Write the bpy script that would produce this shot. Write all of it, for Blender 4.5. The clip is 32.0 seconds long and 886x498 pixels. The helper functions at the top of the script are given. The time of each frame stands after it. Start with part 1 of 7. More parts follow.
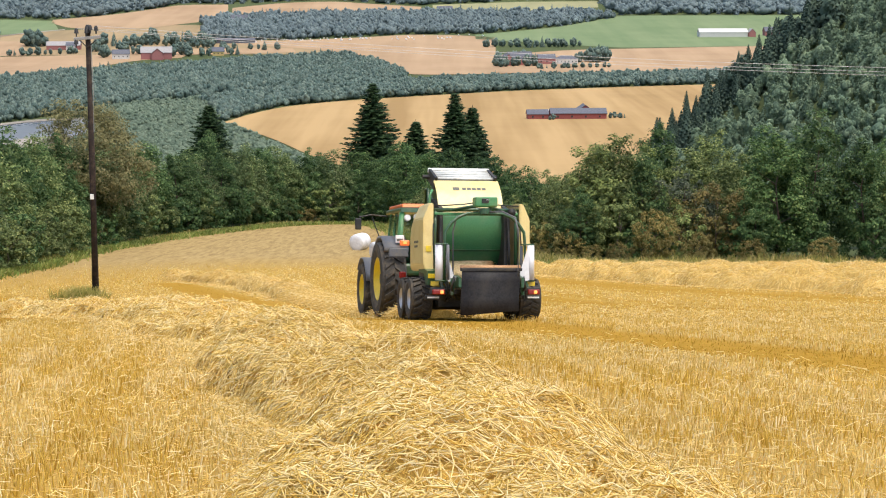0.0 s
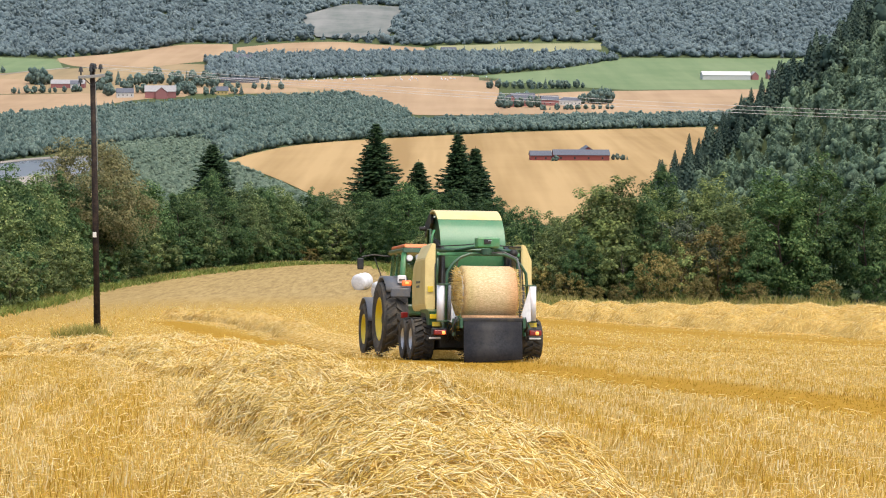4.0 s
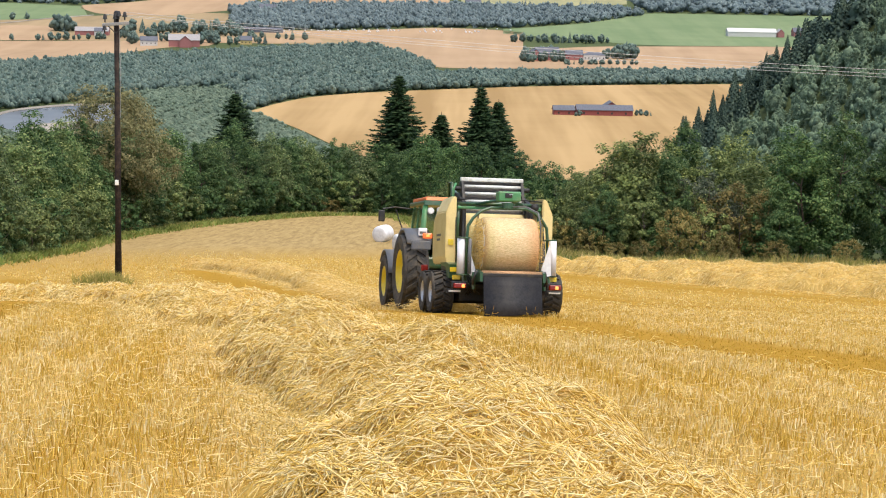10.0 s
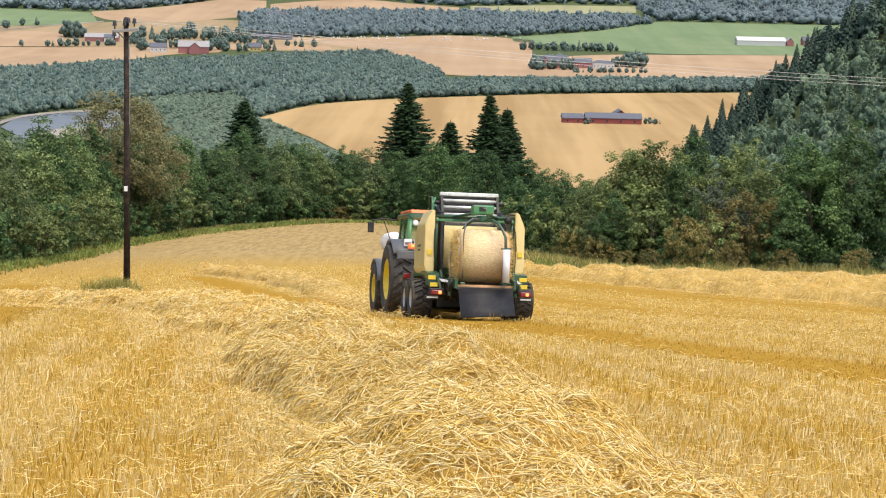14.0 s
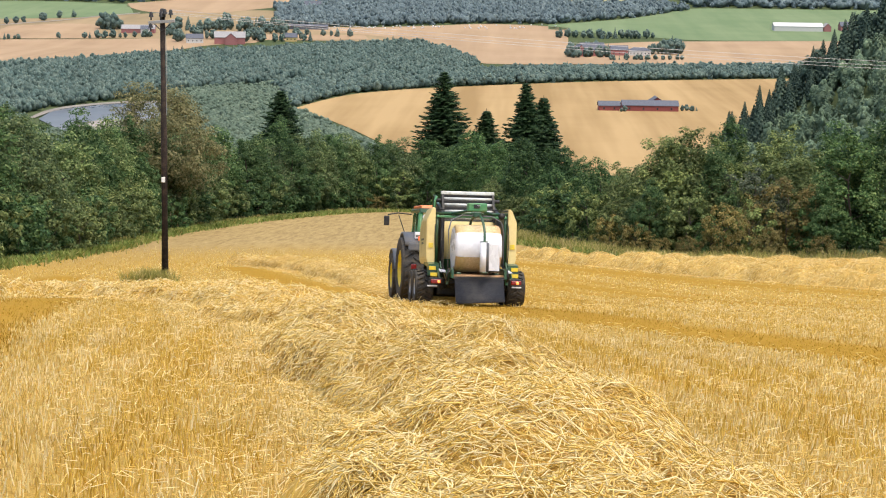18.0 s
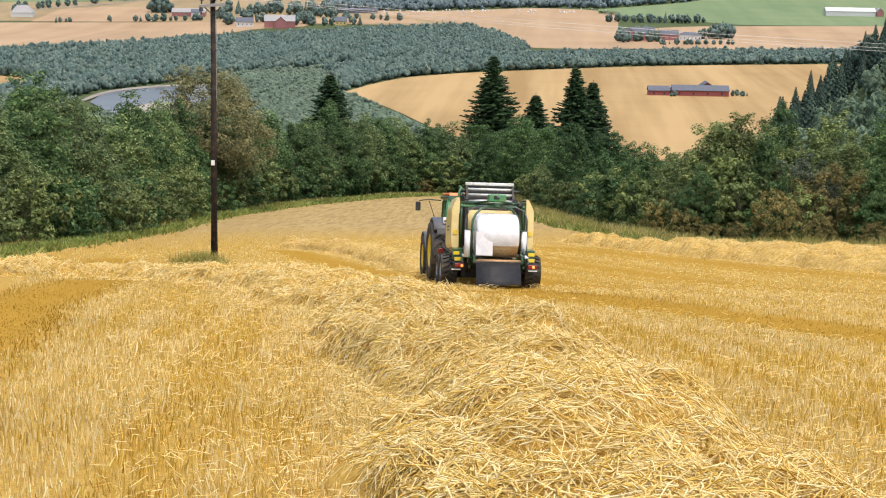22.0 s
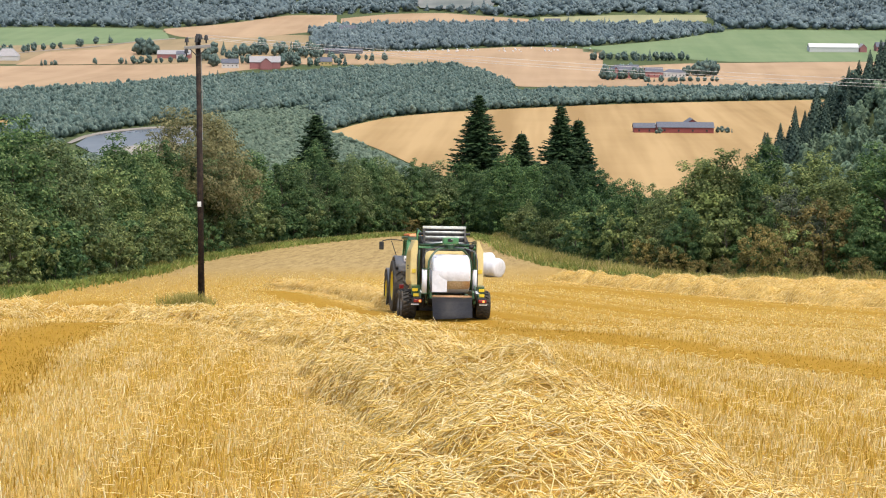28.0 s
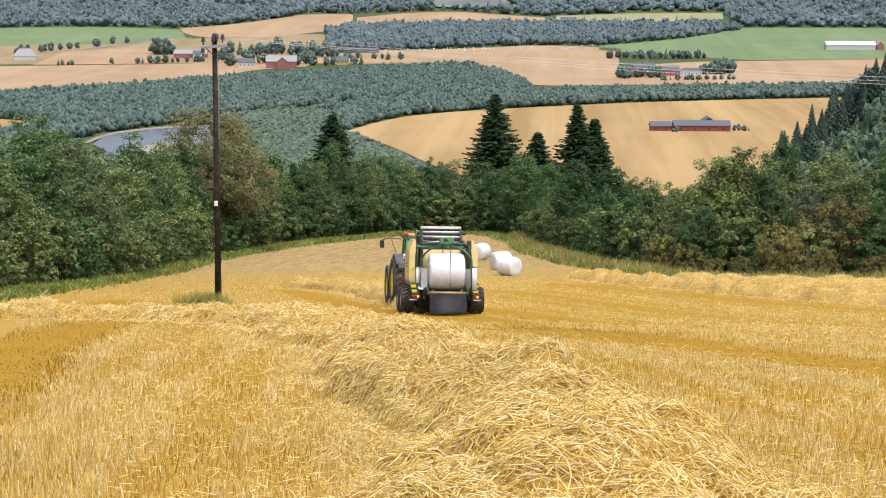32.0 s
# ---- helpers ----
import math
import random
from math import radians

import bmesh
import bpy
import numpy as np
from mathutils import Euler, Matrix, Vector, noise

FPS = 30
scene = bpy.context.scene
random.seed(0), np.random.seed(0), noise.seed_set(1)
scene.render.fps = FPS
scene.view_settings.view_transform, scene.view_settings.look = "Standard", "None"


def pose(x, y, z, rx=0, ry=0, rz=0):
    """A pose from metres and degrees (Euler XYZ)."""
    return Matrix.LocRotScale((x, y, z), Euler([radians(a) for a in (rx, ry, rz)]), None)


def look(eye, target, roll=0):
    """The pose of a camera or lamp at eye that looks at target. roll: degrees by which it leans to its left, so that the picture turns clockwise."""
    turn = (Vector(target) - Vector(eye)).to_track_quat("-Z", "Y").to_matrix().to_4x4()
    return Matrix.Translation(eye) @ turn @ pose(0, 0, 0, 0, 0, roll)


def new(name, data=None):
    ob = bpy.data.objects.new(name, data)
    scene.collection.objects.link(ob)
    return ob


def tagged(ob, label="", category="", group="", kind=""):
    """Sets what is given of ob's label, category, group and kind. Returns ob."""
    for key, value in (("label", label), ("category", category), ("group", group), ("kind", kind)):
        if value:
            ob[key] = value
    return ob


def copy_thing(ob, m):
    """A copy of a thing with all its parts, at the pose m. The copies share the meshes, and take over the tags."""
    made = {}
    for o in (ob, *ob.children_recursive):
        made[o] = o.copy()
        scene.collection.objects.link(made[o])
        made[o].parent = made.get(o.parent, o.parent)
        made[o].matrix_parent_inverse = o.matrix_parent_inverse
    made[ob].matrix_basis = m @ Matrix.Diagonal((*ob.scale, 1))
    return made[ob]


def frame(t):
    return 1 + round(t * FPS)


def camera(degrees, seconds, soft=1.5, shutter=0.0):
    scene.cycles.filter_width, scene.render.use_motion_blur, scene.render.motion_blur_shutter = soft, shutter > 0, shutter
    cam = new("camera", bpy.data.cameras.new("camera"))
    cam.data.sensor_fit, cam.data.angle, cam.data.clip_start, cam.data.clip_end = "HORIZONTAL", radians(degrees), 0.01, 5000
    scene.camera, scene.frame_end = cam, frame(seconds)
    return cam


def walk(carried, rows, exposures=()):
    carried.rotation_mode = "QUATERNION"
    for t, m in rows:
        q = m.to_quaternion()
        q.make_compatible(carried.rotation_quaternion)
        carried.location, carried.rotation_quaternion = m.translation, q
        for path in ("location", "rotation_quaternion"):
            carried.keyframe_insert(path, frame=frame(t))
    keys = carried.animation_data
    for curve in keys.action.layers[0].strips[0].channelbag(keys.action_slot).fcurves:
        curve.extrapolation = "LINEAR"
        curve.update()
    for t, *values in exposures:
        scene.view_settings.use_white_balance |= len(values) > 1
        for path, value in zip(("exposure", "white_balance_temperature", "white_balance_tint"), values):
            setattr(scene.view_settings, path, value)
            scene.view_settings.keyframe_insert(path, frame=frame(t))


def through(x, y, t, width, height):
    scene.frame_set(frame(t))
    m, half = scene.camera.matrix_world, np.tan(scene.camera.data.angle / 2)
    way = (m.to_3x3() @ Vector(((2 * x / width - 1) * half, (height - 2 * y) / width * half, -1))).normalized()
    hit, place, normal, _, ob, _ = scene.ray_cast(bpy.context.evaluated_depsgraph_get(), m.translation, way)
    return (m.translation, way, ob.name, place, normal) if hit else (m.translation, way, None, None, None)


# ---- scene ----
# A stubble field on a slope above a river valley; a tractor with a baler-wrapper works its way down it.
# The camera stands still in one place on the field and only turns in the hand.
EYE = (0.0, 0.0, 1.6)
cam = camera(27.54, 32.0, 1.1)
TURNS = [
(0, 81.000, 0.000, -0.000), (0.5, 81.541, -0.025, 0.063), (1, 81.692, -0.121, 0.179), (1.5, 81.603, -0.123, 0.052), (2, 81.637, -0.298, 0.134), (2.5,
81.863, -0.382, 0.057), (4.5, 82.300, -0.406, 0.227), (5, 81.081, -0.520, 0.775), (5.5, 80.817, -0.243, 0.983), (6, 80.871, -0.436, 1.119), (6.5,
81.155, -0.508, 1.106), (7, 80.661, -0.417, 1.459), (7.5, 80.760, -0.481, 1.254), (8, 80.814, -0.561, 1.284), (8.5, 80.563, -0.806, 1.116), (9,
80.400, -0.939, 1.150), (9.5, 80.622, -1.203, 0.804), (10, 80.785, -1.208, 0.924), (10.5, 80.751, -1.102, 0.734), (11, 80.701, -1.175, 1.215), (11.5,
80.875, -1.230, 1.081), (12, 80.652, -1.208, 0.623), (12.5, 81.144, -1.429, 1.189), (13, 81.118, -1.542, 1.355), (13.5, 80.956, -1.399, 1.222), (15.5,
81.333, -1.446, 1.268), (16, 81.191, -1.427, 1.502), (16.5, 80.820, -1.218, 2.128), (17, 80.685, -0.861, 2.485), (17.5, 80.908, -0.865, 2.148), (18,
80.640, -0.850, 2.322), (18.5, 80.872, -1.136, 2.347), (19, 81.114, -1.586, 2.196), (19.5, 80.732, -1.369, 2.245), (20, 80.369, -1.340, 2.980), (20.5,
80.358, -1.160, 3.751), (21, 80.222, -0.830, 3.703), (21.5, 80.277, -1.142, 3.674), (22, 80.118, -0.912, 3.887), (22.5, 80.012, -0.819, 3.660), (23,
80.060, -0.739, 3.907), (23.5, 79.795, -0.741, 3.457), (24, 79.718, -0.921, 3.578), (24.5, 80.293, -1.032, 3.647), (25, 80.760, -1.129, 3.790), (25.5,
81.150, -0.736, 3.777), (26, 81.458, -0.798, 3.562), (26.5, 81.488, -0.544, 3.540), (28.5, 81.289, -0.407, 3.388), (29, 81.238, -0.318, 4.042), (29.5,
81.153, -0.257, 3.788), (30, 80.684, -0.301, 3.669), (30.5, 80.810, -0.488, 3.908), (31, 80.775, -0.469, 4.030), (31.5, 80.580, -0.771, 4.222), (32,
81.320, -0.231, 3.892)]
# seconds, then the turn about x, y and z in degrees
walk(cam, [(t, pose(*EYE, rx, ry, rz)) for t, rx, ry, rz in TURNS], exposures=[(0.0, 0.95), (32.0, 0.95)])

# ---- light: a bright, thinly overcast summer day ----
world = bpy.data.worlds.new("sky")
scene.world = world
world.use_nodes = True
wn = world.node_tree
sky = wn.nodes.new("ShaderNodeTexSky")
sky.sky_type, sky.sun_disc = "NISHITA", False
sky.sun_elevation, sky.sun_rotation = radians(70), radians(142)
sky.air_density, sky.dust_density, sky.ozone_density = 1.0, 3.5, 0.8
wn.links.new(sky.outputs[0], wn.nodes["Background"].inputs[0])
wn.nodes["Background"].inputs[1].default_value = 0.14
sun = new("sun", bpy.data.lights.new("sun", "SUN"))
sun.data.energy, sun.data.angle, sun.data.color = 1.4, radians(40), (1.0, 0.94, 0.84)
sun.matrix_world = look((20, -26, 88), (0, 0, 0))

# ---- materials ----
def nodes_of(name):
    m = bpy.data.materials.new(name)
    m.use_nodes = True
    return m, m.node_tree, m.node_tree.nodes["Principled BSDF"]


def ramp_of(nt, stops):
    r = nt.nodes.new("ShaderNodeValToRGB")
    while len(r.color_ramp.elements) < len(stops):
        r.color_ramp.elements.new(0.5)
    for e, (p, c) in zip(r.color_ramp.elements, stops):
        e.position, e.color = p, (*c, 1)
    return r


def noise_of(nt, scale, detail=4, rough=0.6, source=None):
    n = nt.nodes.new("ShaderNodeTexNoise")
    n.inputs["Scale"].default_value, n.inputs["Detail"].default_value, n.inputs["Roughness"].default_value = scale, detail, rough
    if source is not None:
        nt.links.new(source, n.inputs["Vector"])
    return n


def mix_of(nt, fac, a, b, kind="MIX"):
    """Mix two colours; each of fac, a, b is a socket or a value."""
    m = nt.nodes.new("ShaderNodeMix")
    m.data_type, m.blend_type = "RGBA", kind
    for socket, v in ((m.inputs[0], fac), (m.inputs[6], a), (m.inputs[7], b)):
        if isinstance(v, bpy.types.NodeSocket):
            nt.links.new(v, socket)
        elif isinstance(v, (int, float)):
            socket.default_value = v
        else:
            socket.default_value = (*v, 1)
    return m.outputs[2]


def bump_of(nt, bsdf, height, strength=0.3, distance=0.02):
    b = nt.nodes.new("ShaderNodeBump")
    b.inputs["Strength"].default_value, b.inputs["Distance"].default_value = strength, distance
    nt.links.new(height, b.inputs["Height"])
    nt.links.new(b.outputs[0], bsdf.inputs["Normal"])


def surface(name, a, b, fine=40.0, coarse=3.0, rough=0.6, metal=0.0, bump=0.15, dirt=None, spread=0.02, coat=0.0, gloss=0.5):
    """A worn surface: colour a to b in fine grain, dirt in coarse stains, uneven gloss."""
    m, nt, bsdf = nodes_of(name)
    at = nt.nodes.new("ShaderNodeTexCoord").outputs["Object"]
    n1, n2 = noise_of(nt, fine, 3, 0.6, at), noise_of(nt, coarse, 5, 0.65, at)
    base = ramp_of(nt, [(0.3, a), (0.7, b)])
    nt.links.new(n1.outputs[0], base.inputs[0])
    col = base.outputs[0]
    if dirt:
        mask = ramp_of(nt, [(0.48, (0, 0, 0)), (0.72, (0.75, 0.75, 0.75))])
        nt.links.new(n2.outputs[0], mask.inputs[0])
        col = mix_of(nt, mask.outputs[0], col, dirt)
    nt.links.new(col, bsdf.inputs["Base Color"])
    rr = nt.nodes.new("ShaderNodeMapRange")
    rr.inputs[3].default_value, rr.inputs[4].default_value = max(0.05, rough - 0.12), min(1, rough + 0.12)
    nt.links.new(n2.outputs[0], rr.inputs[0])
    nt.links.new(rr.outputs[0], bsdf.inputs["Roughness"])
    bsdf.inputs["Metallic"].default_value = metal
    bsdf.inputs["Coat Weight"].default_value = coat
    bsdf.inputs["Specular IOR Level"].default_value = gloss
    if bump:
        bump_of(nt, bsdf, n1.outputs[0], bump, spread)
    return m


def leafy(name, stops, through=0.35, rough=0.6, gloss=0.12, vary=0.0, patch=(0.72, 1.15), scale=0.35, grain=None):
    """Leaves or stalks: each one its own tone, light passes through a little."""
    m, nt, bsdf = nodes_of(name)
    geo = nt.nodes.new("ShaderNodeNewGeometry")
    r = ramp_of(nt, stops)
    nt.links.new(geo.outputs["Random Per Island"], r.inputs[0])
    big = noise_of(nt, scale, 3, 0.6, geo.outputs["Position"])
    tone = ramp_of(nt, [(0.3, (patch[0],) * 3), (0.7, (patch[1],) * 3)])
    nt.links.new(big.outputs[0], tone.inputs[0])
    col = mix_of(nt, 1.0, r.outputs[0], tone.outputs[0], "MULTIPLY")
    if grain:
        fine = noise_of(nt, grain[0], 4, 0.65, geo.outputs["Position"])
        speck = ramp_of(nt, [(0.34, (grain[1],) * 3), (0.66, (grain[2],) * 3)])
        nt.links.new(fine.outputs[0], speck.inputs[0])
        col = mix_of(nt, 1.0, col, speck.outputs[0], "MULTIPLY")
        bump_of(nt, bsdf, fine.outputs[0], 1.0, 0.6)
    if vary:
        own = ramp_of(nt, [(0.0, (1 - vary, 1 - vary, 1 - vary)), (0.5, (1, 1, 1)), (1.0, (1 + vary * 1.1, 1 + vary, 1 + vary * 0.5))])
        nt.links.new(nt.nodes.new("ShaderNodeObjectInfo").outputs["Random"], own.inputs[0])
        col = mix_of(nt, 1.0, col, own.outputs[0], "MULTIPLY")
    nt.links.new(col, bsdf.inputs["Base Color"])
    bsdf.inputs["Roughness"].default_value = rough
    bsdf.inputs["Specular IOR Level"].default_value = gloss
    if through:
        tr = nt.nodes.new("ShaderNodeBsdfTranslucent")
        nt.links.new(col, tr.inputs[0])
        ms = nt.nodes.new("ShaderNodeMixShader")
        ms.inputs[0].default_value = through
        nt.links.new(bsdf.outputs[0], ms.inputs[1])
        nt.links.new(tr.outputs[0], ms.inputs[2])
        nt.links.new(ms.outputs[0], nt.nodes["Material Output"].inputs[0])
    return m


def glow(name, colour, power, dull=None):
    m, nt, bsdf = nodes_of(name)
    bsdf.inputs["Base Color"].default_value = (*(dull or colour), 1)
    bsdf.inputs["Emission Color"].default_value = (*colour, 1)
    bsdf.inputs["Emission Strength"].default_value = power
    bsdf.inputs["Roughness"].default_value = 0.25
    return m


STRAW = leafy("straw", [(0.0, (0.6, 0.37, 0.06)), (0.25, (0.8, 0.572, 0.16)), (0.6, (0.91, 0.71, 0.29)), (1.0, (0.96, 0.845, 0.5))], 0.24, 0.6, 0.06, patch=(0.93, 1.05))
STUBBLE = leafy("stubble", [(0.0, (0.52, 0.32, 0.045)), (0.35, (0.68, 0.45, 0.085)), (0.75, (0.78, 0.55, 0.13)), (1.0, (0.88, 0.72, 0.32))], 0.25, 0.6, 0.06, patch=(0.9, 1.06))
PALE_STUBBLE = leafy("pale_stubble", [(0.0, (0.58, 0.39, 0.09)), (0.35, (0.79, 0.59, 0.2)), (0.75, (0.9, 0.725, 0.34)), (1.0, (0.95, 0.84, 0.52))], 0.25, 0.6, 0.06, patch=(0.9, 1.06))
SWEPT = leafy("swept_stubble", [(0.0, (0.33, 0.185, 0.018)), (0.5, (0.46, 0.28, 0.04)), (1.0, (0.58, 0.38, 0.08))], 0.2, 0.6, 0.05, patch=(0.9, 1.06))
LEAF = leafy("alder_leaf", [(0.0, (0.04, 0.088, 0.033)), (0.5, (0.08, 0.145, 0.05)), (0.8, (0.142, 0.218, 0.078)), (1.0, (0.225, 0.3, 0.12))], 0.42, vary=0.2)
LEAF_OLIVE = leafy("willow_leaf", [(0.0, (0.07, 0.112, 0.046)), (0.5, (0.125, 0.18, 0.068)), (0.8, (0.2, 0.255, 0.102)), (1.0, (0.31, 0.35, 0.155))], 0.4, vary=0.3)
LEAF_DEEP = leafy("deep_alder_leaf", [(0.0, (0.028, 0.066, 0.024)), (0.5, (0.055, 0.108, 0.037)), (0.8, (0.1, 0.165, 0.055)), (1.0, (0.165, 0.235, 0.09))], 0.28, vary=0.2)
LEAF_DULL = leafy("aspen_leaf", [(0.0, (0.068, 0.1, 0.038)), (0.5, (0.14, 0.185, 0.064)), (0.8, (0.225, 0.27, 0.096)), (1.0, (0.33, 0.36, 0.145))], 0.42, vary=0.28)
LEAF_GREY = leafy("sallow_leaf", [(0.0, (0.07, 0.095, 0.06)), (0.5, (0.12, 0.15, 0.09)), (1.0, (0.21, 0.23, 0.15))], 0.4, vary=0.2)
LEAF_BIRCH = leafy("birch_leaf", [(0.0, (0.13, 0.135, 0.06)), (0.5, (0.225, 0.215, 0.095)), (1.0, (0.34, 0.3, 0.145))], 0.4)
LEAF_RUST = leafy("rowan_leaf", [(0.0, (0.11, 0.112, 0.038)), (0.5, (0.225, 0.188, 0.062)), (1.0, (0.37, 0.285, 0.11))], 0.4, vary=0.25)
NEEDLE = leafy("spruce_needle", [(0.0, (0.018, 0.042, 0.018)), (0.6, (0.04, 0.078, 0.03)), (1.0, (0.08, 0.125, 0.05))], 0.25)
# distance haze put into the leaf colour: paler and bluer than the hedge
HAZED_LEAF = leafy("hazed_valley_wood", [(0.0, (0.112, 0.17, 0.15)), (0.5, (0.158, 0.22, 0.19)), (1.0, (0.215, 0.276, 0.225))], 0.42, 0.9, 0.02, patch=(0.74, 1.2), scale=0.05, grain=(0.6, 0.68, 1.3))
# a lighter haze painted into the spur's green, between near and far leaves
HAZED_SPUR_LEAF = leafy("hazed_spur_wood", [(0.0, (0.14, 0.208, 0.142)), (0.5, (0.188, 0.265, 0.174)), (1.0, (0.238, 0.315, 0.195))], 0.4, 0.8, 0.05, patch=(0.72, 1.18), scale=0.07, grain=(0.9, 0.7, 1.25))
# hillside and willow greens also carry the valley's haze in their colour
HAZED_HILL_LEAF = leafy("hazed_hillside_wood", [(0.0, (0.165, 0.218, 0.228)), (0.5, (0.195, 0.25, 0.255)), (1.0, (0.23, 0.288, 0.285))], 0.42, 0.9, 0.02, patch=(0.8, 1.14), scale=0.02, grain=(0.3, 0.78, 1.2))
HAZED_WILLOW = leafy("willow", [(0.0, (0.16, 0.22, 0.16)), (0.5, (0.19, 0.25, 0.18)), (1.0, (0.225, 0.285, 0.2))], 0.42, 0.9, 0.02, patch=(0.8, 1.12), scale=0.06, grain=(0.7, 0.74, 1.24))
# spruce needles once more, paled and blued with painted haze
HAZED_NEEDLE = leafy("hazed_ridge_needle", [(0.0, (0.05, 0.082, 0.066)), (0.6, (0.085, 0.125, 0.094)), (1.0, (0.125, 0.172, 0.122))], 0.2, 0.8, 0.05)
GRASS = leafy("verge_grass", [(0.0, (0.2, 0.22, 0.05)), (0.4, (0.36, 0.34, 0.085)), (0.75, (0.52, 0.42, 0.15)), (1.0, (0.64, 0.5, 0.24))], 0.45, 0.7, 0.08)
DOCK = leafy("verge_herb", [(0.0, (0.14, 0.2, 0.045)), (0.6, (0.24, 0.29, 0.068)), (1.0, (0.38, 0.385, 0.125))], 0.4, 0.6, 0.1)
BARK = surface("bark", (0.05, 0.035, 0.025), (0.12, 0.09, 0.065), 14, 2, 0.9, 0, 0.5)
POLE_WOOD = surface("tarred_pole", (0.01, 0.006, 0.005), (0.028, 0.017, 0.012), 14, 3.5, 0.9, 0, 0.4, (0.09, 0.06, 0.04))
IRON = surface("weathered_iron", (0.03, 0.03, 0.032), (0.07, 0.07, 0.07), 40, 6, 0.6, 0.6, 0.1)
WIRE = surface("aluminium_wire", (0.3, 0.3, 0.3), (0.42, 0.42, 0.42), 30, 3, 0.45, 0.5, 0)
MARK = surface("white_marker", (0.7, 0.7, 0.68), (0.8, 0.8, 0.78), 30, 8, 0.5)
GREEN = surface("green_paint", (0.016, 0.062, 0.022), (0.024, 0.085, 0.032), 60, 3, 0.4, 0, 0.03, (0.1, 0.1, 0.045), coat=0.3)
GATE_GREEN = surface("glossy_green_paint", (0.035, 0.15, 0.055), (0.05, 0.185, 0.07), 30, 2.5, 0.45, 0, 0.02, (0.1, 0.19, 0.08), coat=0.25)
ROLLER = surface("pale_roller", (0.62, 0.63, 0.58), (0.74, 0.75, 0.7), 40, 4, 0.4, 0.1, 0.03, (0.3, 0.28, 0.2))
PALE_GREEN = surface("dusty_green_paint", (0.05, 0.2, 0.07), (0.075, 0.245, 0.095), 30, 2.5, 0.45, 0, 0.03, (0.17, 0.2, 0.09))
CREAM = surface("cream_paint", (0.66, 0.52, 0.21), (0.72, 0.58, 0.25), 50, 2.5, 0.4, 0, 0.02, (0.58, 0.43, 0.17), coat=0.2)
YELLOW = surface("yellow_paint", (0.7, 0.5, 0.012), (0.78, 0.58, 0.02), 50, 4, 0.4, 0, 0.02, (0.5, 0.36, 0.06), coat=0.3)
RUBBER = surface("tyre_rubber", (0.024, 0.023, 0.021), (0.05, 0.045, 0.037), 30, 5, 0.85, 0, 0.2, (0.15, 0.115, 0.07))
MAT_RUBBER = surface("rubber_mat", (0.016, 0.016, 0.018), (0.03, 0.03, 0.033), 25, 2.2, 0.55, 0, 0.05, (0.05, 0.047, 0.042))
MAT_RUBBER.node_tree.nodes["Principled BSDF"].inputs["Specular IOR Level"].default_value = 0.16
BLACK = surface("black_steel", (0.012, 0.012, 0.012), (0.03, 0.03, 0.03), 40, 4, 0.6, 0.2, 0.05, (0.08, 0.065, 0.04))
GREY = surface("grey_plastic", (0.085, 0.09, 0.1), (0.12, 0.125, 0.135), 30, 3, 0.55, 0, 0.04, (0.18, 0.15, 0.1))
STEEL = surface("worn_steel", (0.5, 0.5, 0.5), (0.68, 0.68, 0.67), 60, 3, 0.35, 0.85, 0.03, (0.3, 0.26, 0.2))
SILVER = surface("silver_rim", (0.55, 0.55, 0.55), (0.66, 0.66, 0.66), 40, 4, 0.4, 0.5, 0.03, (0.35, 0.3, 0.22))
RUST = surface("rusty_steel", (0.3, 0.16, 0.07), (0.5, 0.3, 0.15), 30, 3, 0.6, 0.3, 0.1)
ORANGE = surface("orange_roof", (0.72, 0.16, 0.03), (0.8, 0.2, 0.05), 30, 3, 0.45, 0, 0.02, (0.55, 0.2, 0.08))
FILM = surface("stretch_film", (0.62, 0.62, 0.63), (0.7, 0.7, 0.71), 6, 1.6, 0.28, 0, 0.2, None, 0.05)
DULL_MARK = surface("dark_print", (0.09, 0.09, 0.075), (0.13, 0.13, 0.11), 40, 5, 0.6)
RED_LAMP = glow("lit_red_lamp", (1.0, 0.05, 0.015), 0.03, (0.16, 0.01, 0.007))
AMBER_LAMP = glow("lit_amber_lamp", (1.0, 0.16, 0.03), 0.35, (0.6, 0.14, 0.04))
WARM_LAMP = glow("lit_bulb", (1.0, 0.38, 0.09), 0.45)


def glass():
    m, nt, bsdf = nodes_of("cab_glass")
    bsdf.inputs["Base Color"].default_value = (0.75, 0.85, 0.82, 1)
    bsdf.inputs["Transmission Weight"].default_value = 1.0
    bsdf.inputs["Roughness"].default_value, bsdf.inputs["IOR"].default_value = 0.04, 1.2
    return m


GLASS = glass()


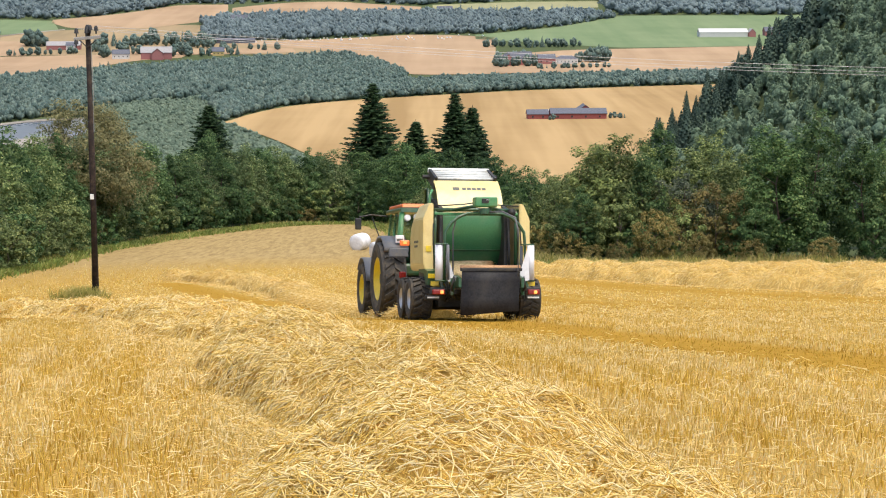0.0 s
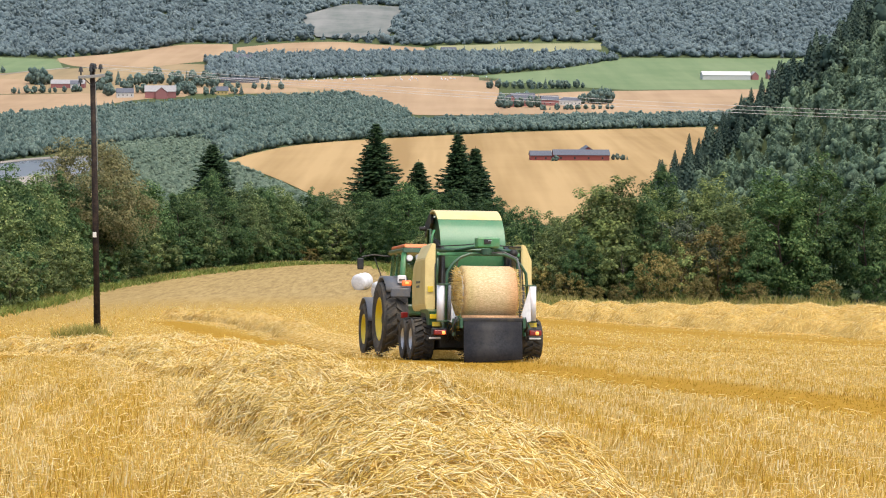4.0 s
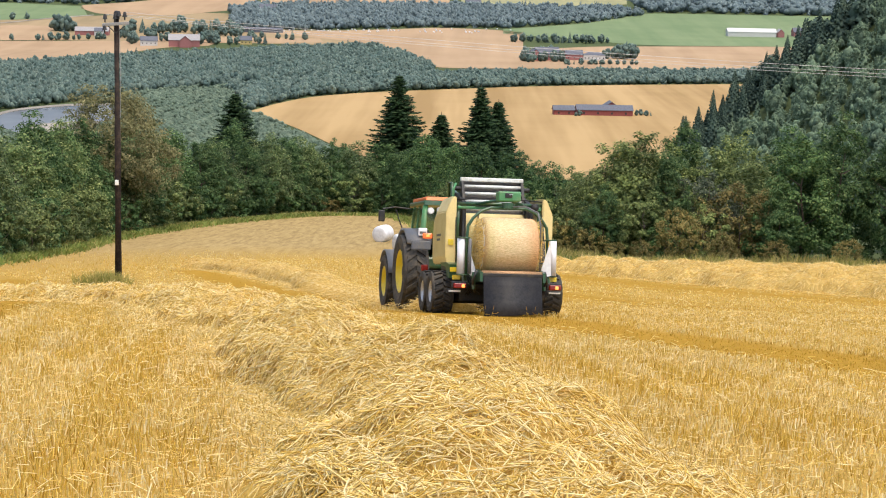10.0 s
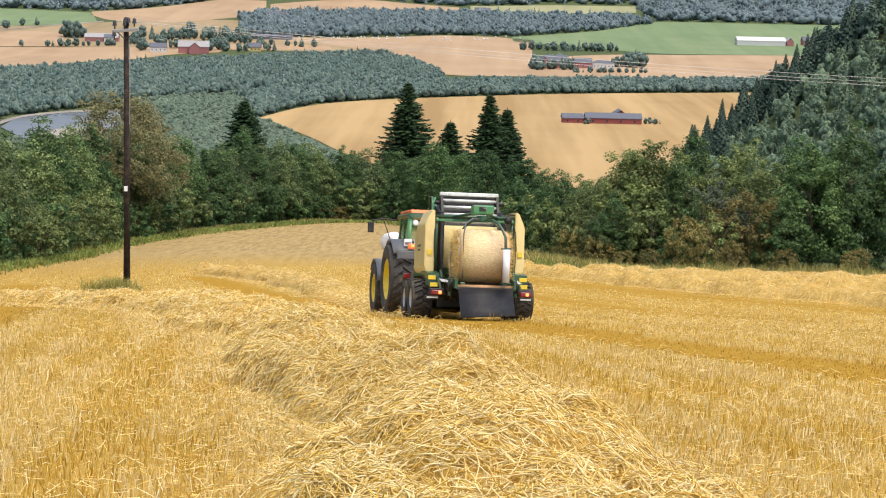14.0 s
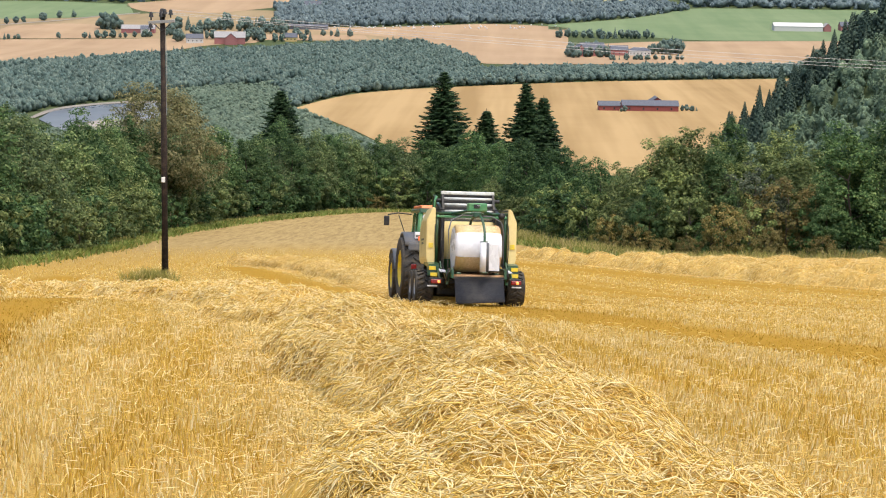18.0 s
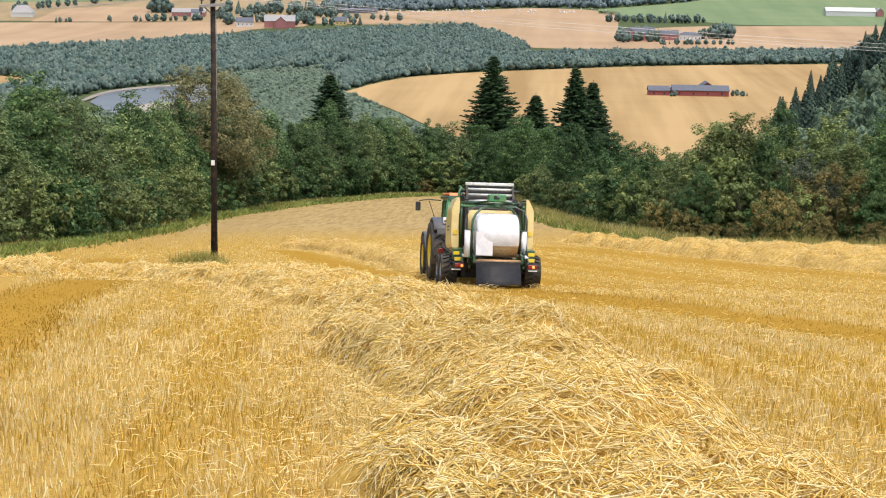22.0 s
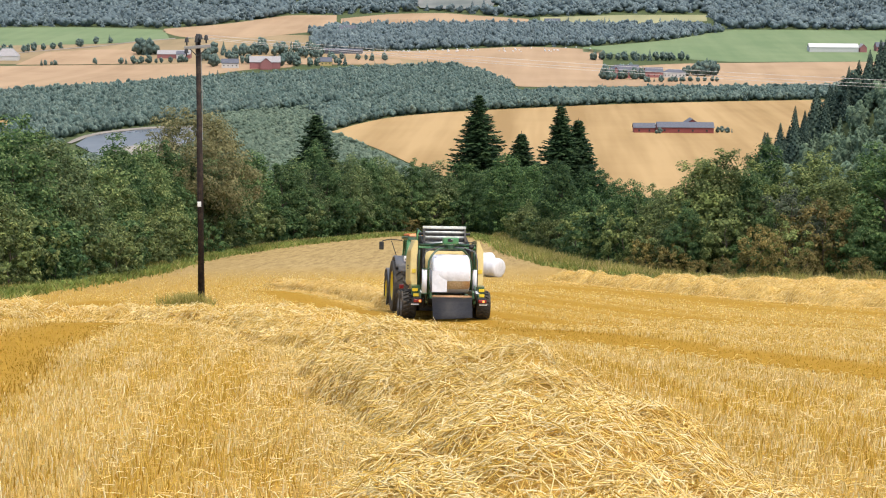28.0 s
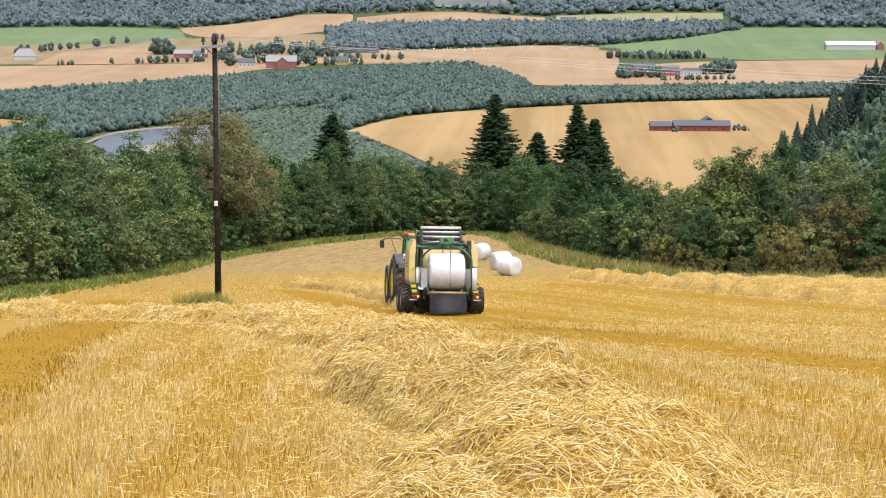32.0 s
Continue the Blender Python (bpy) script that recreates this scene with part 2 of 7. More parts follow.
def bale_straw():
    m, nt, bsdf = nodes_of("pressed_straw")
    at = nt.nodes.new("ShaderNodeTexCoord").outputs["Object"]
    st = nt.nodes.new("ShaderNodeMapping")
    st.inputs["Scale"].default_value = (1.0, 5.0, 5.0)
    nt.links.new(at, st.inputs[0])
    n1, n2 = noise_of(nt, 15, 6, 0.75, st.outputs[0]), noise_of(nt, 2.2, 4, 0.6, at)
    r = ramp_of(nt, [(0.3, (0.38, 0.27, 0.11)), (0.5, (0.65, 0.51, 0.29)), (0.7, (0.88, 0.77, 0.54))])
    nt.links.new(n1.outputs[0], r.inputs[0])
    tint = ramp_of(nt, [(0.35, (0.95, 0.92, 0.82)), (0.65, (1.04, 0.97, 0.92))])
    nt.links.new(n2.outputs[0], tint.inputs[0])
    col = mix_of(nt, 1.0, r.outputs[0], tint.outputs[0], "MULTIPLY")
    # the wrapping net: pale in the middle, a green selvage on one side and a red one on the other
    sep = nt.nodes.new("ShaderNodeSeparateXYZ")
    nt.links.new(at, sep.inputs[0])
    across = nt.nodes.new("ShaderNodeMapRange")
    across.inputs[1].default_value, across.inputs[2].default_value = -0.6, 0.6
    nt.links.new(sep.outputs[0], across.inputs[0])
    net = ramp_of(nt, [(0.02, (0.8, 0.72, 0.55)), (0.12, (0.88, 0.93, 0.8)), (0.3, (1.08, 1.1, 1.12)), (0.72, (1.08, 1.08, 1.1)), (0.9, (1.02, 0.82, 0.72)), (1.0, (0.95, 0.7, 0.55))])
    nt.links.new(across.outputs[0], net.inputs[0])
    nt.links.new(mix_of(nt, 1.0, col, net.outputs[0], "MULTIPLY"), bsdf.inputs["Base Color"])
    bsdf.inputs["Roughness"].default_value = 0.6
    bump_of(nt, bsdf, n1.outputs[0], 0.7, 0.04)
    return m


BALE = bale_straw()


def land():
    """The ground sheet: soil under stubble, grey worked soil, swept lanes, verge and forest floor, told apart by the plan (attribute 'use')."""
    m, nt, bsdf = nodes_of("land")
    geo = nt.nodes.new("ShaderNodeNewGeometry")
    at = geo.outputs["Position"]
    use = nt.nodes.new("ShaderNodeAttribute")
    use.attribute_name = "use"
    sep = nt.nodes.new("ShaderNodeSeparateColor")
    nt.links.new(use.outputs["Color"], sep.inputs[0])
    fine, mid, big = noise_of(nt, 60, 4, 0.7, at), noise_of(nt, 5, 5, 0.7, at), noise_of(nt, 0.4, 4, 0.6, at)
    straw = ramp_of(nt, [(0.3, (0.22, 0.127, 0.022)), (0.5, (0.39, 0.248, 0.058)), (0.7, (0.6, 0.415, 0.125))])
    nt.links.new(fine.outputs[0], straw.inputs[0])
    patch = ramp_of(nt, [(0.3, (0.8, 0.76, 0.68)), (0.7, (1.1, 1.1, 1.1))])
    nt.links.new(mid.outputs[0], patch.inputs[0])
    col = mix_of(nt, 1.0, straw.outputs[0], patch.outputs[0], "MULTIPLY")
    lane = ramp_of(nt, [(0.3, (0.27, 0.148, 0.016)), (0.7, (0.39, 0.228, 0.034))])
    nt.links.new(mid.outputs[0], lane.inputs[0])
    col = mix_of(nt, sep.outputs[1], col, lane.outputs[0])
    worked = ramp_of(nt, [(0.3, (0.2, 0.135, 0.056)), (0.5, (0.315, 0.225, 0.095)), (0.72, (0.42, 0.31, 0.142))])
    streak = nt.nodes.new("ShaderNodeMapping")
    streak.inputs["Scale"].default_value = (0.8, 0.09, 0.3)
    streak.inputs["Rotation"].default_value = (0, 0, -0.25)
    nt.links.new(at, streak.inputs[0])
    sn = noise_of(nt, 3.0, 6, 0.75, streak.outputs[0])
    nt.links.new(sn.outputs[0], worked.inputs[0])
    col = mix_of(nt, sep.outputs[0], col, worked.outputs[0])
    turf = ramp_of(nt, [(0.3, (0.05, 0.072, 0.03)), (0.7, (0.1, 0.12, 0.055))])
    nt.links.new(mid.outputs[0], turf.inputs[0])
    col = mix_of(nt, sep.outputs[2], col, turf.outputs[0])
    nt.links.new(col, bsdf.inputs["Base Color"])
    bsdf.inputs["Roughness"].default_value = 0.95
    bsdf.inputs["Specular IOR Level"].default_value = 0.04
    bump_of(nt, bsdf, fine.outputs[0], 0.35, 0.02)
    return m


def crop(name, a, b, stripes=0.0, turn=0.0):
    """A field far off: tone in long lanes and soft patches."""
    m, nt, bsdf = nodes_of(name)
    at = nt.nodes.new("ShaderNodeNewGeometry").outputs["Position"]
    lanes = nt.nodes.new("ShaderNodeMapping")
    lanes.inputs["Rotation"].default_value = (0, 0, turn)
    lanes.inputs["Scale"].default_value = (1.0, 0.04, 1.0)
    nt.links.new(at, lanes.inputs[0])
    n1, n2 = noise_of(nt, 0.035, 3, 0.55, lanes.outputs[0]), noise_of(nt, 0.01, 5, 0.6, at)
    r = ramp_of(nt, [(0.38, a), (0.62, b)])
    nt.links.new(mix_of(nt, stripes, n2.outputs[0], n1.outputs[0]), r.inputs[0])
    nt.links.new(r.outputs[0], bsdf.inputs["Base Color"])
    bsdf.inputs["Roughness"].default_value = 0.95
    bsdf.inputs["Specular IOR Level"].default_value = 0.1
    return m


LAND = land()
WHEAT = crop("ripe_field", (0.275, 0.178, 0.074), (0.4, 0.272, 0.126), 0.8, 0.9)
# ripe grain with haze mixed into its colour: bluer, less contrast
WHEAT_HAZED = crop("ripe_field_hazed", (0.3, 0.205, 0.12), (0.38, 0.265, 0.158), 0.5, 0.2)
MEADOW = crop("meadow", (0.128, 0.178, 0.085), (0.168, 0.215, 0.108), 0.5, 0.3)
DRY = crop("dry_pasture", (0.23, 0.175, 0.095), (0.32, 0.235, 0.13), 0.5, 1.1)
PALE_MEADOW = crop("mown_meadow", (0.24, 0.235, 0.125), (0.29, 0.28, 0.15), 0.5, 0.5)
GRAVEL = crop("gravel", (0.2, 0.18, 0.15), (0.33, 0.295, 0.25), 0.4, 0.4)
ROCK = crop("bare_rock", (0.12, 0.135, 0.12), (0.22, 0.22, 0.2), 0.3, 1.2)
WATER = surface("river_water", (0.085, 0.08, 0.075), (0.11, 0.1, 0.095), 0.05, 0.01, 0.3, 0, 0.02)
WATER.node_tree.nodes["Principled BSDF"].inputs["Specular IOR Level"].default_value = 0.45
RED_WALL = surface("red_boards", (0.2, 0.05, 0.045), (0.27, 0.07, 0.06), 1.5, 0.3, 0.8, 0, 0.02)
# the same red boards, muted in colour for the haze over the far farms
HAZED_RED = surface("hazed_red_boards", (0.27, 0.105, 0.1), (0.33, 0.135, 0.125), 1.5, 0.3, 0.8, 0, 0.02)
WHITE_WALL = surface("white_boards", (0.46, 0.45, 0.42), (0.56, 0.55, 0.52), 1.5, 0.3, 0.7, 0, 0.02)
OCHRE_WALL = surface("ochre_boards", (0.45, 0.33, 0.12), (0.55, 0.42, 0.18), 1.5, 0.3, 0.8, 0, 0.02)
SLATE = surface("slate_roof", (0.09, 0.095, 0.115), (0.14, 0.148, 0.17), 1.2, 0.2, 0.8, 0, 0.02, gloss=0.12)
PALE_ROOF = surface("pale_roof", (0.25, 0.24, 0.235), (0.35, 0.335, 0.325), 1.2, 0.2, 0.8, 0, 0.02, gloss=0.15)
PANE = surface("dark_pane", (0.03, 0.035, 0.04), (0.06, 0.065, 0.07), 2, 0.5, 0.15, 0, 0)


# ---- mesh helpers ----
def part(name, bm, material, parent=None, label="", smooth=False):
    """Link a bmesh as one mesh object, under a thing where one is given."""
    me = bpy.data.meshes.new(name)
    bmesh.ops.recalc_face_normals(bm, faces=bm.faces)
    bm.to_mesh(me)
    bm.free()
    me.materials.append(material)
    if smooth:
        me.shade_smooth()
    ob = new(name, me)
    ob.parent = parent
    return tagged(ob, label)


def sheet(name, verts, faces, material, parent=None, label="", smooth=False):
    """Link arrays of vertices and equal-sized faces as one mesh object."""
    me = bpy.data.meshes.new(name)
    verts, faces = np.asarray(verts, np.float32), np.asarray(faces, np.int32)
    k = faces.shape[1]
    me.vertices.add(len(verts))
    me.vertices.foreach_set("co", verts.ravel())
    me.loops.add(faces.size)
    me.loops.foreach_set("vertex_index", faces.ravel())
    me.polygons.add(len(faces))
    me.polygons.foreach_set("loop_start", np.arange(0, faces.size, k, dtype=np.int32))
    me.update(calc_edges=True)
    me.materials.append(material)
    if smooth:
        me.shade_smooth()
    ob = new(name, me)
    ob.parent = parent
    return tagged(ob, label)


def thing(name, label, category, m=None, group="", kind=""):
    ob = new(name)
    ob.empty_display_size = 0.1
    if m is not None:
        ob.matrix_basis = m
    return tagged(ob, label, category, group, kind)


def box(bm, c, s, bevel=0.0, turn=None):
    m = Matrix.Translation(c) @ (turn or Matrix()) @ Matrix.Diagonal((*s, 1))
    vs = bmesh.ops.create_cube(bm, size=1, matrix=m)["verts"]
    if bevel:
        es = list({e for v in vs for e in v.link_edges})
        bmesh.ops.bevel(bm, geom=es, offset=bevel, segments=2, affect="EDGES", profile=0.5)
    return bm


def rod(bm, a, b, r, seg=10, r2=None, caps=True):
    a, b = Vector(a), Vector(b)
    d = b - a
    m = Matrix.Translation((a + b) / 2) @ d.to_track_quat("Z", "Y").to_matrix().to_4x4()
    bmesh.ops.create_cone(bm, cap_ends=caps, segments=seg, radius1=r, radius2=r if r2 is None else r2, depth=d.length, matrix=m)
    return bm


def tube(bm, pts, r, seg=8, ends=None):
    """A round bar along points; ends: radius at the last point."""
    pts = [Vector(p) for p in pts]
    rings = []
    for i, p in enumerate(pts):
        d = (pts[min(i + 1, len(pts) - 1)] - pts[max(i - 1, 0)]).normalized()
        q = d.to_track_quat("Z", "Y").to_matrix()
        rr = r if ends is None else r + (ends - r) * i / (len(pts) - 1)
        rings.append([bm.verts.new(p + q @ Vector((rr * math.cos(k * math.tau / seg), rr * math.sin(k * math.tau / seg), 0))) for k in range(seg)])
    for u, v in zip(rings, rings[1:]):
        for k in range(seg):
            bm.faces.new((u[k], u[(k + 1) % seg], v[(k + 1) % seg], v[k]))
    bm.faces.new(rings[0][::-1])
    bm.faces.new(rings[-1])
    return bm


def slab(bm, outline, x0, x1, bevel=0.0):
    """An outline in (y, z) pushed from x0 to x1."""
    a = [bm.verts.new((x0, y, z)) for y, z in outline]
    b = [bm.verts.new((x1, y, z)) for y, z in outline]
    fs = [bm.faces.new(a), bm.faces.new(b[::-1])]
    n = len(outline)
    for i in range(n):
        fs.append(bm.faces.new((a[i], b[i], b[(i + 1) % n], a[(i + 1) % n])))
    if bevel:
        es = list(fs[0].edges) + list(fs[1].edges)
        bmesh.ops.bevel(bm, geom=es, offset=bevel, segments=3, affect="EDGES", profile=0.5)
    return bm


def arc(cy, cz, r, a0, a1, n):
    """Points (y, z) on an arc; angles from straight back, rising, in degrees."""
    return [(cy - r * math.cos(radians(a)), cz + r * math.sin(radians(a))) for a in np.linspace(a0, a1, n)]


def shell(bm, outer, inner, x0, x1):
    """A curved plate between two arcs of equal length, from x0 to x1."""
    return slab(bm, list(outer) + list(inner)[::-1], x0, x1)


# ---- the lie of the land ----
KNOTS = [(-400, 62), (0, 0), (20, -3.0), (38, -5.95), (52, -8.6), (60, -9.9), (70, -11.4), (112, -17.3), (132, -19.4), (180, -24.3), (200, -27.5),
         (235, -37), (300, -50), (835, -126.4), (2300, -126.4), (2800, -104.4), (3200, -82.4), (3350, -72), (4500, 75), (5400, 120)]
LINE_Y = np.arange(-400, 5400, 1.0)
LINE_Z = np.interp(LINE_Y, *zip(*KNOTS))
BLUR = np.hanning(19) / np.hanning(19).sum()
LINE_Z = np.convolve(np.pad(LINE_Z, 9, mode="edge"), BLUR, "valid")


def ground(x, y):
    """Height of the ground: the field's slope, the valley floor, the far hillside, and the wooded spur on the right."""
    x, y = np.asarray(x, float), np.asarray(y, float)
    z = np.interp(y, LINE_Y, LINE_Z)
    spur = np.minimum(-90.4 + 0.86 * (x - 81) - 0.25 * np.maximum(0, 750 - y) - 0.7 * np.maximum(0, y - 770), 60)
    return np.maximum(z, np.where(y > 400, spur, -1e9))


# the field's edge (where the verge begins), from far left round the far end to far right
EDGE = [(-21, 30), (-22.2, 62), (-23.2, 80), (-24, 93), (-25.4, 112), (-25.4, 130), (-23.3, 147), (-18.8, 166), (-14, 178), (-8, 181), (-4.6, 165), (-2.2, 143), (1, 127), (6.3, 114.5), (12, 111), (30, 113), (70, 108)]
# the rim of the grey, worked part of the field
RIM = [(-22.6, 70), (-20.5, 74), (-17.5, 79), (-13.5, 101), (-9, 107), (-3, 105), (2, 102), (5.5, 112), (6.3, 114.5)]
# lanes where the straw is already taken up: centre line, half width, sharpness of the edges
LANES = [([(-7.5, 54), (-2.8, 42), (-0.1, 35.8), (2.0, 32.4), (3.4, 28.5), (4.6, 24.2), (6.5, 18.6), (8.5, 14)], 0.95, 2.6),
         ([(-4.4, 63.4), (-3, 57), (-1.3, 48.4), (0.2, 40.4), (1.3, 36), (2.2, 33)], 0.95, 2.6),
         ([(-2.9, 67), (-0.9, 61), (0.6, 56), (3.4, 50), (6.2, 45.5), (9.5, 41.5), (15, 36.5)], 1.0, 2.6),
         ([(-3.1, 88), (2.8, 71.5), (5.2, 63.4), (10, 56), (18, 48)], 0.8, 2.6),
         ([(-0.3, 100), (5.3, 88), (9.2, 78), (13, 72), (19, 63.5), (27, 53)], 1.1, 2.6),
         ([(-10.4, 43), (-10.1, 38.3), (-9.2, 32.4), (-8.1, 26), (-7.1, 21.8), (-6.2, 17)], 1.0, 1.1),
         ([(-16.2, 57), (-17.6, 70)], 0.75, 2.6), ([(-18.7, 57.3), (-20.6, 66)], 0.7, 2.6), ([(-11.7, 46.5), (-11.2, 51)], 0.4, 2.6),
         ([(-3.5, 52.4), (-7.4, 66.1), (-13, 84.2)], 0.85, 2.6)]
# narrow wheel tracks on either side of the far lanes
LANES += [([(x + a, y + b) for x, y in line], 0.4, 2.6) for line, _, _ in LANES[2:5] for a, b in ((1.5, 2.4), (-1.4, -2.2))]


def along(line, n):
    """n points spread evenly by index over a polyline, smoothed."""
    p = np.array(line, float)
    s = np.concatenate([[0], np.cumsum(np.hypot(*np.diff(p, axis=0).T))])
    t = np.linspace(0, s[-1], n)
    q = np.stack([np.interp(t, s, p[:, 0]), np.interp(t, s, p[:, 1])], 1)
    k = max(3, n // (2 * len(line)) * 2 + 1)
    w = np.hanning(k + 2)[1:-1]
    pad = np.concatenate([np.repeat(2 * q[:1], k // 2, 0) - q[1:k // 2 + 1][::-1], q, np.repeat(2 * q[-1:], k // 2, 0) - q[-k // 2:-1][::-1]]) if k // 2 else q
    return np.stack([np.convolve(pad[:, i], w / w.sum(), "valid")[:n] for i in (0, 1)], 1)


def gap(x, y, line, n=120):
    """Distance from the points (x, y) to a line."""
    q = along(line, n)
    d = np.full(np.shape(x), 1e9)
    for a, b in q:
        d = np.minimum(d, (x - a) ** 2 + (y - b) ** 2)
    return np.sqrt(d)


def inside(x, y, poly):
    """Whether the points lie in a polygon."""
    r = np.zeros(np.shape(x), bool)
    for (x0, y0), (x1, y1) in zip(poly, poly[1:] + poly[:1]):
        if y0 != y1:
            r ^= ((y0 > y) != (y1 > y)) & (x < (x1 - x0) * (y - y0) / (y1 - y0) + x0)
    return r


FIELD = [(-60, -60)] + EDGE + [(70, -60)]
GREY_PART = RIM + EDGE[2:13][::-1]


def lane_amount(x, y):
    a = np.zeros(np.shape(x))
    for line, half, sharp in LANES:
        a = np.maximum(a, np.clip((1.3 - gap(x, y, line) / half - 0.16 * wavy(x, y, 0.5)) * sharp, 0, 1))
    return a


def wavy(x, y, s):
    """Cheap smooth unevenness between -1 and 1 at a scale of s metres."""
    x, y = np.asarray(x) / s, np.asarray(y) / s
    return (np.sin(1.7 * x + 0.6 * y + 1.1) + np.sin(-0.9 * x + 1.9 * y + 2.3) + np.sin(2.9 * x - 2.1 * y) * 0.6 + np.sin(4.3 * x + 3.7 * y + 0.7) * 0.4) / 3


def build_ground():
    ys = np.concatenate([[-390, -260, -170, -110], np.linspace(-60, 6, 20)[:-1], np.arange(6, 60, 0.4), np.arange(60, 200, 1.0), np.geomspace(200, 5200, 150)])
    s = np.linspace(-1, 1, 221)
    s = np.sign(s) * np.abs(s) ** 1.6
    X = s[None, :] * (np.abs(ys)[:, None] * 0.62 + 22)
    Y = np.repeat(ys[:, None], len(s), 1)
    Z = ground(X, Y)
    near = (Y > 0) & (Y < 190)
    Z = Z + np.where(near, 0.012 * wavy(X, Y, 1.7) + 0.015 * wavy(X, Y, 7.0) - 0.01, 0)
    n, k = X.shape
    i = np.arange(n * k).reshape(n, k)
    f = np.stack([i[:-1, :-1], i[:-1, 1:], i[1:, 1:], i[1:, :-1]], -1).reshape(-1, 4)
    ob = sheet("ground", np.stack([X, Y, Z], -1).reshape(-1, 3), f, LAND, smooth=True)
    tagged(ob, "sloping harvested grain field falling away to a wide valley", "ground", kind="structure")
    use = np.zeros((n * k, 4), np.float32)
    x, y = X.ravel(), Y.ravel()
    use[:, 3] = 1
    close = (y < 230) & (np.abs(x) < 75) & (y > -5)
    xc, yc = x[close], y[close]
    use[close, 0] = np.where(inside(xc, yc, GREY_PART), np.clip(gap(xc, yc, RIM) / 18, 0.05, 1), 0)
    use[close, 1] = lane_amount(xc, yc)
    use[:, 2] = np.where(inside(x, y, FIELD), 0.0, 1.0)
    at = ob.data.color_attributes.new("use", "FLOAT_COLOR", "POINT")
    at.data.foreach_set("color", use.ravel())


build_ground()


# ---- the valley: fields, river, woods, farms ----
def spread(near, far, n=28, m=8, lift=0.5):
    """A patch of land draped between a near and a far line."""
    a, b = along(near, n), along(far, n)
    t = np.linspace(0, 1, m)[:, None, None]
    p = a[None] * (1 - t) + b[None] * t
    z = np.interp(p[..., 1], LINE_Y, LINE_Z) + lift
    i = np.arange(n * m).reshape(m, n)
    f = np.stack([i[:-1, :-1], i[:-1, 1:], i[1:, 1:], i[1:, :-1]], -1).reshape(-1, 4)
    return np.concatenate([p, z[..., None]], -1).reshape(-1, 3), f


def field(name, near, far, material, label, lift=0.5, category="field"):
    return tagged(sheet(name, *spread(near, far, lift=lift), material, smooth=True), label, category, kind="structure")


field("grain_field", [(-177, 1452), (-148, 1387), (-118, 1302), (-90, 1209), (-67, 1144), (-26, 1075), (80, 1040), (330, 1060)],
      [(-178, 1458), (-164, 1545), (-142, 1626), (-95, 1692), (-33, 1744), (68, 1824), (180, 1880), (330, 1940)], WHEAT, "large ripe grain field round a red barn")
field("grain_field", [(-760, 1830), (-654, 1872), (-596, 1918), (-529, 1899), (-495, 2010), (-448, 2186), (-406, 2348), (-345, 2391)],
      [(-900, 2330), (-818, 2344), (-735, 2368), (-554, 2409), (-445, 2438), (-418, 2425), (-370, 2430), (-340, 2430)], WHEAT_HAZED, "ripe grain field beyond the river woods")
field("grain_field", [(-713, 2388), (-640, 2400), (-556, 2417)], [(-726, 2582), (-660, 2640), (-606, 2635)], WHEAT_HAZED, "small ripe field with lone bushes")
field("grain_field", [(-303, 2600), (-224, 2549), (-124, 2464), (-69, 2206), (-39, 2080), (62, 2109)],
      [(-305, 2626), (-233, 2649), (-128, 2699), (-53, 2754), (15, 2747), (78, 2709)], WHEAT_HAZED, "ripe field dotted with white bales")
field("grain_field", [(52, 2106), (146, 2130), (345, 2159), (460, 2180)], [(59, 2416), (169, 2501), (406, 2553), (540, 2570)], WHEAT_HAZED, "ripe field beside the farm with the white house", lift=0.6)
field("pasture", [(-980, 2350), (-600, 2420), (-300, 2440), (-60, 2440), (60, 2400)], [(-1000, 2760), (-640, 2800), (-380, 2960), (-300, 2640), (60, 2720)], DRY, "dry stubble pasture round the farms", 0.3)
field("grain_field", [(-420, 2432), (-300, 2436), (-200, 2470)], [(-430, 2500), (-310, 2520), (-210, 2530)], WHEAT_HAZED, "strip of ripe grain behind the red barn", 0.6)
field("meadow", [(48, 2675), (174, 2588), (240, 2531), (461, 2563), (600, 2573)], [(49, 2754), (194, 2897), (293, 3103), (556, 3108), (720, 3121)], MEADOW, "green meadow round a long white hall")
field("meadow", [(-1010, 2629), (-832, 2682), (-673, 2735), (-596, 2825)], [(-1100, 2983), (-932, 3009), (-785, 3037), (-641, 2996)], MEADOW, "green meadow at the foot of the hill")
field("grain_field", [(-637, 2960), (-584, 2857), (-476, 2856), (-358, 3038)], [(-646, 3017), (-568, 3114), (-479, 3315), (-391, 3318)], WHEAT_HAZED, "ripe field under the wooded hill")
field("grain_field", [(-363, 3141), (-271, 3077), (-132, 3186), (-38, 3180)], [(-376, 3254), (-296, 3354), (-192, 3372), (-39, 3277)], WHEAT_HAZED, "long ripe field under the wooded hill")
field("mown_meadow", [(-18, 3227), (115, 3185), (278, 3265)], [(-19, 3313), (120, 3363), (286, 3373)], PALE_MEADOW, "pale mown meadow under the wooded hill")
field("grain_field", [(-480, 1350), (-425, 1392)], [(-520, 1560), (-455, 1530)], WHEAT, "corner of a ripe field among the river woods", lift=0.55)
field("gravel_bank", [(-357, 1330), (-358, 1387), (-354, 1417), (-341, 1446), (-323, 1472), (-275, 1490)], [(-362, 1335), (-365, 1392), (-361, 1428), (-347, 1462), (-328, 1490), (-277, 1508)], GRAVEL, "grey gravel bank along the river", 0.9, "bank")
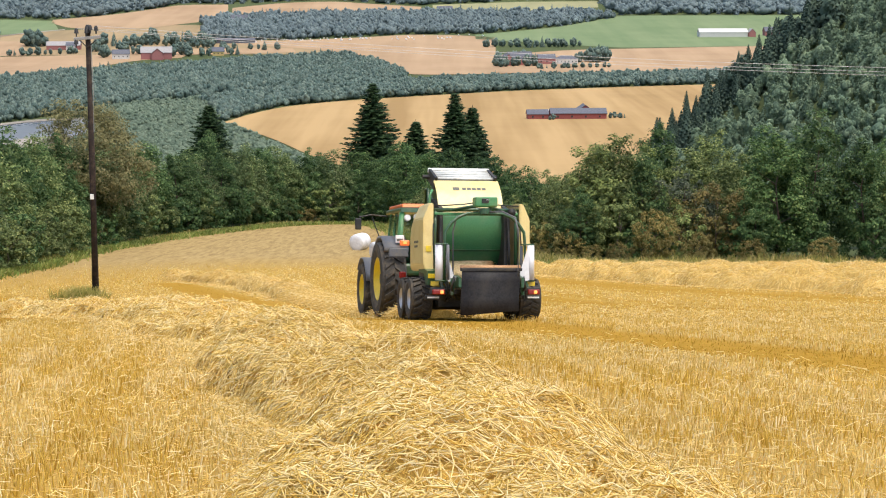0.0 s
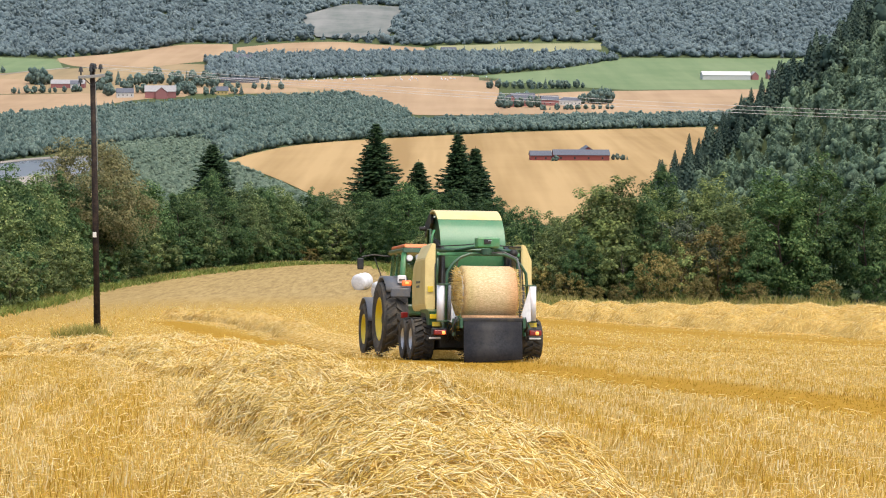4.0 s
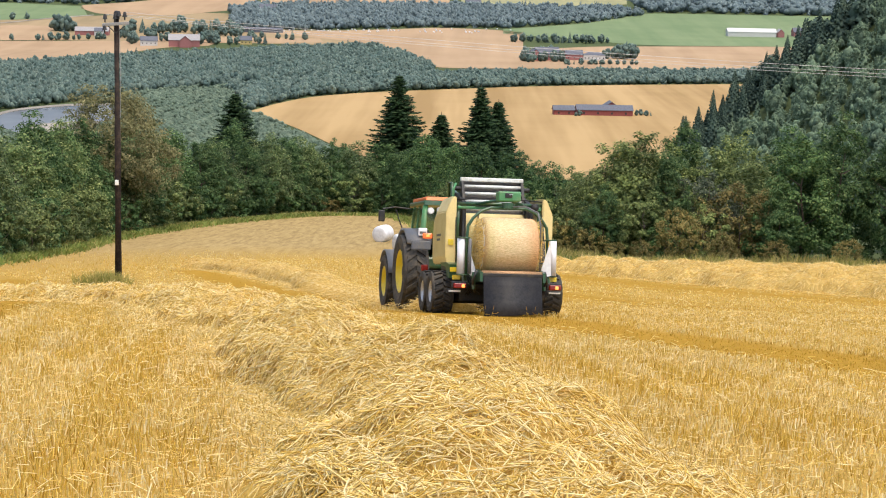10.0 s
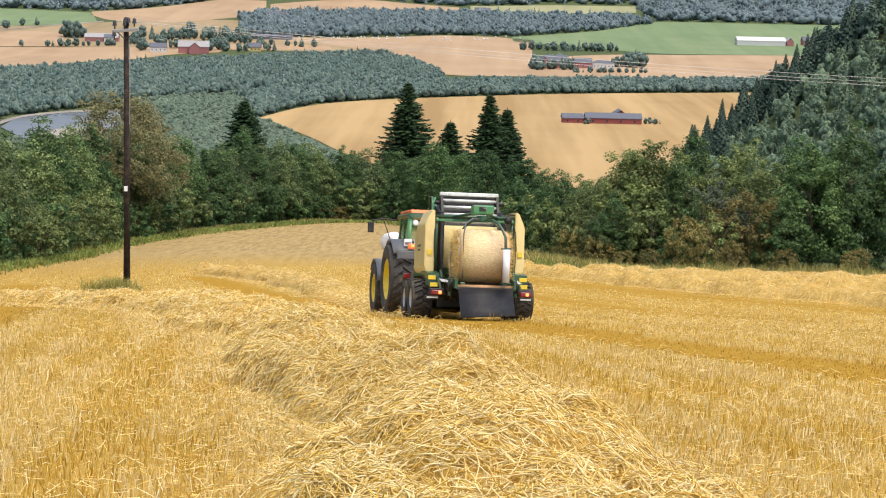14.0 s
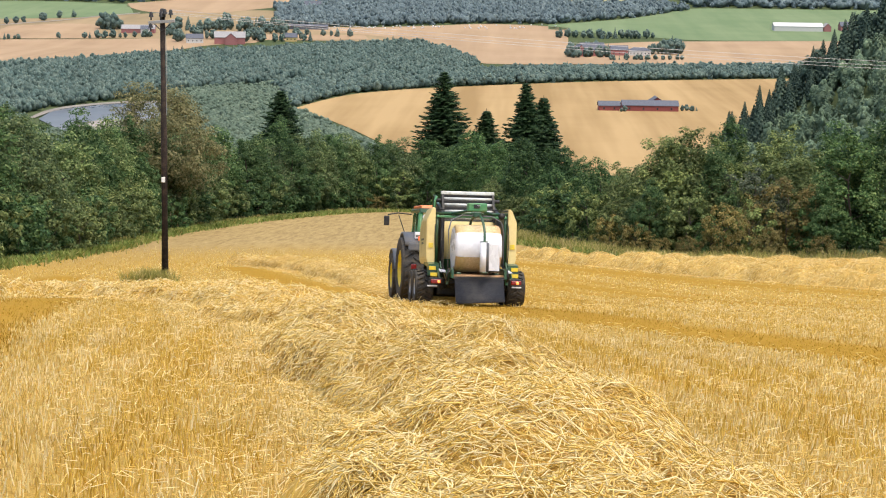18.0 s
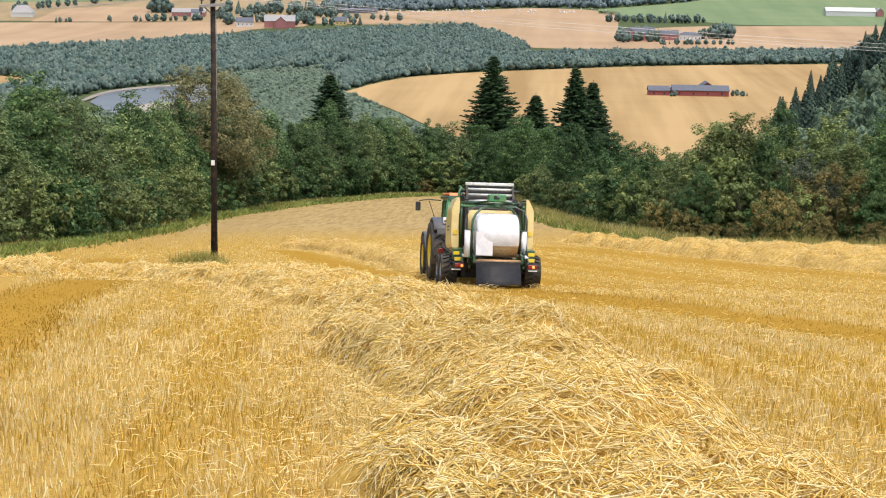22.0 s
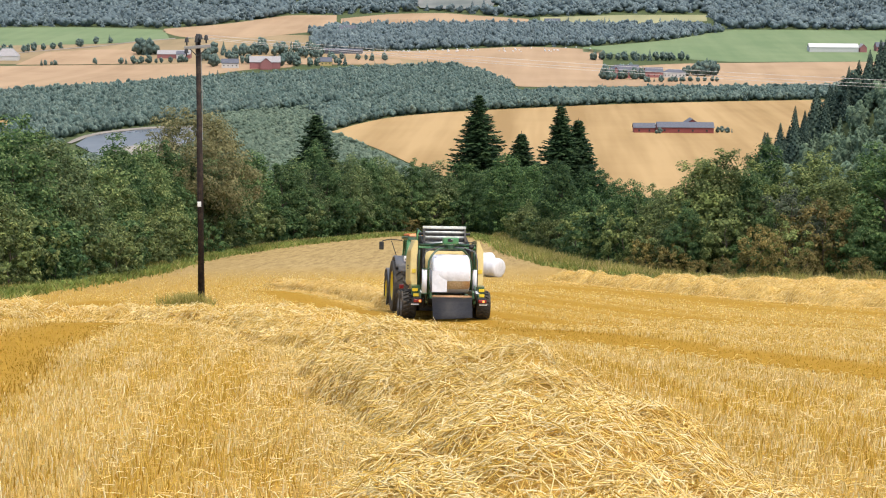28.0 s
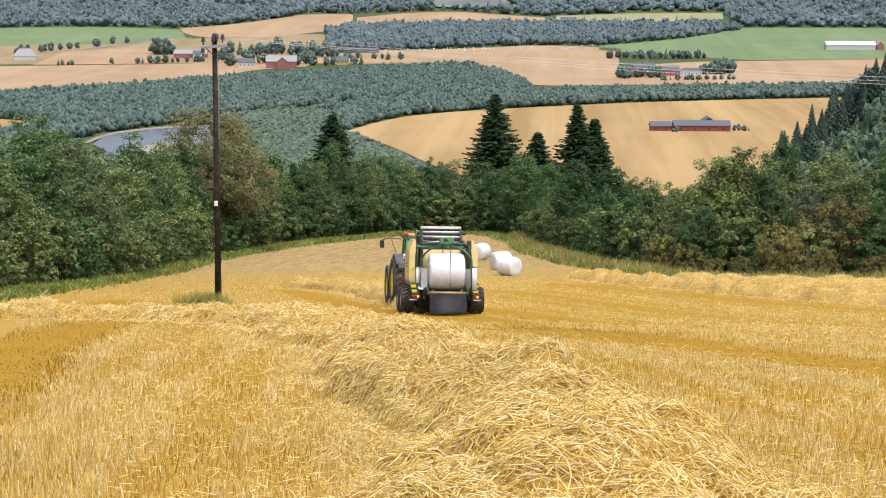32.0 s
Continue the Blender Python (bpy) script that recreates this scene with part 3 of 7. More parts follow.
field("gravel_bar", [(-303, 1215), (-290, 1205), (-262, 1215)], [(-316, 1300), (-302, 1330), (-268, 1345)], GRAVEL, "pale sand and gravel bar in the river", 0.95, "bank")
tagged(sheet("water", *spread([(-352, 1325), (-321, 1258), (-300, 1215), (-262, 1205)], [(-359, 1390), (-352, 1422), (-325, 1474), (-270, 1494)], lift=0.75), WATER),
       "calm dark river with a pale reflection", "river", kind="structure")
field("quarry", [(-245, 3415), (-190, 3400), (-110, 3420)], [(-300, 3700), (-215, 3900), (-90, 3850)], ROCK, "bare grey quarry slope in the forest", 3.0, "quarry")
field("farm_track", [(-762, 2557), (-718, 2623), (-674, 2683), (-638, 2772), (-589, 2834)], [(-764, 2568), (-720, 2636), (-676, 2696), (-640, 2786), (-591, 2848)], GRAVEL, "pale gravel road past the farms", 0.9, "road")


def ball(k):
    """Corners and faces of a rough sphere."""
    bm = bmesh.new()
    bmesh.ops.create_icosphere(bm, subdivisions=k, radius=1)
    bm.verts.ensure_lookup_table()
    v, f = np.array([v.co[:] for v in bm.verts]), np.array([[w.index for w in g.verts] for g in bm.faces])
    bm.free()
    return v, f


BALL, BALL_FINE = ball(1), ball(2)


def tufts(rng, centres, sizes):
    """Small tetrahedra at the centres."""
    t = np.array([(1, 1, 1), (1, -1, -1), (-1, 1, -1), (-1, -1, 1)]) / 1.5
    v, f = [], []
    for c, r in zip(centres, sizes):
        q, _ = np.linalg.qr(rng.normal(size=(3, 3)))
        f += [(len(v) + a, len(v) + b, len(v) + e) for a, b, e in ((0, 1, 2), (0, 3, 1), (0, 2, 3), (1, 3, 2))]
        v += list(c + r * (t @ q))
    return np.array(v), np.array(f)


def tufted_crown(seed, lobes=7, big=1.0, core=0.47):
    """A far crown, about 1 high: a rough core that runs into its neighbours', with small rounded lobes all over it."""
    rng = np.random.default_rng(seed)
    rough = lambda k: 1 + rng.normal(0, k, (len(BALL[0]), 1))
    V, F, n0 = [BALL[0] * (core, core, 0.4) * rough(0.12) + (0, 0, 0.44)], [BALL[1]], len(BALL[0])
    for k in range(lobes):
        a, h = k * 2.4 + rng.uniform(-0.5, 0.5), rng.uniform(-0.45, 1.0)
        w = 0.85 * core * math.sqrt(1 - h * h)
        V.append(BALL[0] * rng.uniform(0.13, 0.2) * big * (1, 1, 1.1) * rough(0.16) + (w * math.cos(a), w * math.sin(a), 0.5 + 0.36 * h))
        F.append(BALL[1] + n0)
        n0 += len(BALL[0])
    return np.concatenate(V), np.concatenate(F)


def cone_crown(seed, n):
    """A far conifer, about 1 high: tufts wound up a cone, over a slim core."""
    rng = np.random.default_rng(seed)
    h = (np.arange(n) + 0.5) / n
    a = np.arange(n) * 2.4
    w = (0.22 * (1 - h) + 0.008) * rng.uniform(0.8, 1.15, n)
    v, f = tufts(rng, np.stack([w * np.cos(a), w * np.sin(a), 0.05 + 0.93 * h], 1), (0.018 + 0.085 * (1 - h)) * (40 / n) ** 0.4)
    k = np.arange(7) * math.tau / 7
    core = np.concatenate([np.stack([0.2 * np.cos(k), 0.2 * np.sin(k), 0 * k], 1), [(0, 0, 0.97)]])
    return np.concatenate([v, core]), np.concatenate([f, len(v) + np.array([(i, (i + 1) % 7, 7) for i in range(7)])])


def spray_crown(seed):
    """A crown half a kilometre off, about 1 high and 0.8 wide: sprays of leaves in clumps round a rough core."""
    rng = np.random.default_rng(seed)
    d = rng.normal(size=(24, 3))
    d /= np.linalg.norm(d, axis=1)[:, None]
    c = np.repeat(np.array([0, 0, 0.5]) + d * (0.34, 0.34, 0.4) * rng.uniform(0.7, 1.1, (24, 1)), 15, 0)
    n = len(c)
    q = rng.normal(size=(n, 3))
    q /= np.linalg.norm(q, axis=1)[:, None]
    p = c + q * 0.1
    out = q + np.repeat(d, 15, 0) * 0.5 + (0, 0, 0.5)
    out /= np.linalg.norm(out, axis=1)[:, None]
    s = np.cross(out, rng.normal(size=(n, 3)))
    s /= np.linalg.norm(s, axis=1)[:, None]
    l, z = np.cross(s, out), 0.058 * rng.uniform(0.6, 1.3, (n, 1))
    v = np.stack([p - l * z, p + s * z * 0.7 - out * z * 0.2, p + l * z, p - s * z * 0.7 - out * z * 0.2], 1).reshape(-1, 3)
    i = np.arange(n * 4).reshape(-1, 4)
    core = BALL_FINE[0] * (0.23, 0.23, 0.3) * (1 + rng.normal(0, 0.12, (len(BALL_FINE[0]), 1))) + (0, 0, 0.47)
    return np.concatenate([v, core]), np.concatenate([i[:, [0, 1, 2]], i[:, [0, 2, 3]], BALL_FINE[1] + len(v)])


CROWNS = {"fine": ([spray_crown(s) for s in range(5)], [cone_crown(20 + s, 110) for s in range(4)]),
          "plain": ([tufted_crown(s, 5, 1.1) for s in range(5)], [cone_crown(20 + s, 28) for s in range(4)]),
          "coarse": ([tufted_crown(s, 4, 1.2) for s in range(5)], [cone_crown(20 + s, 12) for s in range(4)]),
          "mixed": ([spray_crown(s) for s in range(3)] + [tufted_crown(s, 10, 0.9, 0.33) for s in range(2)], [cone_crown(20 + s, 28) for s in range(4)]),
          "lone": ([tufted_crown(s, 14, 1.0, 0.33) for s in range(5)], [cone_crown(20 + s, 28) for s in range(4)])}


def wood(name, x, y, height, material, label, conifers=0.1, seed=1, width=0.9, kind="stuff", category="woods", base=None, detail="plain"):
    """Many far trees in one object, at the places x, y."""
    rng = np.random.default_rng(seed)
    V, F, n0 = [], [], 0
    rounds, cones = CROWNS[detail]
    z = ground(x, y) if base is None else base
    for px, py, pz in zip(x, y, z):
        cone = rng.random() < conifers
        v, f = (cones if cone else rounds)[rng.integers(4)]
        h = height * rng.uniform(0.65, 1.25) * (1.2 if cone else 1)
        w = h * width * rng.uniform(0.8, 1.2)
        a = rng.uniform(0, math.tau)
        m = np.array([(math.cos(a) * w, -math.sin(a) * w, 0), (math.sin(a) * w, math.cos(a) * w, 0), (0, 0, h)])
        V.append(v @ m.T + (px, py, pz - 0.04 * h))
        F.append(f + n0)
        n0 += len(v)
    return tagged(sheet(name, np.concatenate(V), np.concatenate(F), material, smooth=detail in ("plain", "coarse", "lone")), label, category, kind=kind)


def scatter(poly, step, seed, rows=None):
    """Jittered places inside a polygon."""
    rng = np.random.default_rng(seed)
    p = np.array(poly, float)
    gx, gy = np.meshgrid(np.arange(p[:, 0].min(), p[:, 0].max(), step), np.arange(p[:, 1].min(), p[:, 1].max(), step))
    gx = gx + rng.uniform(-0.5, 0.5, gx.shape) * step
    gy = gy + rng.uniform(-0.5, 0.5, gy.shape) * step
    k = inside(gx, gy, list(poly))
    return gx[k], gy[k]


def build_woods():
    a_near = [(-600, 1270), (-404, 1299), (-383, 1313), (-372, 1415), (-327, 1540), (-286, 1640), (-227, 1745), (-161, 1858), (-49, 1960)]
    a_far = [(-41, 2030), (-55, 2150), (-85, 2300), (-120, 2380), (-152, 2390), (-252, 2330), (-335, 2200), (-429, 2070), (-485, 1950), (-569, 1815), (-760, 1790)]
    x, y = scatter(a_near + a_far, 6.7, 3)
    keep = ~inside(x, y, [(-480, 1350), (-425, 1392), (-455, 1530), (-520, 1560)])
    wood("river_woods", x[keep], y[keep], 10.8, HAZED_LEAF, "dense mixed woods along the river", 0.06, 4, 0.85)
    x, y = scatter([(-330, 1170), (-300, 1360), (-262, 1500), (-318, 1520), (-286, 1625), (-225, 1720), (-170, 1800), (-110, 1800), (-100, 1712), (-150, 1640), (-172, 1556), (-186, 1460),
                    (-158, 1385), (-128, 1300), (-100, 1205), (-80, 1140), (-60, 1060), (-200, 1040), (-420, 1060), (-420, 1300), (-365, 1330)], 7.0, 5)
    keep = ~inside(x, y, [(-358, 1320), (-321, 1250), (-300, 1208), (-262, 1196), (-270, 1510), (-328, 1494), (-362, 1430), (-368, 1390)])
    wood("willow_thicket", x[keep], y[keep], 6, HAZED_WILLOW, "grey-green willow thicket on the river flat", 0.0, 6, 1.35, detail="coarse")
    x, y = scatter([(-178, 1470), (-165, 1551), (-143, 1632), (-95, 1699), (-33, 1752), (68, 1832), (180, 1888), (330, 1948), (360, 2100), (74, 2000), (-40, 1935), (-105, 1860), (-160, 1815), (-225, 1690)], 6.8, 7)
    wood("shelter_belt", x, y, 9.6, HAZED_LEAF, "belt of trees behind the grain field", 0.03, 8, 0.95)
    x, y = scatter([(-349, 2646), (-233, 2660), (-70, 2760), (48, 2765), (189, 2905), (290, 3060), (250, 3140), (16, 3120), (-128, 3110), (-345, 3060), (-393, 2976)], 11, 9)
    wood("valley_woods", x, y, 14, HAZED_HILL_LEAF, "woods between the far fields", 0.15, 10, detail="coarse")
    x, y = scatter([(-1150, 3020), (-932, 3020), (-785, 3050), (-645, 3030), (-568, 3130), (-479, 3330), (-391, 3330), (-300, 3370), (-192, 3390), (-39, 3300), (-19, 3325), (120, 3380), (286, 3390),
                    (300, 3120), (560, 3120), (1150, 3135), (1300, 4300), (-1300, 4300)], 17, 11)
    keep = ~inside(x, y, [(-245, 3405), (-190, 3395), (-110, 3410), (-90, 3850), (-215, 3900), (-300, 3700)])
    wood("hillside_forest", x[keep], y[keep], 17, HAZED_HILL_LEAF, "forested far side of the valley", 0.3, 12, 1.2, detail="coarse")
    x, y = scatter([(60, 560), (230, 520), (245, 785), (120, 785), (60, 760)], 5.2, 13)
    z = ground(x, y)
    keep = z > np.interp(y, LINE_Y, LINE_Z) + 1.5
    keep &= y < 742
    wood("spur_forest", x[keep], y[keep], 9.2, HAZED_SPUR_LEAF, "steep wooded spur of mixed trees", 0.2, 14, 0.9, detail="mixed")
    x, y = scatter([(-70, 215), (60, 215), (150, 560), (-150, 560)], 9, 15)
    wood("slope_woods", x, y, 7, HAZED_LEAF, "woods on the slope below the field", 0.1, 16, 1.1, detail="coarse")
    rng = np.random.default_rng(19)
    t = np.linspace(0, 1, 60)
    x, y = 86 + 97 * t + rng.normal(0, 2.5, 60), 757 + rng.uniform(-16, 8, 60)
    wood("ridge_spruces", x, y, 16.5, HAZED_NEEDLE, "dark spruces along the ridge of the spur", 0.78, 20, 0.9, detail="fine")
    for k, (name, label, pts, h) in enumerate([
            ("farm_trees", "row of tall trees beside the farm with the white house", [(190, 2350), (199, 2352), (207, 2350), (90, 2300), (100, 2310), (176, 2330), (184, 2338), (193, 2330), (201, 2342), (209, 2335), (66, 2262), (78, 2252), (88, 2262), (104, 2262), (114, 2268)], 19),
            ("orchard_row", "row of small trees before the farm", [(118 + 9 * i, 2215 + 3 * i) for i in range(10)], 8),
            ("meadow_row", "row of trees along the meadow", [(62 + 11 * i, 2545 + 4 * (i % 3)) for i in range(12)], 13),
            ("field_bushes", "round bushes along a field boundary", [(-671, 2383), (-659, 2387), (-609, 2409)], 8),
            ("hedge_bushes", "dark bushes along the edge of a ripe field", [(-571, 2420), (-561, 2423), (-552, 2429), (-543, 2432), (-533, 2435), (-515, 2444), (-505, 2447), (-495, 2450)], 11),
            ("farm_trees", "big trees beside the long red barn", [(-585, 2561), (-574, 2555), (-565, 2573), (-578, 2570)], 24),
            ("farm_trees", "trees round the red barn farm", [(-473, 2479), (-445, 2404), (-447, 2507), (-416, 2440), (-358, 2407), (-358, 2474), (-339, 2412), (-337, 2413), (-320, 2410), (-460, 2470), (-435, 2490), (-350, 2430), (-345, 2450)], 17),
            ("yard_trees", "trees between the farms", [(-433, 2593), (-426, 2661), (-371, 2591), (-454, 2608), (-471, 2603), (-406, 2580), (-401, 2640), (-440, 2560), (-425, 2570), (-390, 2560), (-380, 2575), (-415, 2600), (-445, 2620), (-395, 2610), (-480, 2570), (-465, 2560),
                                                            (-321, 2524), (-353, 2640), (-350, 2556), (-335, 2540), (-365, 2610), (-340, 2600), (-325, 2580)], 18),
            ("hedge_trees", "low trees behind the river woods", [(-298, 2453), (-275, 2430), (-268, 2520), (-245, 2499), (-228, 2504), (-285, 2440), (-310, 2460), (-255, 2510), (-290, 2520), (-305, 2530)], 12),
            ("roadside_trees", "trees along the road below the meadow", [(-745, 2499), (-755, 2594), (-739, 2617), (-730, 2638), (-707, 2692), (-691, 2735), (-672, 2751), (-760, 2520), (-770, 2540), (-780, 2560), (-748, 2600), (-790, 2590), (-765, 2605), (-722, 2650)], 12)]):
        p = np.array(pts, float)
        p = np.concatenate([p, p + np.random.default_rng(300 + k).normal(0, 6, p.shape)])
        wood(name, p[:, 0], p[:, 1], h * 0.9, HAZED_LEAF, label, 0.12, 30 + k, 0.85, detail="lone")


build_woods()


def gable(bm, l, w, h0, h1, over=0.6, thick=0.4):
    """A pitched roof with eaves, over walls l by w, from height h0 to the ridge h1."""
    for s in (-1, 1):
        y0, z0 = s * (w / 2 + over), h0 - over * (h1 - h0) / (w / 2)
        ps = [(y0, z0), (0, h1), (0, h1 + thick), (y0, z0 + thick)]
        slab(bm, ps, -l / 2 - over, l / 2 + over)
    return bm


def building(name, label, x, y, turn, l, w, h0, h1, wall, roof, windows=0, group="", hip=False):
    ob = thing(name, label, "building", pose(x, y, float(np.interp(y, LINE_Y, LINE_Z)), 0, 0, turn), group)
    bm = bmesh.new()
    slab(bm, [(-w / 2, 0), (w / 2, 0), (w / 2, h0), (0, h1 if not hip else h0 + 0.1), (-w / 2, h0)], -l / 2, l / 2)
    part("wall", bm, wall, ob)
    bm = bmesh.new()
    if hip:
        c = [bm.verts.new((sx * (l / 2 + 0.6), sy * (w / 2 + 0.6), h0)) for sx, sy in ((-1, -1), (1, -1), (1, 1), (-1, 1))]
        r = [bm.verts.new((-l / 4, 0, h1)), bm.verts.new((l / 4, 0, h1))]
        for f in ((c[0], c[1], r[1], r[0]), (c[2], c[3], r[0], r[1]), (c[1], c[2], r[1]), (c[3], c[0], r[0]), (c[3], c[2], c[1], c[0])):
            bm.faces.new(f)
    else:
        gable(bm, l, w, h0, h1)
    part("roof", bm, roof, ob)
    for k in range(windows):
        bm = bmesh.new()
        box(bm, ((k + 0.5) / windows * l - l / 2, -w / 2 - 0.05, h0 * 0.5), (1.4, 0.16, 1.6))
        part("window", bm, PANE, ob)
    return ob


def build_farms():
    building("barn", "long red barn with a slate roof in the grain field", 112, 1500, 2, 46, 16, 5, 8.6, RED_WALL, SLATE, 4)
    building("barn_wing", "raised middle wing of the red barn", 118, 1511, 92, 18, 13, 6.6, 11, RED_WALL, SLATE, 1)
    building("farmhouse", "low red farmhouse with a slate roof", 78, 1496, 4, 17, 10, 4.6, 7.8, RED_WALL, SLATE, 2)
    building("shed", "small red shed beside the barn", 89, 1512, 4, 12, 9, 4, 6.4, RED_WALL, PALE_ROOF, 1)
    x, y = np.array([88.0, 91, 139, 143, 147, 151]), np.array([1484.0, 1486, 1500, 1504, 1500, 1503])
    wood("barnyard_bushes", x, y, 5.0, HAZED_LEAF, "bushes in the yard of the red barn", 0.1, 51, detail="lone")
    building("hall", "long white hall with a red gable end", 418, 2722, 2, 72, 22, 7, 12, WHITE_WALL, WHITE_WALL, 0)
    building("hall_annex", "red gabled front of the long hall", 461, 2722, 92, 20, 10, 7, 12, HAZED_RED, PALE_ROOF, 0)
    building("barn", "red barn behind the long hall", 500, 2740, 5, 34, 16, 7, 13, HAZED_RED, SLATE, 0)
    building("barn", "red barn with a pale grey roof", -375, 2376, 8, 40, 16, 9, 16, HAZED_RED, PALE_ROOF, 0)
    building("barn_gable", "red cross gable of the barn with a white door", -372, 2366, 98, 14, 15, 9, 15, HAZED_RED, PALE_ROOF, 1)
    building("farmhouse", "white farmhouse with a grey roof", -422, 2378, 12, 22, 11, 7, 12, WHITE_WALL, SLATE, 4)
    building("barn", "long low red barn with a white front", -524, 2512, 3, 46, 14, 6, 11, HAZED_RED, PALE_ROOF, 0)
    building("farmhouse", "white farmhouse at the end of the long barn", -512, 2500, 3, 12, 10, 7, 11, WHITE_WALL, SLATE, 2)
    building("house", "white hip-roofed house beside the road", -744, 2458, 10, 30, 20, 6, 16, WHITE_WALL, PALE_ROOF, 0, "", True)
    building("barn", "red barn with a grey roof among farm trees", 96, 2290, 20, 32, 15, 9, 17, HAZED_RED, SLATE, 0)
    building("barn_gable", "red gable of the farm barn", 80, 2280, 110, 14, 12, 9, 15, HAZED_RED, SLATE, 1)
    building("barn", "red barn beside the white farmhouse", 131, 2306, 6, 22, 14, 8, 13, HAZED_RED, SLATE, 3)
    building("farmhouse", "large white farmhouse with a hipped roof", 157, 2310, 4, 28, 12, 7, 11, WHITE_WALL, SLATE, 6, "", True)
    building("farmhouse", "ochre farmhouse with a grey roof", -300, 2425, 5, 15, 10, 6, 11, OCHRE_WALL, SLATE, 3)
    building("house", "small white house in the woods", -330, 2950, 10, 26, 14, 8, 14, WHITE_WALL, SLATE, 3)
    building("house", "red cottage with a white gable at the wood's edge", 3, 3130, 8, 26, 14, 8, 14, HAZED_RED, SLATE, 2)
    building("shed", "grey shed by the field of bales", -300, 2610, 2, 60, 10, 5, 7, SLATE, SLATE, 0)
    rng = np.random.default_rng(5)
    bm = bmesh.new()
    rod(bm, (-0.9, 0, 0.85), (0.9, 0, 0.85), 0.85, 10)
    me = bpy.data.meshes.new("far_bale")
    bm.to_mesh(me)
    bm.free()
    me.materials.append(FILM)
    for k in range(62):
        u = rng.uniform(0, 1)
        x = -290 + 350 * u
        y = 2640 + 95 * u + rng.uniform(-45, 15) * (0.3 + u)
        b = new("wrapped_bale", me)
        b.matrix_basis = pose(x, y, float(np.interp(y, LINE_Y, LINE_Z)) + 0.5, 0, 0, rng.uniform(0, 180))
        tagged(b, "small white wrapped bale in a far field", "bale", "white bales in the far field")


build_farms()


# ---- hedge, trees and pole at the field's edge ----
def trunk_and_limbs(ob, rng, height, r0, limbs, crook=0.25):
    bm = bmesh.new()
    pts = [(rng.uniform(-1, 1) * crook * t, rng.uniform(-1, 1) * crook * t, height * t) for t in np.linspace(0, 1, 6)]
    part("trunk", tube(bm, pts, r0, 8, r0 * 0.25), BARK, ob)
    for k in range(limbs):
        t = rng.uniform(0.2, 0.85)
        p = Vector(pts[int(t * 5)])
        a, l = rng.uniform(0, math.tau), height * rng.uniform(0.25, 0.42) * (1.1 - t * 0.5)
        e = p + Vector((math.cos(a) * l, math.sin(a) * l, l * rng.uniform(0.5, 1.1)))
        mid = (p + e) / 2 + Vector((0, 0, -0.06 * l))
        bm = bmesh.new()
        part("limb", tube(bm, [p, mid, e], r0 * 0.4, 5, r0 * 0.08), BARK, ob)


def leaf_cloud(rng, n_clumps, leaves, centre, radii, size, low=-1.0, droop=0.0, inner=0.55, clump=0.145, spire=0.0):
    """Sprays of leaves in clumps through a crown; each leaf is a folded blade of two faces."""
    V = []
    for k in range(n_clumps):
        d = rng.normal(size=3)
        d /= np.linalg.norm(d)
        if d[2] < low:
            d[2] = -d[2]
        r = rng.uniform(inner, 1.0) ** 0.6
        # the crown bulges in some directions and is hollow in others
        r *= 1 + 0.16 * math.sin(3.1 * d[0] + 4.3 * d[2] + centre[2]) + 0.12 * math.sin(5.7 * d[1] - 3.3 * d[2])
        c = np.array(centre) + d * np.array(radii) * r * np.array([1 - spire * max(0.0, d[2])] * 2 + [1 + 0.25 * spire * max(0.0, d[2])])
        cr = clump * (radii[0] + radii[2]) / 2 * rng.uniform(0.6, 1.4)
        q = rng.normal(size=(leaves, 3))
        q[:, 2] = np.abs(q[:, 2]) * np.where(rng.random(leaves) < 0.75, 1, -1)
        q /= np.linalg.norm(q, axis=1)[:, None]
        p = c + q * cr * rng.uniform(0.55, 1.08, (leaves, 1)) * np.array([1.08, 1.08, 0.95])
        out = q * 0.9 + d * 0.45 + rng.normal(size=(leaves, 3)) * 0.35 + np.array([0, 0, 0.45])
        out /= np.linalg.norm(out, axis=1)[:, None]
        s = np.cross(out, rng.normal(size=(leaves, 3)))
        s /= np.linalg.norm(s, axis=1)[:, None] + 1e-9
        l = np.cross(s, out)
        l[:, 2] -= droop
        z = size * rng.uniform(0.6, 1.3, (leaves, 1))
        V.append(np.stack([p - l * z * 0.6, p + s * z * 0.4 - out * z * 0.1, p + l * z * 0.6, p - s * z * 0.4 - out * z * 0.1], 1))
    V = np.concatenate(V)
    i = np.arange(len(V) * 4).reshape(-1, 4)
    return V.reshape(-1, 3), np.concatenate([i[:, [0, 1, 2]], i[:, [0, 2, 3]]])


def leafy_tree(name, label, category, seed, height, width, material, clumps=70, leaves=42, size=0.24, group="", low=-1.0, base=0.0, trunk=0.09, spire=0.0):
    rng = np.random.default_rng(seed)
    ob = thing(name, label, category, group=group)
    trunk_and_limbs(ob, rng, height * 0.85, trunk * height / 6, 5)
    zc = height * (0.5 + base / 2)
    v, f = leaf_cloud(rng, clumps, leaves, (0, 0, zc), (width / 2, width / 2, height * (0.5 - base / 2)), size, low, spire=spire)
    sheet("crown", v, f, material, ob)
    return ob


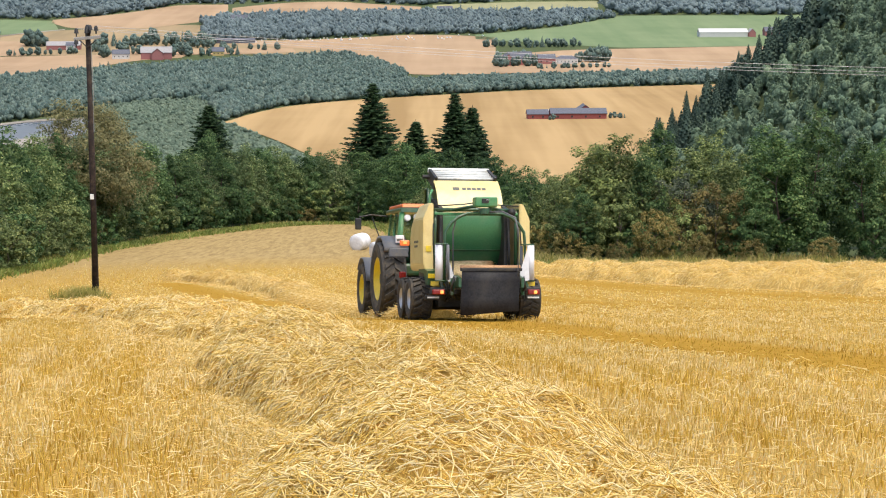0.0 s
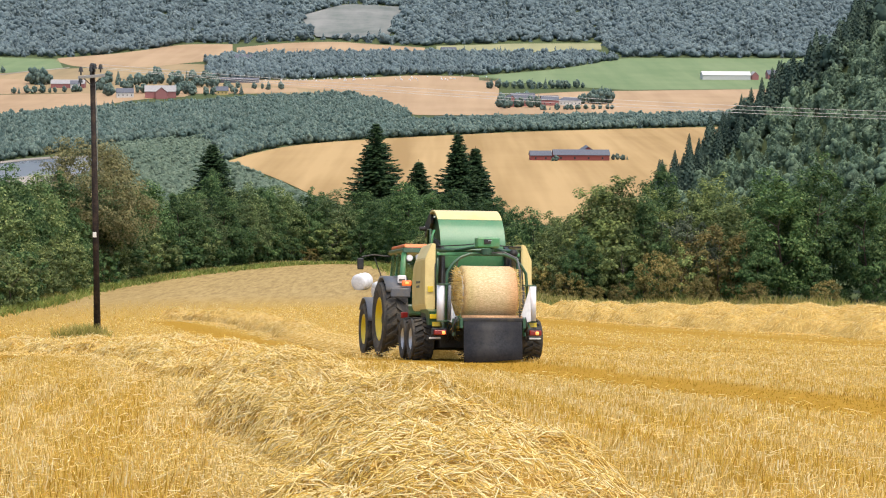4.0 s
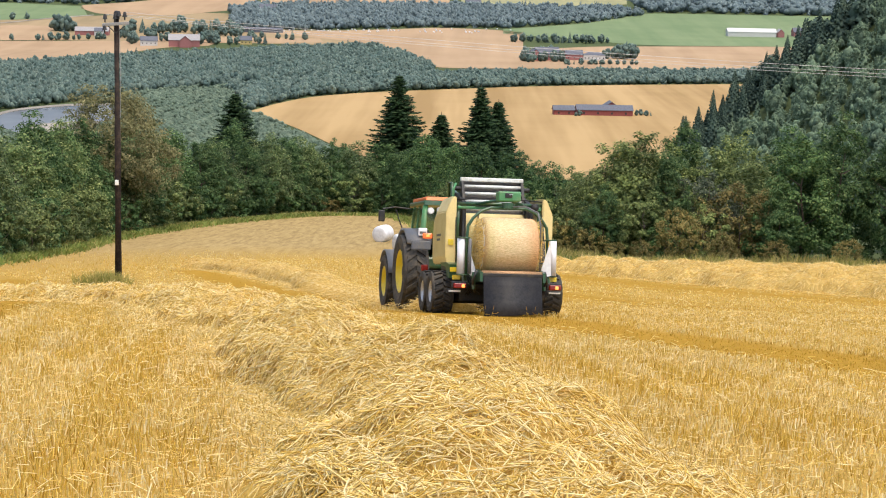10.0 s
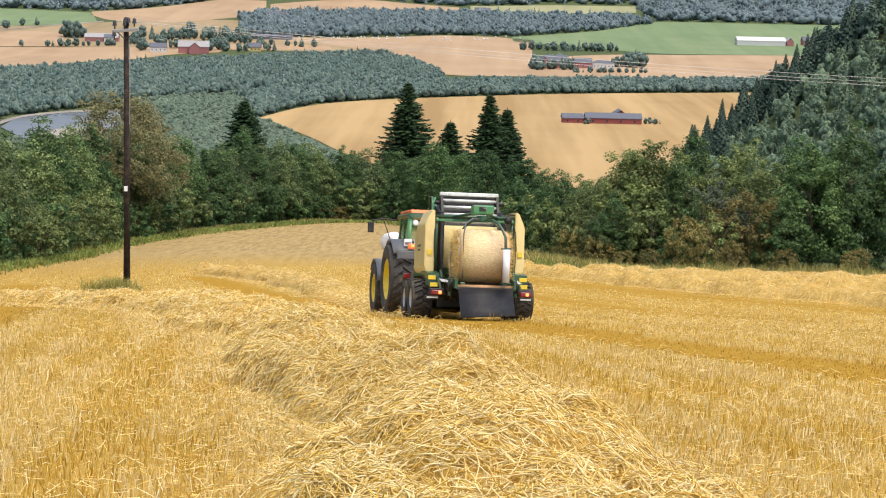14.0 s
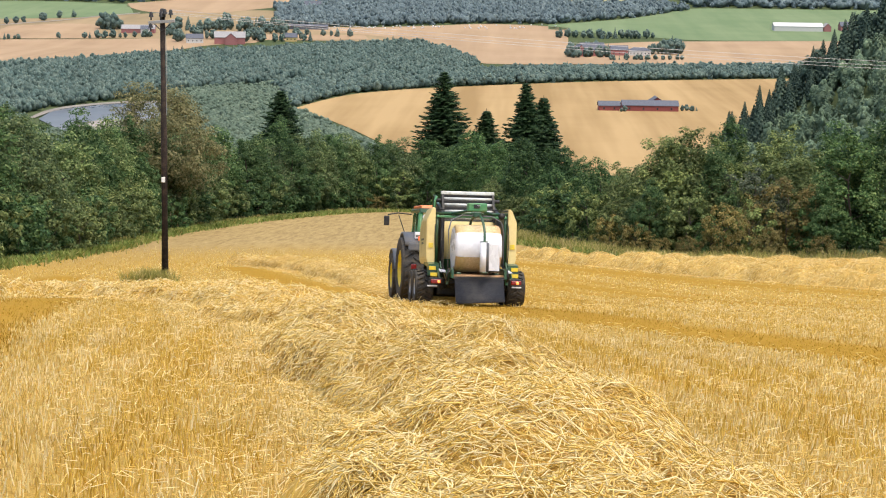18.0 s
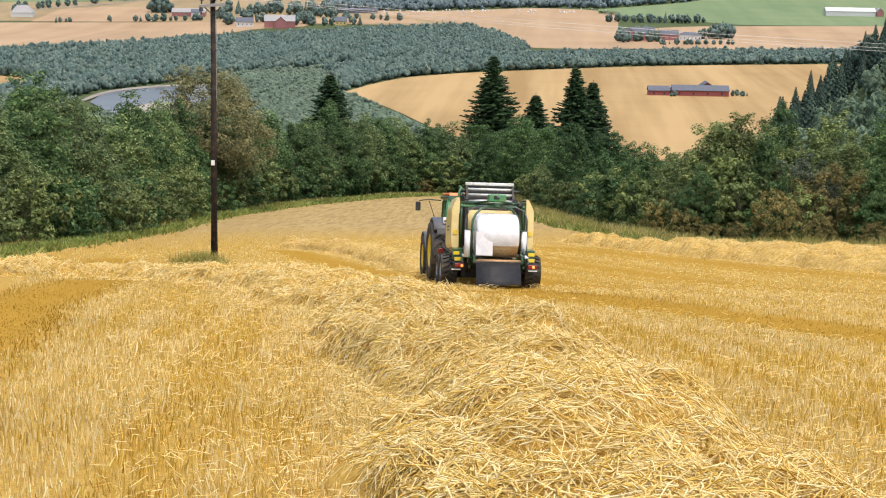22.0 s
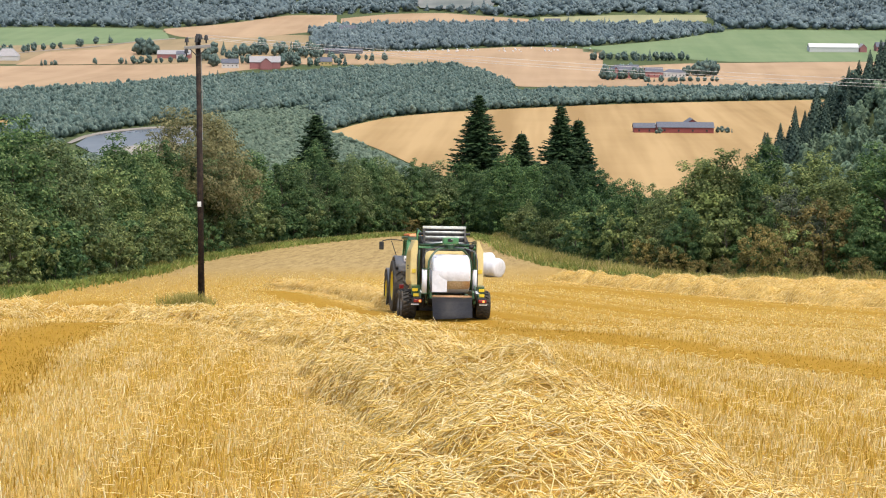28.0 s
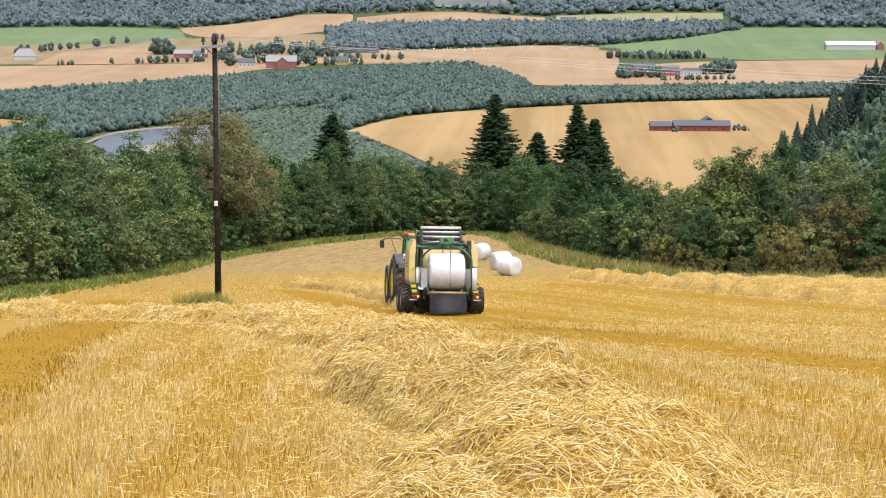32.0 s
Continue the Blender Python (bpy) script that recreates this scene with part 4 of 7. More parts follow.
def spruce(name, label, seed, height, width):
    rng = np.random.default_rng(seed)
    ob = thing(name, label, "spruce tree")
    bm = bmesh.new()
    tube(bm, [(0, 0, 0), (0.05, 0, height * 0.5), (0, 0, height)], 0.2, 8, 0.02)
    part("trunk", bm, BARK, ob)
    V = []
    z = height * 0.06
    while z < height * 0.985:
        h = z / height
        reach = width * 0.6 * (1 - h) ** 0.8 * rng.uniform(0.68, 1.15) + 0.1
        n = int(12 + 9 * (1 - h))
        a0 = rng.uniform(0, math.tau)
        for k in range(n):
            a = a0 + k * math.tau / n + rng.uniform(-0.25, 0.25)
            l = reach * rng.uniform(0.5, 1.15)
            d, s = np.array([math.cos(a), math.sin(a), 0]), np.array([-math.sin(a), math.cos(a), 0])
            m = max(4, int(l / 0.13))
            for j in range(m):
                t = (j + rng.uniform(0, 1)) / m
                p = d * l * t + np.array([0, 0, z - 0.28 * l * t + 0.18 * l * t * t * t])
                q = 0.7 * (1.1 - 0.5 * t) * rng.uniform(0.7, 1.3) * (0.55 + 0.5 * (1 - h))
                side = s * rng.choice((-1, 1)) * rng.uniform(0.4, 1) + d * 0.55
                drop = np.array([0, 0, -rng.uniform(0.3, 0.8)])
                V.append([p, p + side * q * 0.9 + drop * q * 0.5, p + d * q * 1.0 + drop * q * 0.6, p - s * q * 0.35 + drop * q * 0.9])
        z += height * 0.0125 * rng.uniform(0.8, 1.25)
    V = np.array(V)
    i = np.arange(len(V) * 4).reshape(-1, 4)
    sheet("foliage", V.reshape(-1, 3), np.concatenate([i[:, [0, 1, 2]], i[:, [0, 2, 3]]]), NEEDLE, ob)
    return ob


def stand(ob, x, y, turn=0.0, sink=0.15):
    ob.matrix_basis = pose(x, y, float(ground(x, y)) - sink, 0, 0, turn) @ Matrix.Diagonal((*ob.scale, 1))
    return ob


def build_trees():
    rng = np.random.default_rng(77)
    kinds = [leafy_tree("alder", "dense dark green alder in the hedge at the field's edge", "tree", 100 + k, 7.5, 4.5, LEAF, 200, 62, 0.16, "alders at the field's edge", spire=0.45) for k in range(5)]
    bushes = [leafy_tree("rowan_bush", "brownish green bush before the hedge", "bush", 120 + k, 4.0, 4.4, LEAF_RUST, 130, 42, 0.14, "bushes before the hedge") for k in range(2)]
    olive = [leafy_tree("willow_tree", "olive green willow tree in the hedge at the field's edge", "tree", 110 + k, 7.3, 5.0, LEAF_OLIVE, 195, 60, 0.16, "willows at the field's edge", spire=0.3) for k in range(3)]
    sallow = [leafy_tree("sallow", "grey-green sallow in the hedge at the field's edge", "tree", 116, 6.6, 4.6, LEAF_GREY, 125, 42, 0.17, "sallows at the field's edge")]
    low = [leafy_tree("hazel_bush", "low green bush at the foot of the hedge", "bush", 130 + k, 3.4, 3.4, (LEAF_DEEP, LEAF_DULL)[k], 62, 40, 0.17, "low bushes at the foot of the hedge") for k in range(2)]
    deep = [leafy_tree("dense_alder", "dense deep green alder at the corner of the field", "tree", 160 + k, 7.2, 5.0, LEAF_DEEP, 210, 62, 0.16, "dense alders at the field's corner", spire=0.3) for k in range(3)]
    dull = [leafy_tree("aspen", "dull olive green aspen at the corner of the field", "tree", 170 + k, 7.2, 5.4, LEAF_DULL, 200, 60, 0.16, "aspens at the field's corner", spire=0.25) for k in range(3)]
    kind_of = {"alder": deep, "olive": dull, "rust": bushes, "sallow": sallow}
    used = set()

    def place(kind, x, y, scale):
        ob = kind
        if kind in used:
            ob = copy_thing(kind, Matrix())
        used.add(kind)
        ob.scale = (scale * rng.uniform(0.9, 1.15), scale * rng.uniform(0.9, 1.15), scale * rng.uniform(0.9, 1.1))
        m = pose(x, y, float(ground(x, y)) - 0.2, 0, 0, rng.uniform(0, 360))
        ob.matrix_basis = m @ Matrix.Diagonal((*ob.scale, 1))

    for line, count, scale, spreadout, share in [
            ([(-26.8, 62), (-27.6, 80), (-28.2, 97), (-29, 115), (-28.8, 132), (-26.6, 150), (-22, 170), (-16.5, 185)], 34, 0.9, 0.8, 0.8),
            ([(-31, 64), (-32, 84), (-33, 104), (-33.5, 124), (-32.5, 142), (-28.5, 170), (-20.5, 191)], 26, 0.98, 1.4, 0.65),
            ([(-17, 187), (-9, 188), (-4.5, 182)], 6, 0.95, 1.2, 0.3),
            ([(-20, 193), (-9, 195), (-1, 188)], 7, 0.98, 1.4, 0.2),
            ([(26, 131), (34, 131), (42, 130), (56, 127)], 6, 1.05, 1.6, 0.0)]:
        for x, y in along(line, count):
            mixed = olive if rng.random() < share else kinds
            place(mixed[rng.integers(len(mixed))], x + rng.normal() * 0.5, y + rng.normal() * spreadout, scale * rng.uniform(0.85, 1.15))
    # low growth under the trees
    for line, count in [([(-23.9, 60), (-24.7, 80), (-25.6, 100), (-26.8, 116), (-27, 132), (-25.2, 150), (-21, 169), (-16, 184)], 50), ([(-16, 185), (-9, 186), (-3.5, 178), (-1.5, 160)], 9), ([(16, 119.5), (30, 120), (46, 118)], 8), ([(-2, 163), (0.2, 150), (3, 138), (6, 128), (9, 121.5), (14, 119)], 18)]:
        for x, y in along(line, count):
            place(low[rng.integers(2)], x + rng.normal() * 0.4, y + rng.normal() * 0.5, rng.uniform(0.8, 1.2))
    # the trees round the near corner of the hedge, one by one
    for kind, x, y, s in [("alder", -3.6, 176, 1.0), ("alder", -1.6, 168, 0.9), ("alder", 0.8, 160, 0.85), ("alder", 1.2, 150.5, 0.9), ("alder", 3.6, 147.5, 0.88), ("alder", 5.6, 151, 0.74), ("alder", 5.4, 141, 0.72),
                          ("alder", 6.6, 134.5, 0.75), ("olive", 8.2, 132, 0.76), ("olive", 9.4, 127.5, 0.8), ("olive", 11.0, 126, 1.08), ("olive", 12.2, 125.2, 1.1), ("olive", 10.3, 124.3, 0.84), ("olive", 13.4, 127.3, 1.08), ("alder", 13.7, 123.4, 0.85),
                          ("alder", 9.0, 148, 0.72), ("olive", 12.4, 139, 0.86), ("alder", 15.6, 131.5, 1.12), ("olive", 17.6, 130, 1.08), ("olive", 19.8, 130.5, 1.06), ("alder", 23, 131, 1.1),
                          ("sallow", 16.6, 124, 0.98), ("rust", 18.5, 121.3, 1.28), ("olive", 20.2, 126.5, 0.98), ("alder", 22.6, 120.8, 1.14), ("alder", 25.3, 122.6, 1.14), ("alder", 20.9, 119.6, 0.62), ("alder", 28.5, 121.5, 1.05),
                          ("olive", 32, 122, 1.1), ("alder", 37, 121, 1.05), ("olive", 42, 120, 1.1), ("rust", 13.9, 117.4, 0.88), ("rust", 6.8, 123.6, 0.62), ("rust", 9.8, 117.4, 0.36), ("rust", 11.6, 117, 0.42), ("rust", 8.3, 120, 0.55),
                          ("alder", 9.3, 121.5, 0.6), ("rust", 16.8, 117, 0.5), ("rust", 20.3, 117.5, 0.45), ("rust", 25, 117.5, 0.45), ("rust", -26.5, 137, 0.5), ("rust", -14, 184, 0.5)]:
        pool = kinds if kind == "alder" and x > 12.5 else kind_of[kind]
        place(pool[rng.integers(len(pool))], x, y, s * 0.97)
    stand(leafy_tree("birch", "tall olive-brown birch above the hedge", "tree", 140, 11.4, 8.8, LEAF_BIRCH, 420, 52, 0.17, base=0.2, trunk=0.08, spire=0.25), -27.2, 139.0)
    stand(spruce("spruce", "tall dark spruce above the hedge", 151, 16.0, 11), -7.6, 196)
    stand(spruce("spruce", "dark twin spruce above the hedge", 152, 14.8, 8.2), 1.3, 194)
    stand(spruce("spruce", "dark leaning spruce beside its twin", 153, 13.4, 8.6), 3.2, 196)
    stand(spruce("spruce", "slim young spruce between two tall ones", 154, 12.2, 8.5), -3.0, 199)
    stand(spruce("spruce", "broad dark spruce above the hedge", 155, 12.8, 11), -24.2, 187)


build_trees()


def build_pole():
    x, y = -13.3, 68.1
    z = float(ground(x, y))
    ob = thing("utility_pole", "dark tarred wooden power pole in the stubble", "utility pole", pose(x, y, z))
    bm = bmesh.new()
    tube(bm, [(0, 0, -0.3), (0.02, 0, 5), (0, 0, 10.35)], 0.145, 12, 0.1)
    part("post", bm, POLE_WOOD, ob, smooth=True)
    bm = bmesh.new()
    box(bm, (0.0, -0.13, 9.93), (1.0, 0.09, 0.11), 0.01, Matrix.Rotation(radians(-5), 4, "Y"))
    part("crossarm", bm, WIRE, ob, "pale weathered crossarm")
    bm = bmesh.new()
    tube(bm, [(-0.34, -0.12, 9.9), (-0.02, -0.12, 9.6)], 0.02, 6)
    tube(bm, [(0.34, -0.12, 9.86), (0.02, -0.12, 9.6)], 0.02, 6)
    part("brace", bm, IRON, ob)
    bm = bmesh.new()
    rod(bm, (0, 0, 10.3), (0, 0, 10.42), 0.11, 12, 0.06)
    part("pole_cap", bm, IRON, ob)
    for dx, dz in ((-0.42, 9.7), (-0.4, 10.1), (-0.02, 10.12), (0.12, 10.22), (0.34, 10.2)):
        bm = bmesh.new()
        rod(bm, (dx, -0.13, dz - 0.12), (dx, -0.13, dz + 0.02), 0.03, 8)
        rod(bm, (dx, -0.13, dz), (dx, -0.13, dz + 0.1), 0.095, 10, 0.06)
        rod(bm, (dx, -0.13, dz + 0.1), (dx, -0.13, dz + 0.19), 0.08, 10, 0.04)
        part("insulator", bm, IRON, ob, "dark stacked insulator")
    bm = bmesh.new()
    box(bm, (0.0, -0.15, 3.95), (0.14, 0.03, 0.2), 0.01)
    part("marker", bm, MARK, ob, "small white marker plate")
    bm = bmesh.new()
    tube(bm, [(0.12, -0.04, 9.8), (0.15, -0.03, 8.0), (0.13, -0.04, 6.4)], 0.014, 5)
    part("down_lead", bm, WIRE, ob)
    for k, (dx, dz) in enumerate([(-0.4, 10.28), (0.0, 10.3), (0.34, 10.38)]):
        bm = bmesh.new()
        a, b = Vector((x + dx, y - 0.1, z + dz)), Vector((58 + k * 0.8, 77, -2.9 + 0.25 * k))
        tube(bm, [a.lerp(b, t) + Vector((0, 0, -4 * 1.1 * t * (1 - t))) for t in np.linspace(0, 1, 40)], 0.0065, 4)
        tagged(part("power_line", bm, WIRE), "thin pale overhead wire from the pole", "wire", "overhead wires")


build_pole()


# ---- the baler-wrapper: x to its right, y forward, z up from the ground under its axle ----
def tyre(bm, r, w, rim, lugs, lug=0.035):
    """A lugged tyre about the x axis: a turned section with slanted bars."""
    prof = [(-w * 0.42, rim), (-w * 0.5, rim + (r - rim) * 0.45), (-w * 0.47, r * 0.94), (-w * 0.36, r - lug), (w * 0.36, r - lug), (w * 0.47, r * 0.94), (w * 0.5, rim + (r - rim) * 0.45), (w * 0.42, rim)]
    prof[4:4] = [(0.0, r - lug)]
    n = 2 * lugs
    turn = lambda x: 0.5 * abs(x) / w
    rings = [[bm.verts.new((x, q * math.cos(k * math.tau / n + turn(x)), q * math.sin(k * math.tau / n + turn(x)))) for x, q in prof] for k in range(n)]
    bars = []
    for k in range(n):
        a, b = rings[k], rings[(k + 1) % n]
        for i in range(len(prof)):
            j = (i + 1) % len(prof)
            f = bm.faces.new((a[i], a[j], b[j], b[i]))
            if (i == 3 and k % 2 == 0) or (i == 4 and k % 2 == 1):
                bars.append(f)
    # the tread bars are drawn out of the tyre's own faces
    for f in bmesh.ops.extrude_discrete_faces(bm, faces=bars)["faces"]:
        for v in f.verts:
            q = math.hypot(v.co.y, v.co.z)
            v.co.y *= (q + lug * 1.2) / q
            v.co.z *= (q + lug * 1.2) / q
    return bm


def rim_mesh(bm, r, w, side):
    """A dished wheel disc, open to the side given."""
    n = 28
    prof = [(side * w * 0.42, r * 1.03), (side * w * 0.44, r * 0.95), (side * w * 0.3, r * 0.9), (side * w * 0.16, r * 0.55), (side * w * 0.2, r * 0.3), (side * w * 0.28, r * 0.26), (side * w * 0.28, 0.001)]
    rings = [[bm.verts.new((x, q * math.cos(k * math.tau / n), q * math.sin(k * math.tau / n))) for x, q in prof] for k in range(n)]
    for k in range(n):
        a, b = rings[k], rings[(k + 1) % n]
        for i in range(len(prof) - 1):
            bm.faces.new((a[i], a[i + 1], b[i + 1], b[i]))
    for k in range(8):
        a = k * math.tau / 8
        rod(bm, (side * w * 0.18, r * 0.42 * math.cos(a), r * 0.42 * math.sin(a)), (side * w * 0.25, r * 0.42 * math.cos(a), r * 0.42 * math.sin(a)), r * 0.04, 6)
    return bm


def wheel(parent, x, y, r, w, rim_share, lugs, rim_material, label):
    side = 1 if x > 0 else -1
    bm = bmesh.new()
    rod(bm, (-w * 0.3, 0, 0), (w * 0.3, 0, 0), r * 0.14, 14)
    ob = part("wheel", bm, BLACK, parent, label)
    ob.matrix_basis = pose(x, y, r)
    bm = bmesh.new()
    part("tyre", tyre(bm, r, w, r * rim_share, lugs), RUBBER, ob, "black lugged rubber tyre")
    bm = bmesh.new()
    part("rim", rim_mesh(bm, r * rim_share, w, side), rim_material, ob, smooth=True)
    bm = bmesh.new()
    rod(bm, (-side * w * 0.2, 0, 0), (-side * w * 0.3, 0, 0), r * rim_share, 24)
    part("rim_back", bm, BLACK, ob)
    return ob


def lamp_cluster(parent, x, y, z, side):
    bm = bmesh.new()
    box(bm, (x, y, z), (0.27, 0.09, 0.11), 0.02)
    ob = part("tail_lamp", bm, RED_LAMP, parent, "lit red tail lamp")
    bm = bmesh.new()
    box(bm, (x - side * 0.02 + 0.05, y - 0.05, z - 0.005), (0.075, 0.03, 0.075), 0.02)
    part("bulb", bm, WARM_LAMP, ob, "lit bulb in the lamp")
    bm = bmesh.new()
    box(bm, (x, y + 0.08, z + 0.02), (0.35, 0.08, 0.16), 0.02)
    part("lamp_housing", bm, BLACK, ob)
    return ob


tails, webs = [], []


def faceted_cover(bm, s):
    """A moulded cover: a narrow rear face whose outer edge leans in at the top, drawn forward and lower."""
    section = [(0.98, 1.1), (1.17, 1.1), (1.215, 1.25), (1.215, 2.26), (1.07, 2.6), (0.98, 2.62)]
    rings = [[bm.verts.new((s * x, y, 1.1 + (z - 1.1) * k)) for x, z in section] for y, k in ((-0.95, 0.985), (-0.5, 1.0), (0.3, 0.985), (0.58, 0.86), (0.7, 0.6))]
    for a, b in zip(rings, rings[1:]):
        for i in range(6):
            bm.faces.new((a[i], a[(i + 1) % 6], b[(i + 1) % 6], b[i]))
    bm.faces.new(rings[0])
    bm.faces.new(rings[-1][::-1])
    bmesh.ops.recalc_face_normals(bm, faces=bm.faces)
    bmesh.ops.bevel(bm, geom=bm.edges[:], offset=0.02, segments=2, affect="EDGES")
    return bm


def build_baler():
    ob = thing("round_baler", "green and cream round baler with a bale wrapper behind a tractor", "baler")
    for s in (-1, 1):
        bm = bmesh.new()
        box(bm, (s * 0.5, 0.3, 0.78), (0.12, 5.0, 0.18), 0.015)
        part("frame_beam", bm, GREEN, ob)
        bm = bmesh.new()
        box(bm, (s * 1.0, 0, 0.5), (0.12, 1.25, 0.16), 0.03)
        part("axle_rocker", bm, BLACK, ob)
        # cream side cover with a rounded upper edge
        bm = bmesh.new()
        faceted_cover(bm, s)
        cover = part("side_cover", bm, CREAM, ob, "cream moulded side cover")
        bm = bmesh.new()
        box(bm, (s * 1.1, -0.97, 1.58), (0.12, 0.02, 0.13), 0.004)
        part("warning_sticker", bm, YELLOW, cover, "yellow warning sticker")
        for k in range(2):
            bm = bmesh.new()
            box(bm, (s * 1.221, -0.1 + 0.02 * k, 1.75 - 0.1 * k), (0.008, 0.5 - 0.14 * k, 0.05))
            part("print", bm, DULL_MARK, cover, "faded dark print")
        # mudguard with bracket, stickers and lamps
        bm = bmesh.new()
        slab(bm, [(-1.4, 0.78), (-1.4, 1.08), (-1.0, 1.13), (-0.3, 1.13), (-0.3, 1.07), (-0.95, 1.03), (-1.12, 0.78)], s * 0.92, s * 1.2)
        guard = part("mudguard", bm, GREEN, ob)
        bm = bmesh.new()
        box(bm, (s * 1.1, -1.42, 0.97), (0.18, 0.02, 0.1), 0.004)
        part("reflector", bm, YELLOW, guard, "yellow reflective plate")
        bm = bmesh.new()
        box(bm, (s * 1.08, -1.6, 0.8), (0.18, 0.02, 0.1), 0.004)
        part("reflector", bm, YELLOW, guard, "yellow reflective plate")
        bm = bmesh.new()
        box(bm, (s * 1.3, 1.25, 1.02), (0.16, 0.08, 0.14), 0.02)
        part("side_lamp", bm, RED_LAMP, ob, "lit red side lamp")
        bm = bmesh.new()
        tube(bm, [(s * 0.95, -1.4, 0.95), (s * 0.95, -1.75, 0.78), (s * 0.95, -1.9, 0.6)], 0.035, 8)
        part("lamp_bracket", bm, GREEN, guard)
        lamp_cluster(ob, s * 1.06, -1.93, 0.62, s)
        bm = bmesh.new()
        box(bm, (s * 1.12, -1.62, 0.5), (0.34, 0.06, 0.1), 0.01)
        part("splash_bar", bm, BLACK, ob, "dark steel bar under the lamp")
        # wrapper uprights and the dark side frames behind them
        bm = bmesh.new()
        tube(bm, [(s * 0.93, -0.78, 0.8), (s * 0.93, -0.8, 1.9), (s * 0.92, -0.85, 2.42)], 0.042, 10)
        part("upright", bm, GREEN, ob, smooth=True)
        bm = bmesh.new()
        tube(bm, [(s * 0.8, -0.72, 0.85), (s * 0.78, -0.7, 2.3)], 0.03, 8)
        part("hydraulic_hose", bm, BLACK, ob, smooth=True)
        bm = bmesh.new()
        slab(bm, [(-0.62, 0.9), (-0.62, 2.5), (0.3, 2.75), (1.9, 2.5), (2.1, 1.2), (1.6, 0.7)], s * 0.7, s * 0.78)
        part("chamber_side", bm, BLACK, ob)
        bm = bmesh.new()
        tube(bm, [(s * 0.72, -0.5, 2.35), (s * 0.74, 0.2, 2.6), (s * 0.74, 0.9, 2.9)], 0.045, 8)
        part("lift_ram", bm, GREEN, ob, smooth=True)
        bm = bmesh.new()
        box(bm, (s * 1.12, -1.655, 0.5), (0.26, 0.012, 0.035))
        part("white_strip", bm, MARK, ob, "white strip on the bar under the lamp")
        bm = bmesh.new()
        slab(bm, [(-1.5, 0.62), (-1.5, 0.98), (-1.3, 1.16), (-1.22, 1.16), (-1.22, 0.62)], s * 0.86, s * 0.9, 0.008)
        part("side_plate", bm, GREEN, ob)
        for dy, dx in ((-1.52, 0.0), (-1.56, 0.05)):
            bm = bmesh.new()
            tube(bm, [(s * (0.84 - dx), -0.9, 1.1), (s * (0.86 - dx), dy, 0.95), (s * (0.8 - dx), dy - 0.2, 0.62), (s * (0.86 - dx), dy - 0.05, 0.42), (s * (0.7 - dx), -1.2, 0.5)], 0.016, 6)
            part("hydraulic_hose", bm, BLACK, ob, smooth=True)
        bm = bmesh.new()
        tube(bm, [(s * 0.94, -0.82, 2.3), (s * 0.99, -0.95, 2.1), (s * 1.0, -1.0, 1.7), (s * 0.98, -0.98, 1.1)], 0.013, 6)
        part("hydraulic_hose", bm, BLACK, ob, smooth=True)
    bm = bmesh.new()
    tube(bm, [(-1.0, -0.86, 2.53), (-0.35, -1.15, 2.56), (0.0, -1.6, 2.6), (0.3, -1.2, 2.56), (1.0, -0.86, 2.53)], 0.014, 6)
    part("hydraulic_hose", bm, BLACK, ob, smooth=True)
    bm = bmesh.new()
    rod(bm, (0.8, -0.86, 2.4), (0.8, -0.96, 2.4), 0.09, 18)
    part("pulley", bm, BLACK, ob, "black pulley at the end of the gantry", True)
    # two black blocks added to keep the space under the baler dark
    bm = bmesh.new()
    box(bm, (0, -0.75, 0.42), (1.78, 0.5, 0.3), 0.03)
    part("rear_dark_filler", bm, BLACK, ob)
    bm = bmesh.new()
    box(bm, (0, 0.75, 0.4), (1.78, 0.5, 0.34), 0.03)
    part("front_dark_filler", bm, BLACK, ob)
    bm = bmesh.new()
    box(bm, (0, -0.9, 2.36), (1.9, 0.05, 0.06), 0.01)
    part("gantry_rail", bm, PALE_GREEN, ob)
    bm = bmesh.new()
    tube(bm, [(-0.92, -0.1, 2.2), (-0.93, -0.25, 2.8), (-0.86, -0.1, 2.92), (-0.82, 0.3, 2.9)], 0.032, 8)
    part("gate_stay", bm, PALE_GREEN, ob, smooth=True)
    # the press chamber, its front hood and the pick-up
    bm = bmesh.new()
    slab(bm, [(0.55, 0.75), (0.45, 1.2), (0.5, 2.3), (0.9, 2.65), (1.6, 2.6), (2.25, 2.1), (2.4, 1.4), (2.0, 0.8)], -0.69, 0.69, 0.03)
    part("press_chamber", bm, GREEN, ob)
    bm = bmesh.new()
    slab(bm, [(1.4, 0.25), (1.3, 0.6), (1.8, 0.85), (2.5, 0.7), (2.6, 0.35), (2.2, 0.2)], -0.95, 0.95, 0.03)
    part("pick_up", bm, BLACK, ob)
    bm = bmesh.new()
    box(bm, (0, 0.0, 0.5), (2.0, 0.14, 0.14), 0.02)
    part("axle", bm, BLACK, ob)
    bm = bmesh.new()
    tube(bm, [(0.4, 2.4, 0.8), (0.12, 3.3, 0.75), (0, 4.05, 0.62)], 0.08, 8)
    tube(bm, [(-0.4, 2.4, 0.8), (-0.12, 3.3, 0.75), (0, 4.05, 0.62)], 0.08, 8)
    part("drawbar", bm, GREEN, ob)
    bm = bmesh.new()
    box(bm, (0, 0.2, 0.62), (1.7, 3.6, 0.12), 0.02)
    part("floor_plate", bm, BLACK, ob)
    # front-left steps and rail beside the roller frame
    bm = bmesh.new()
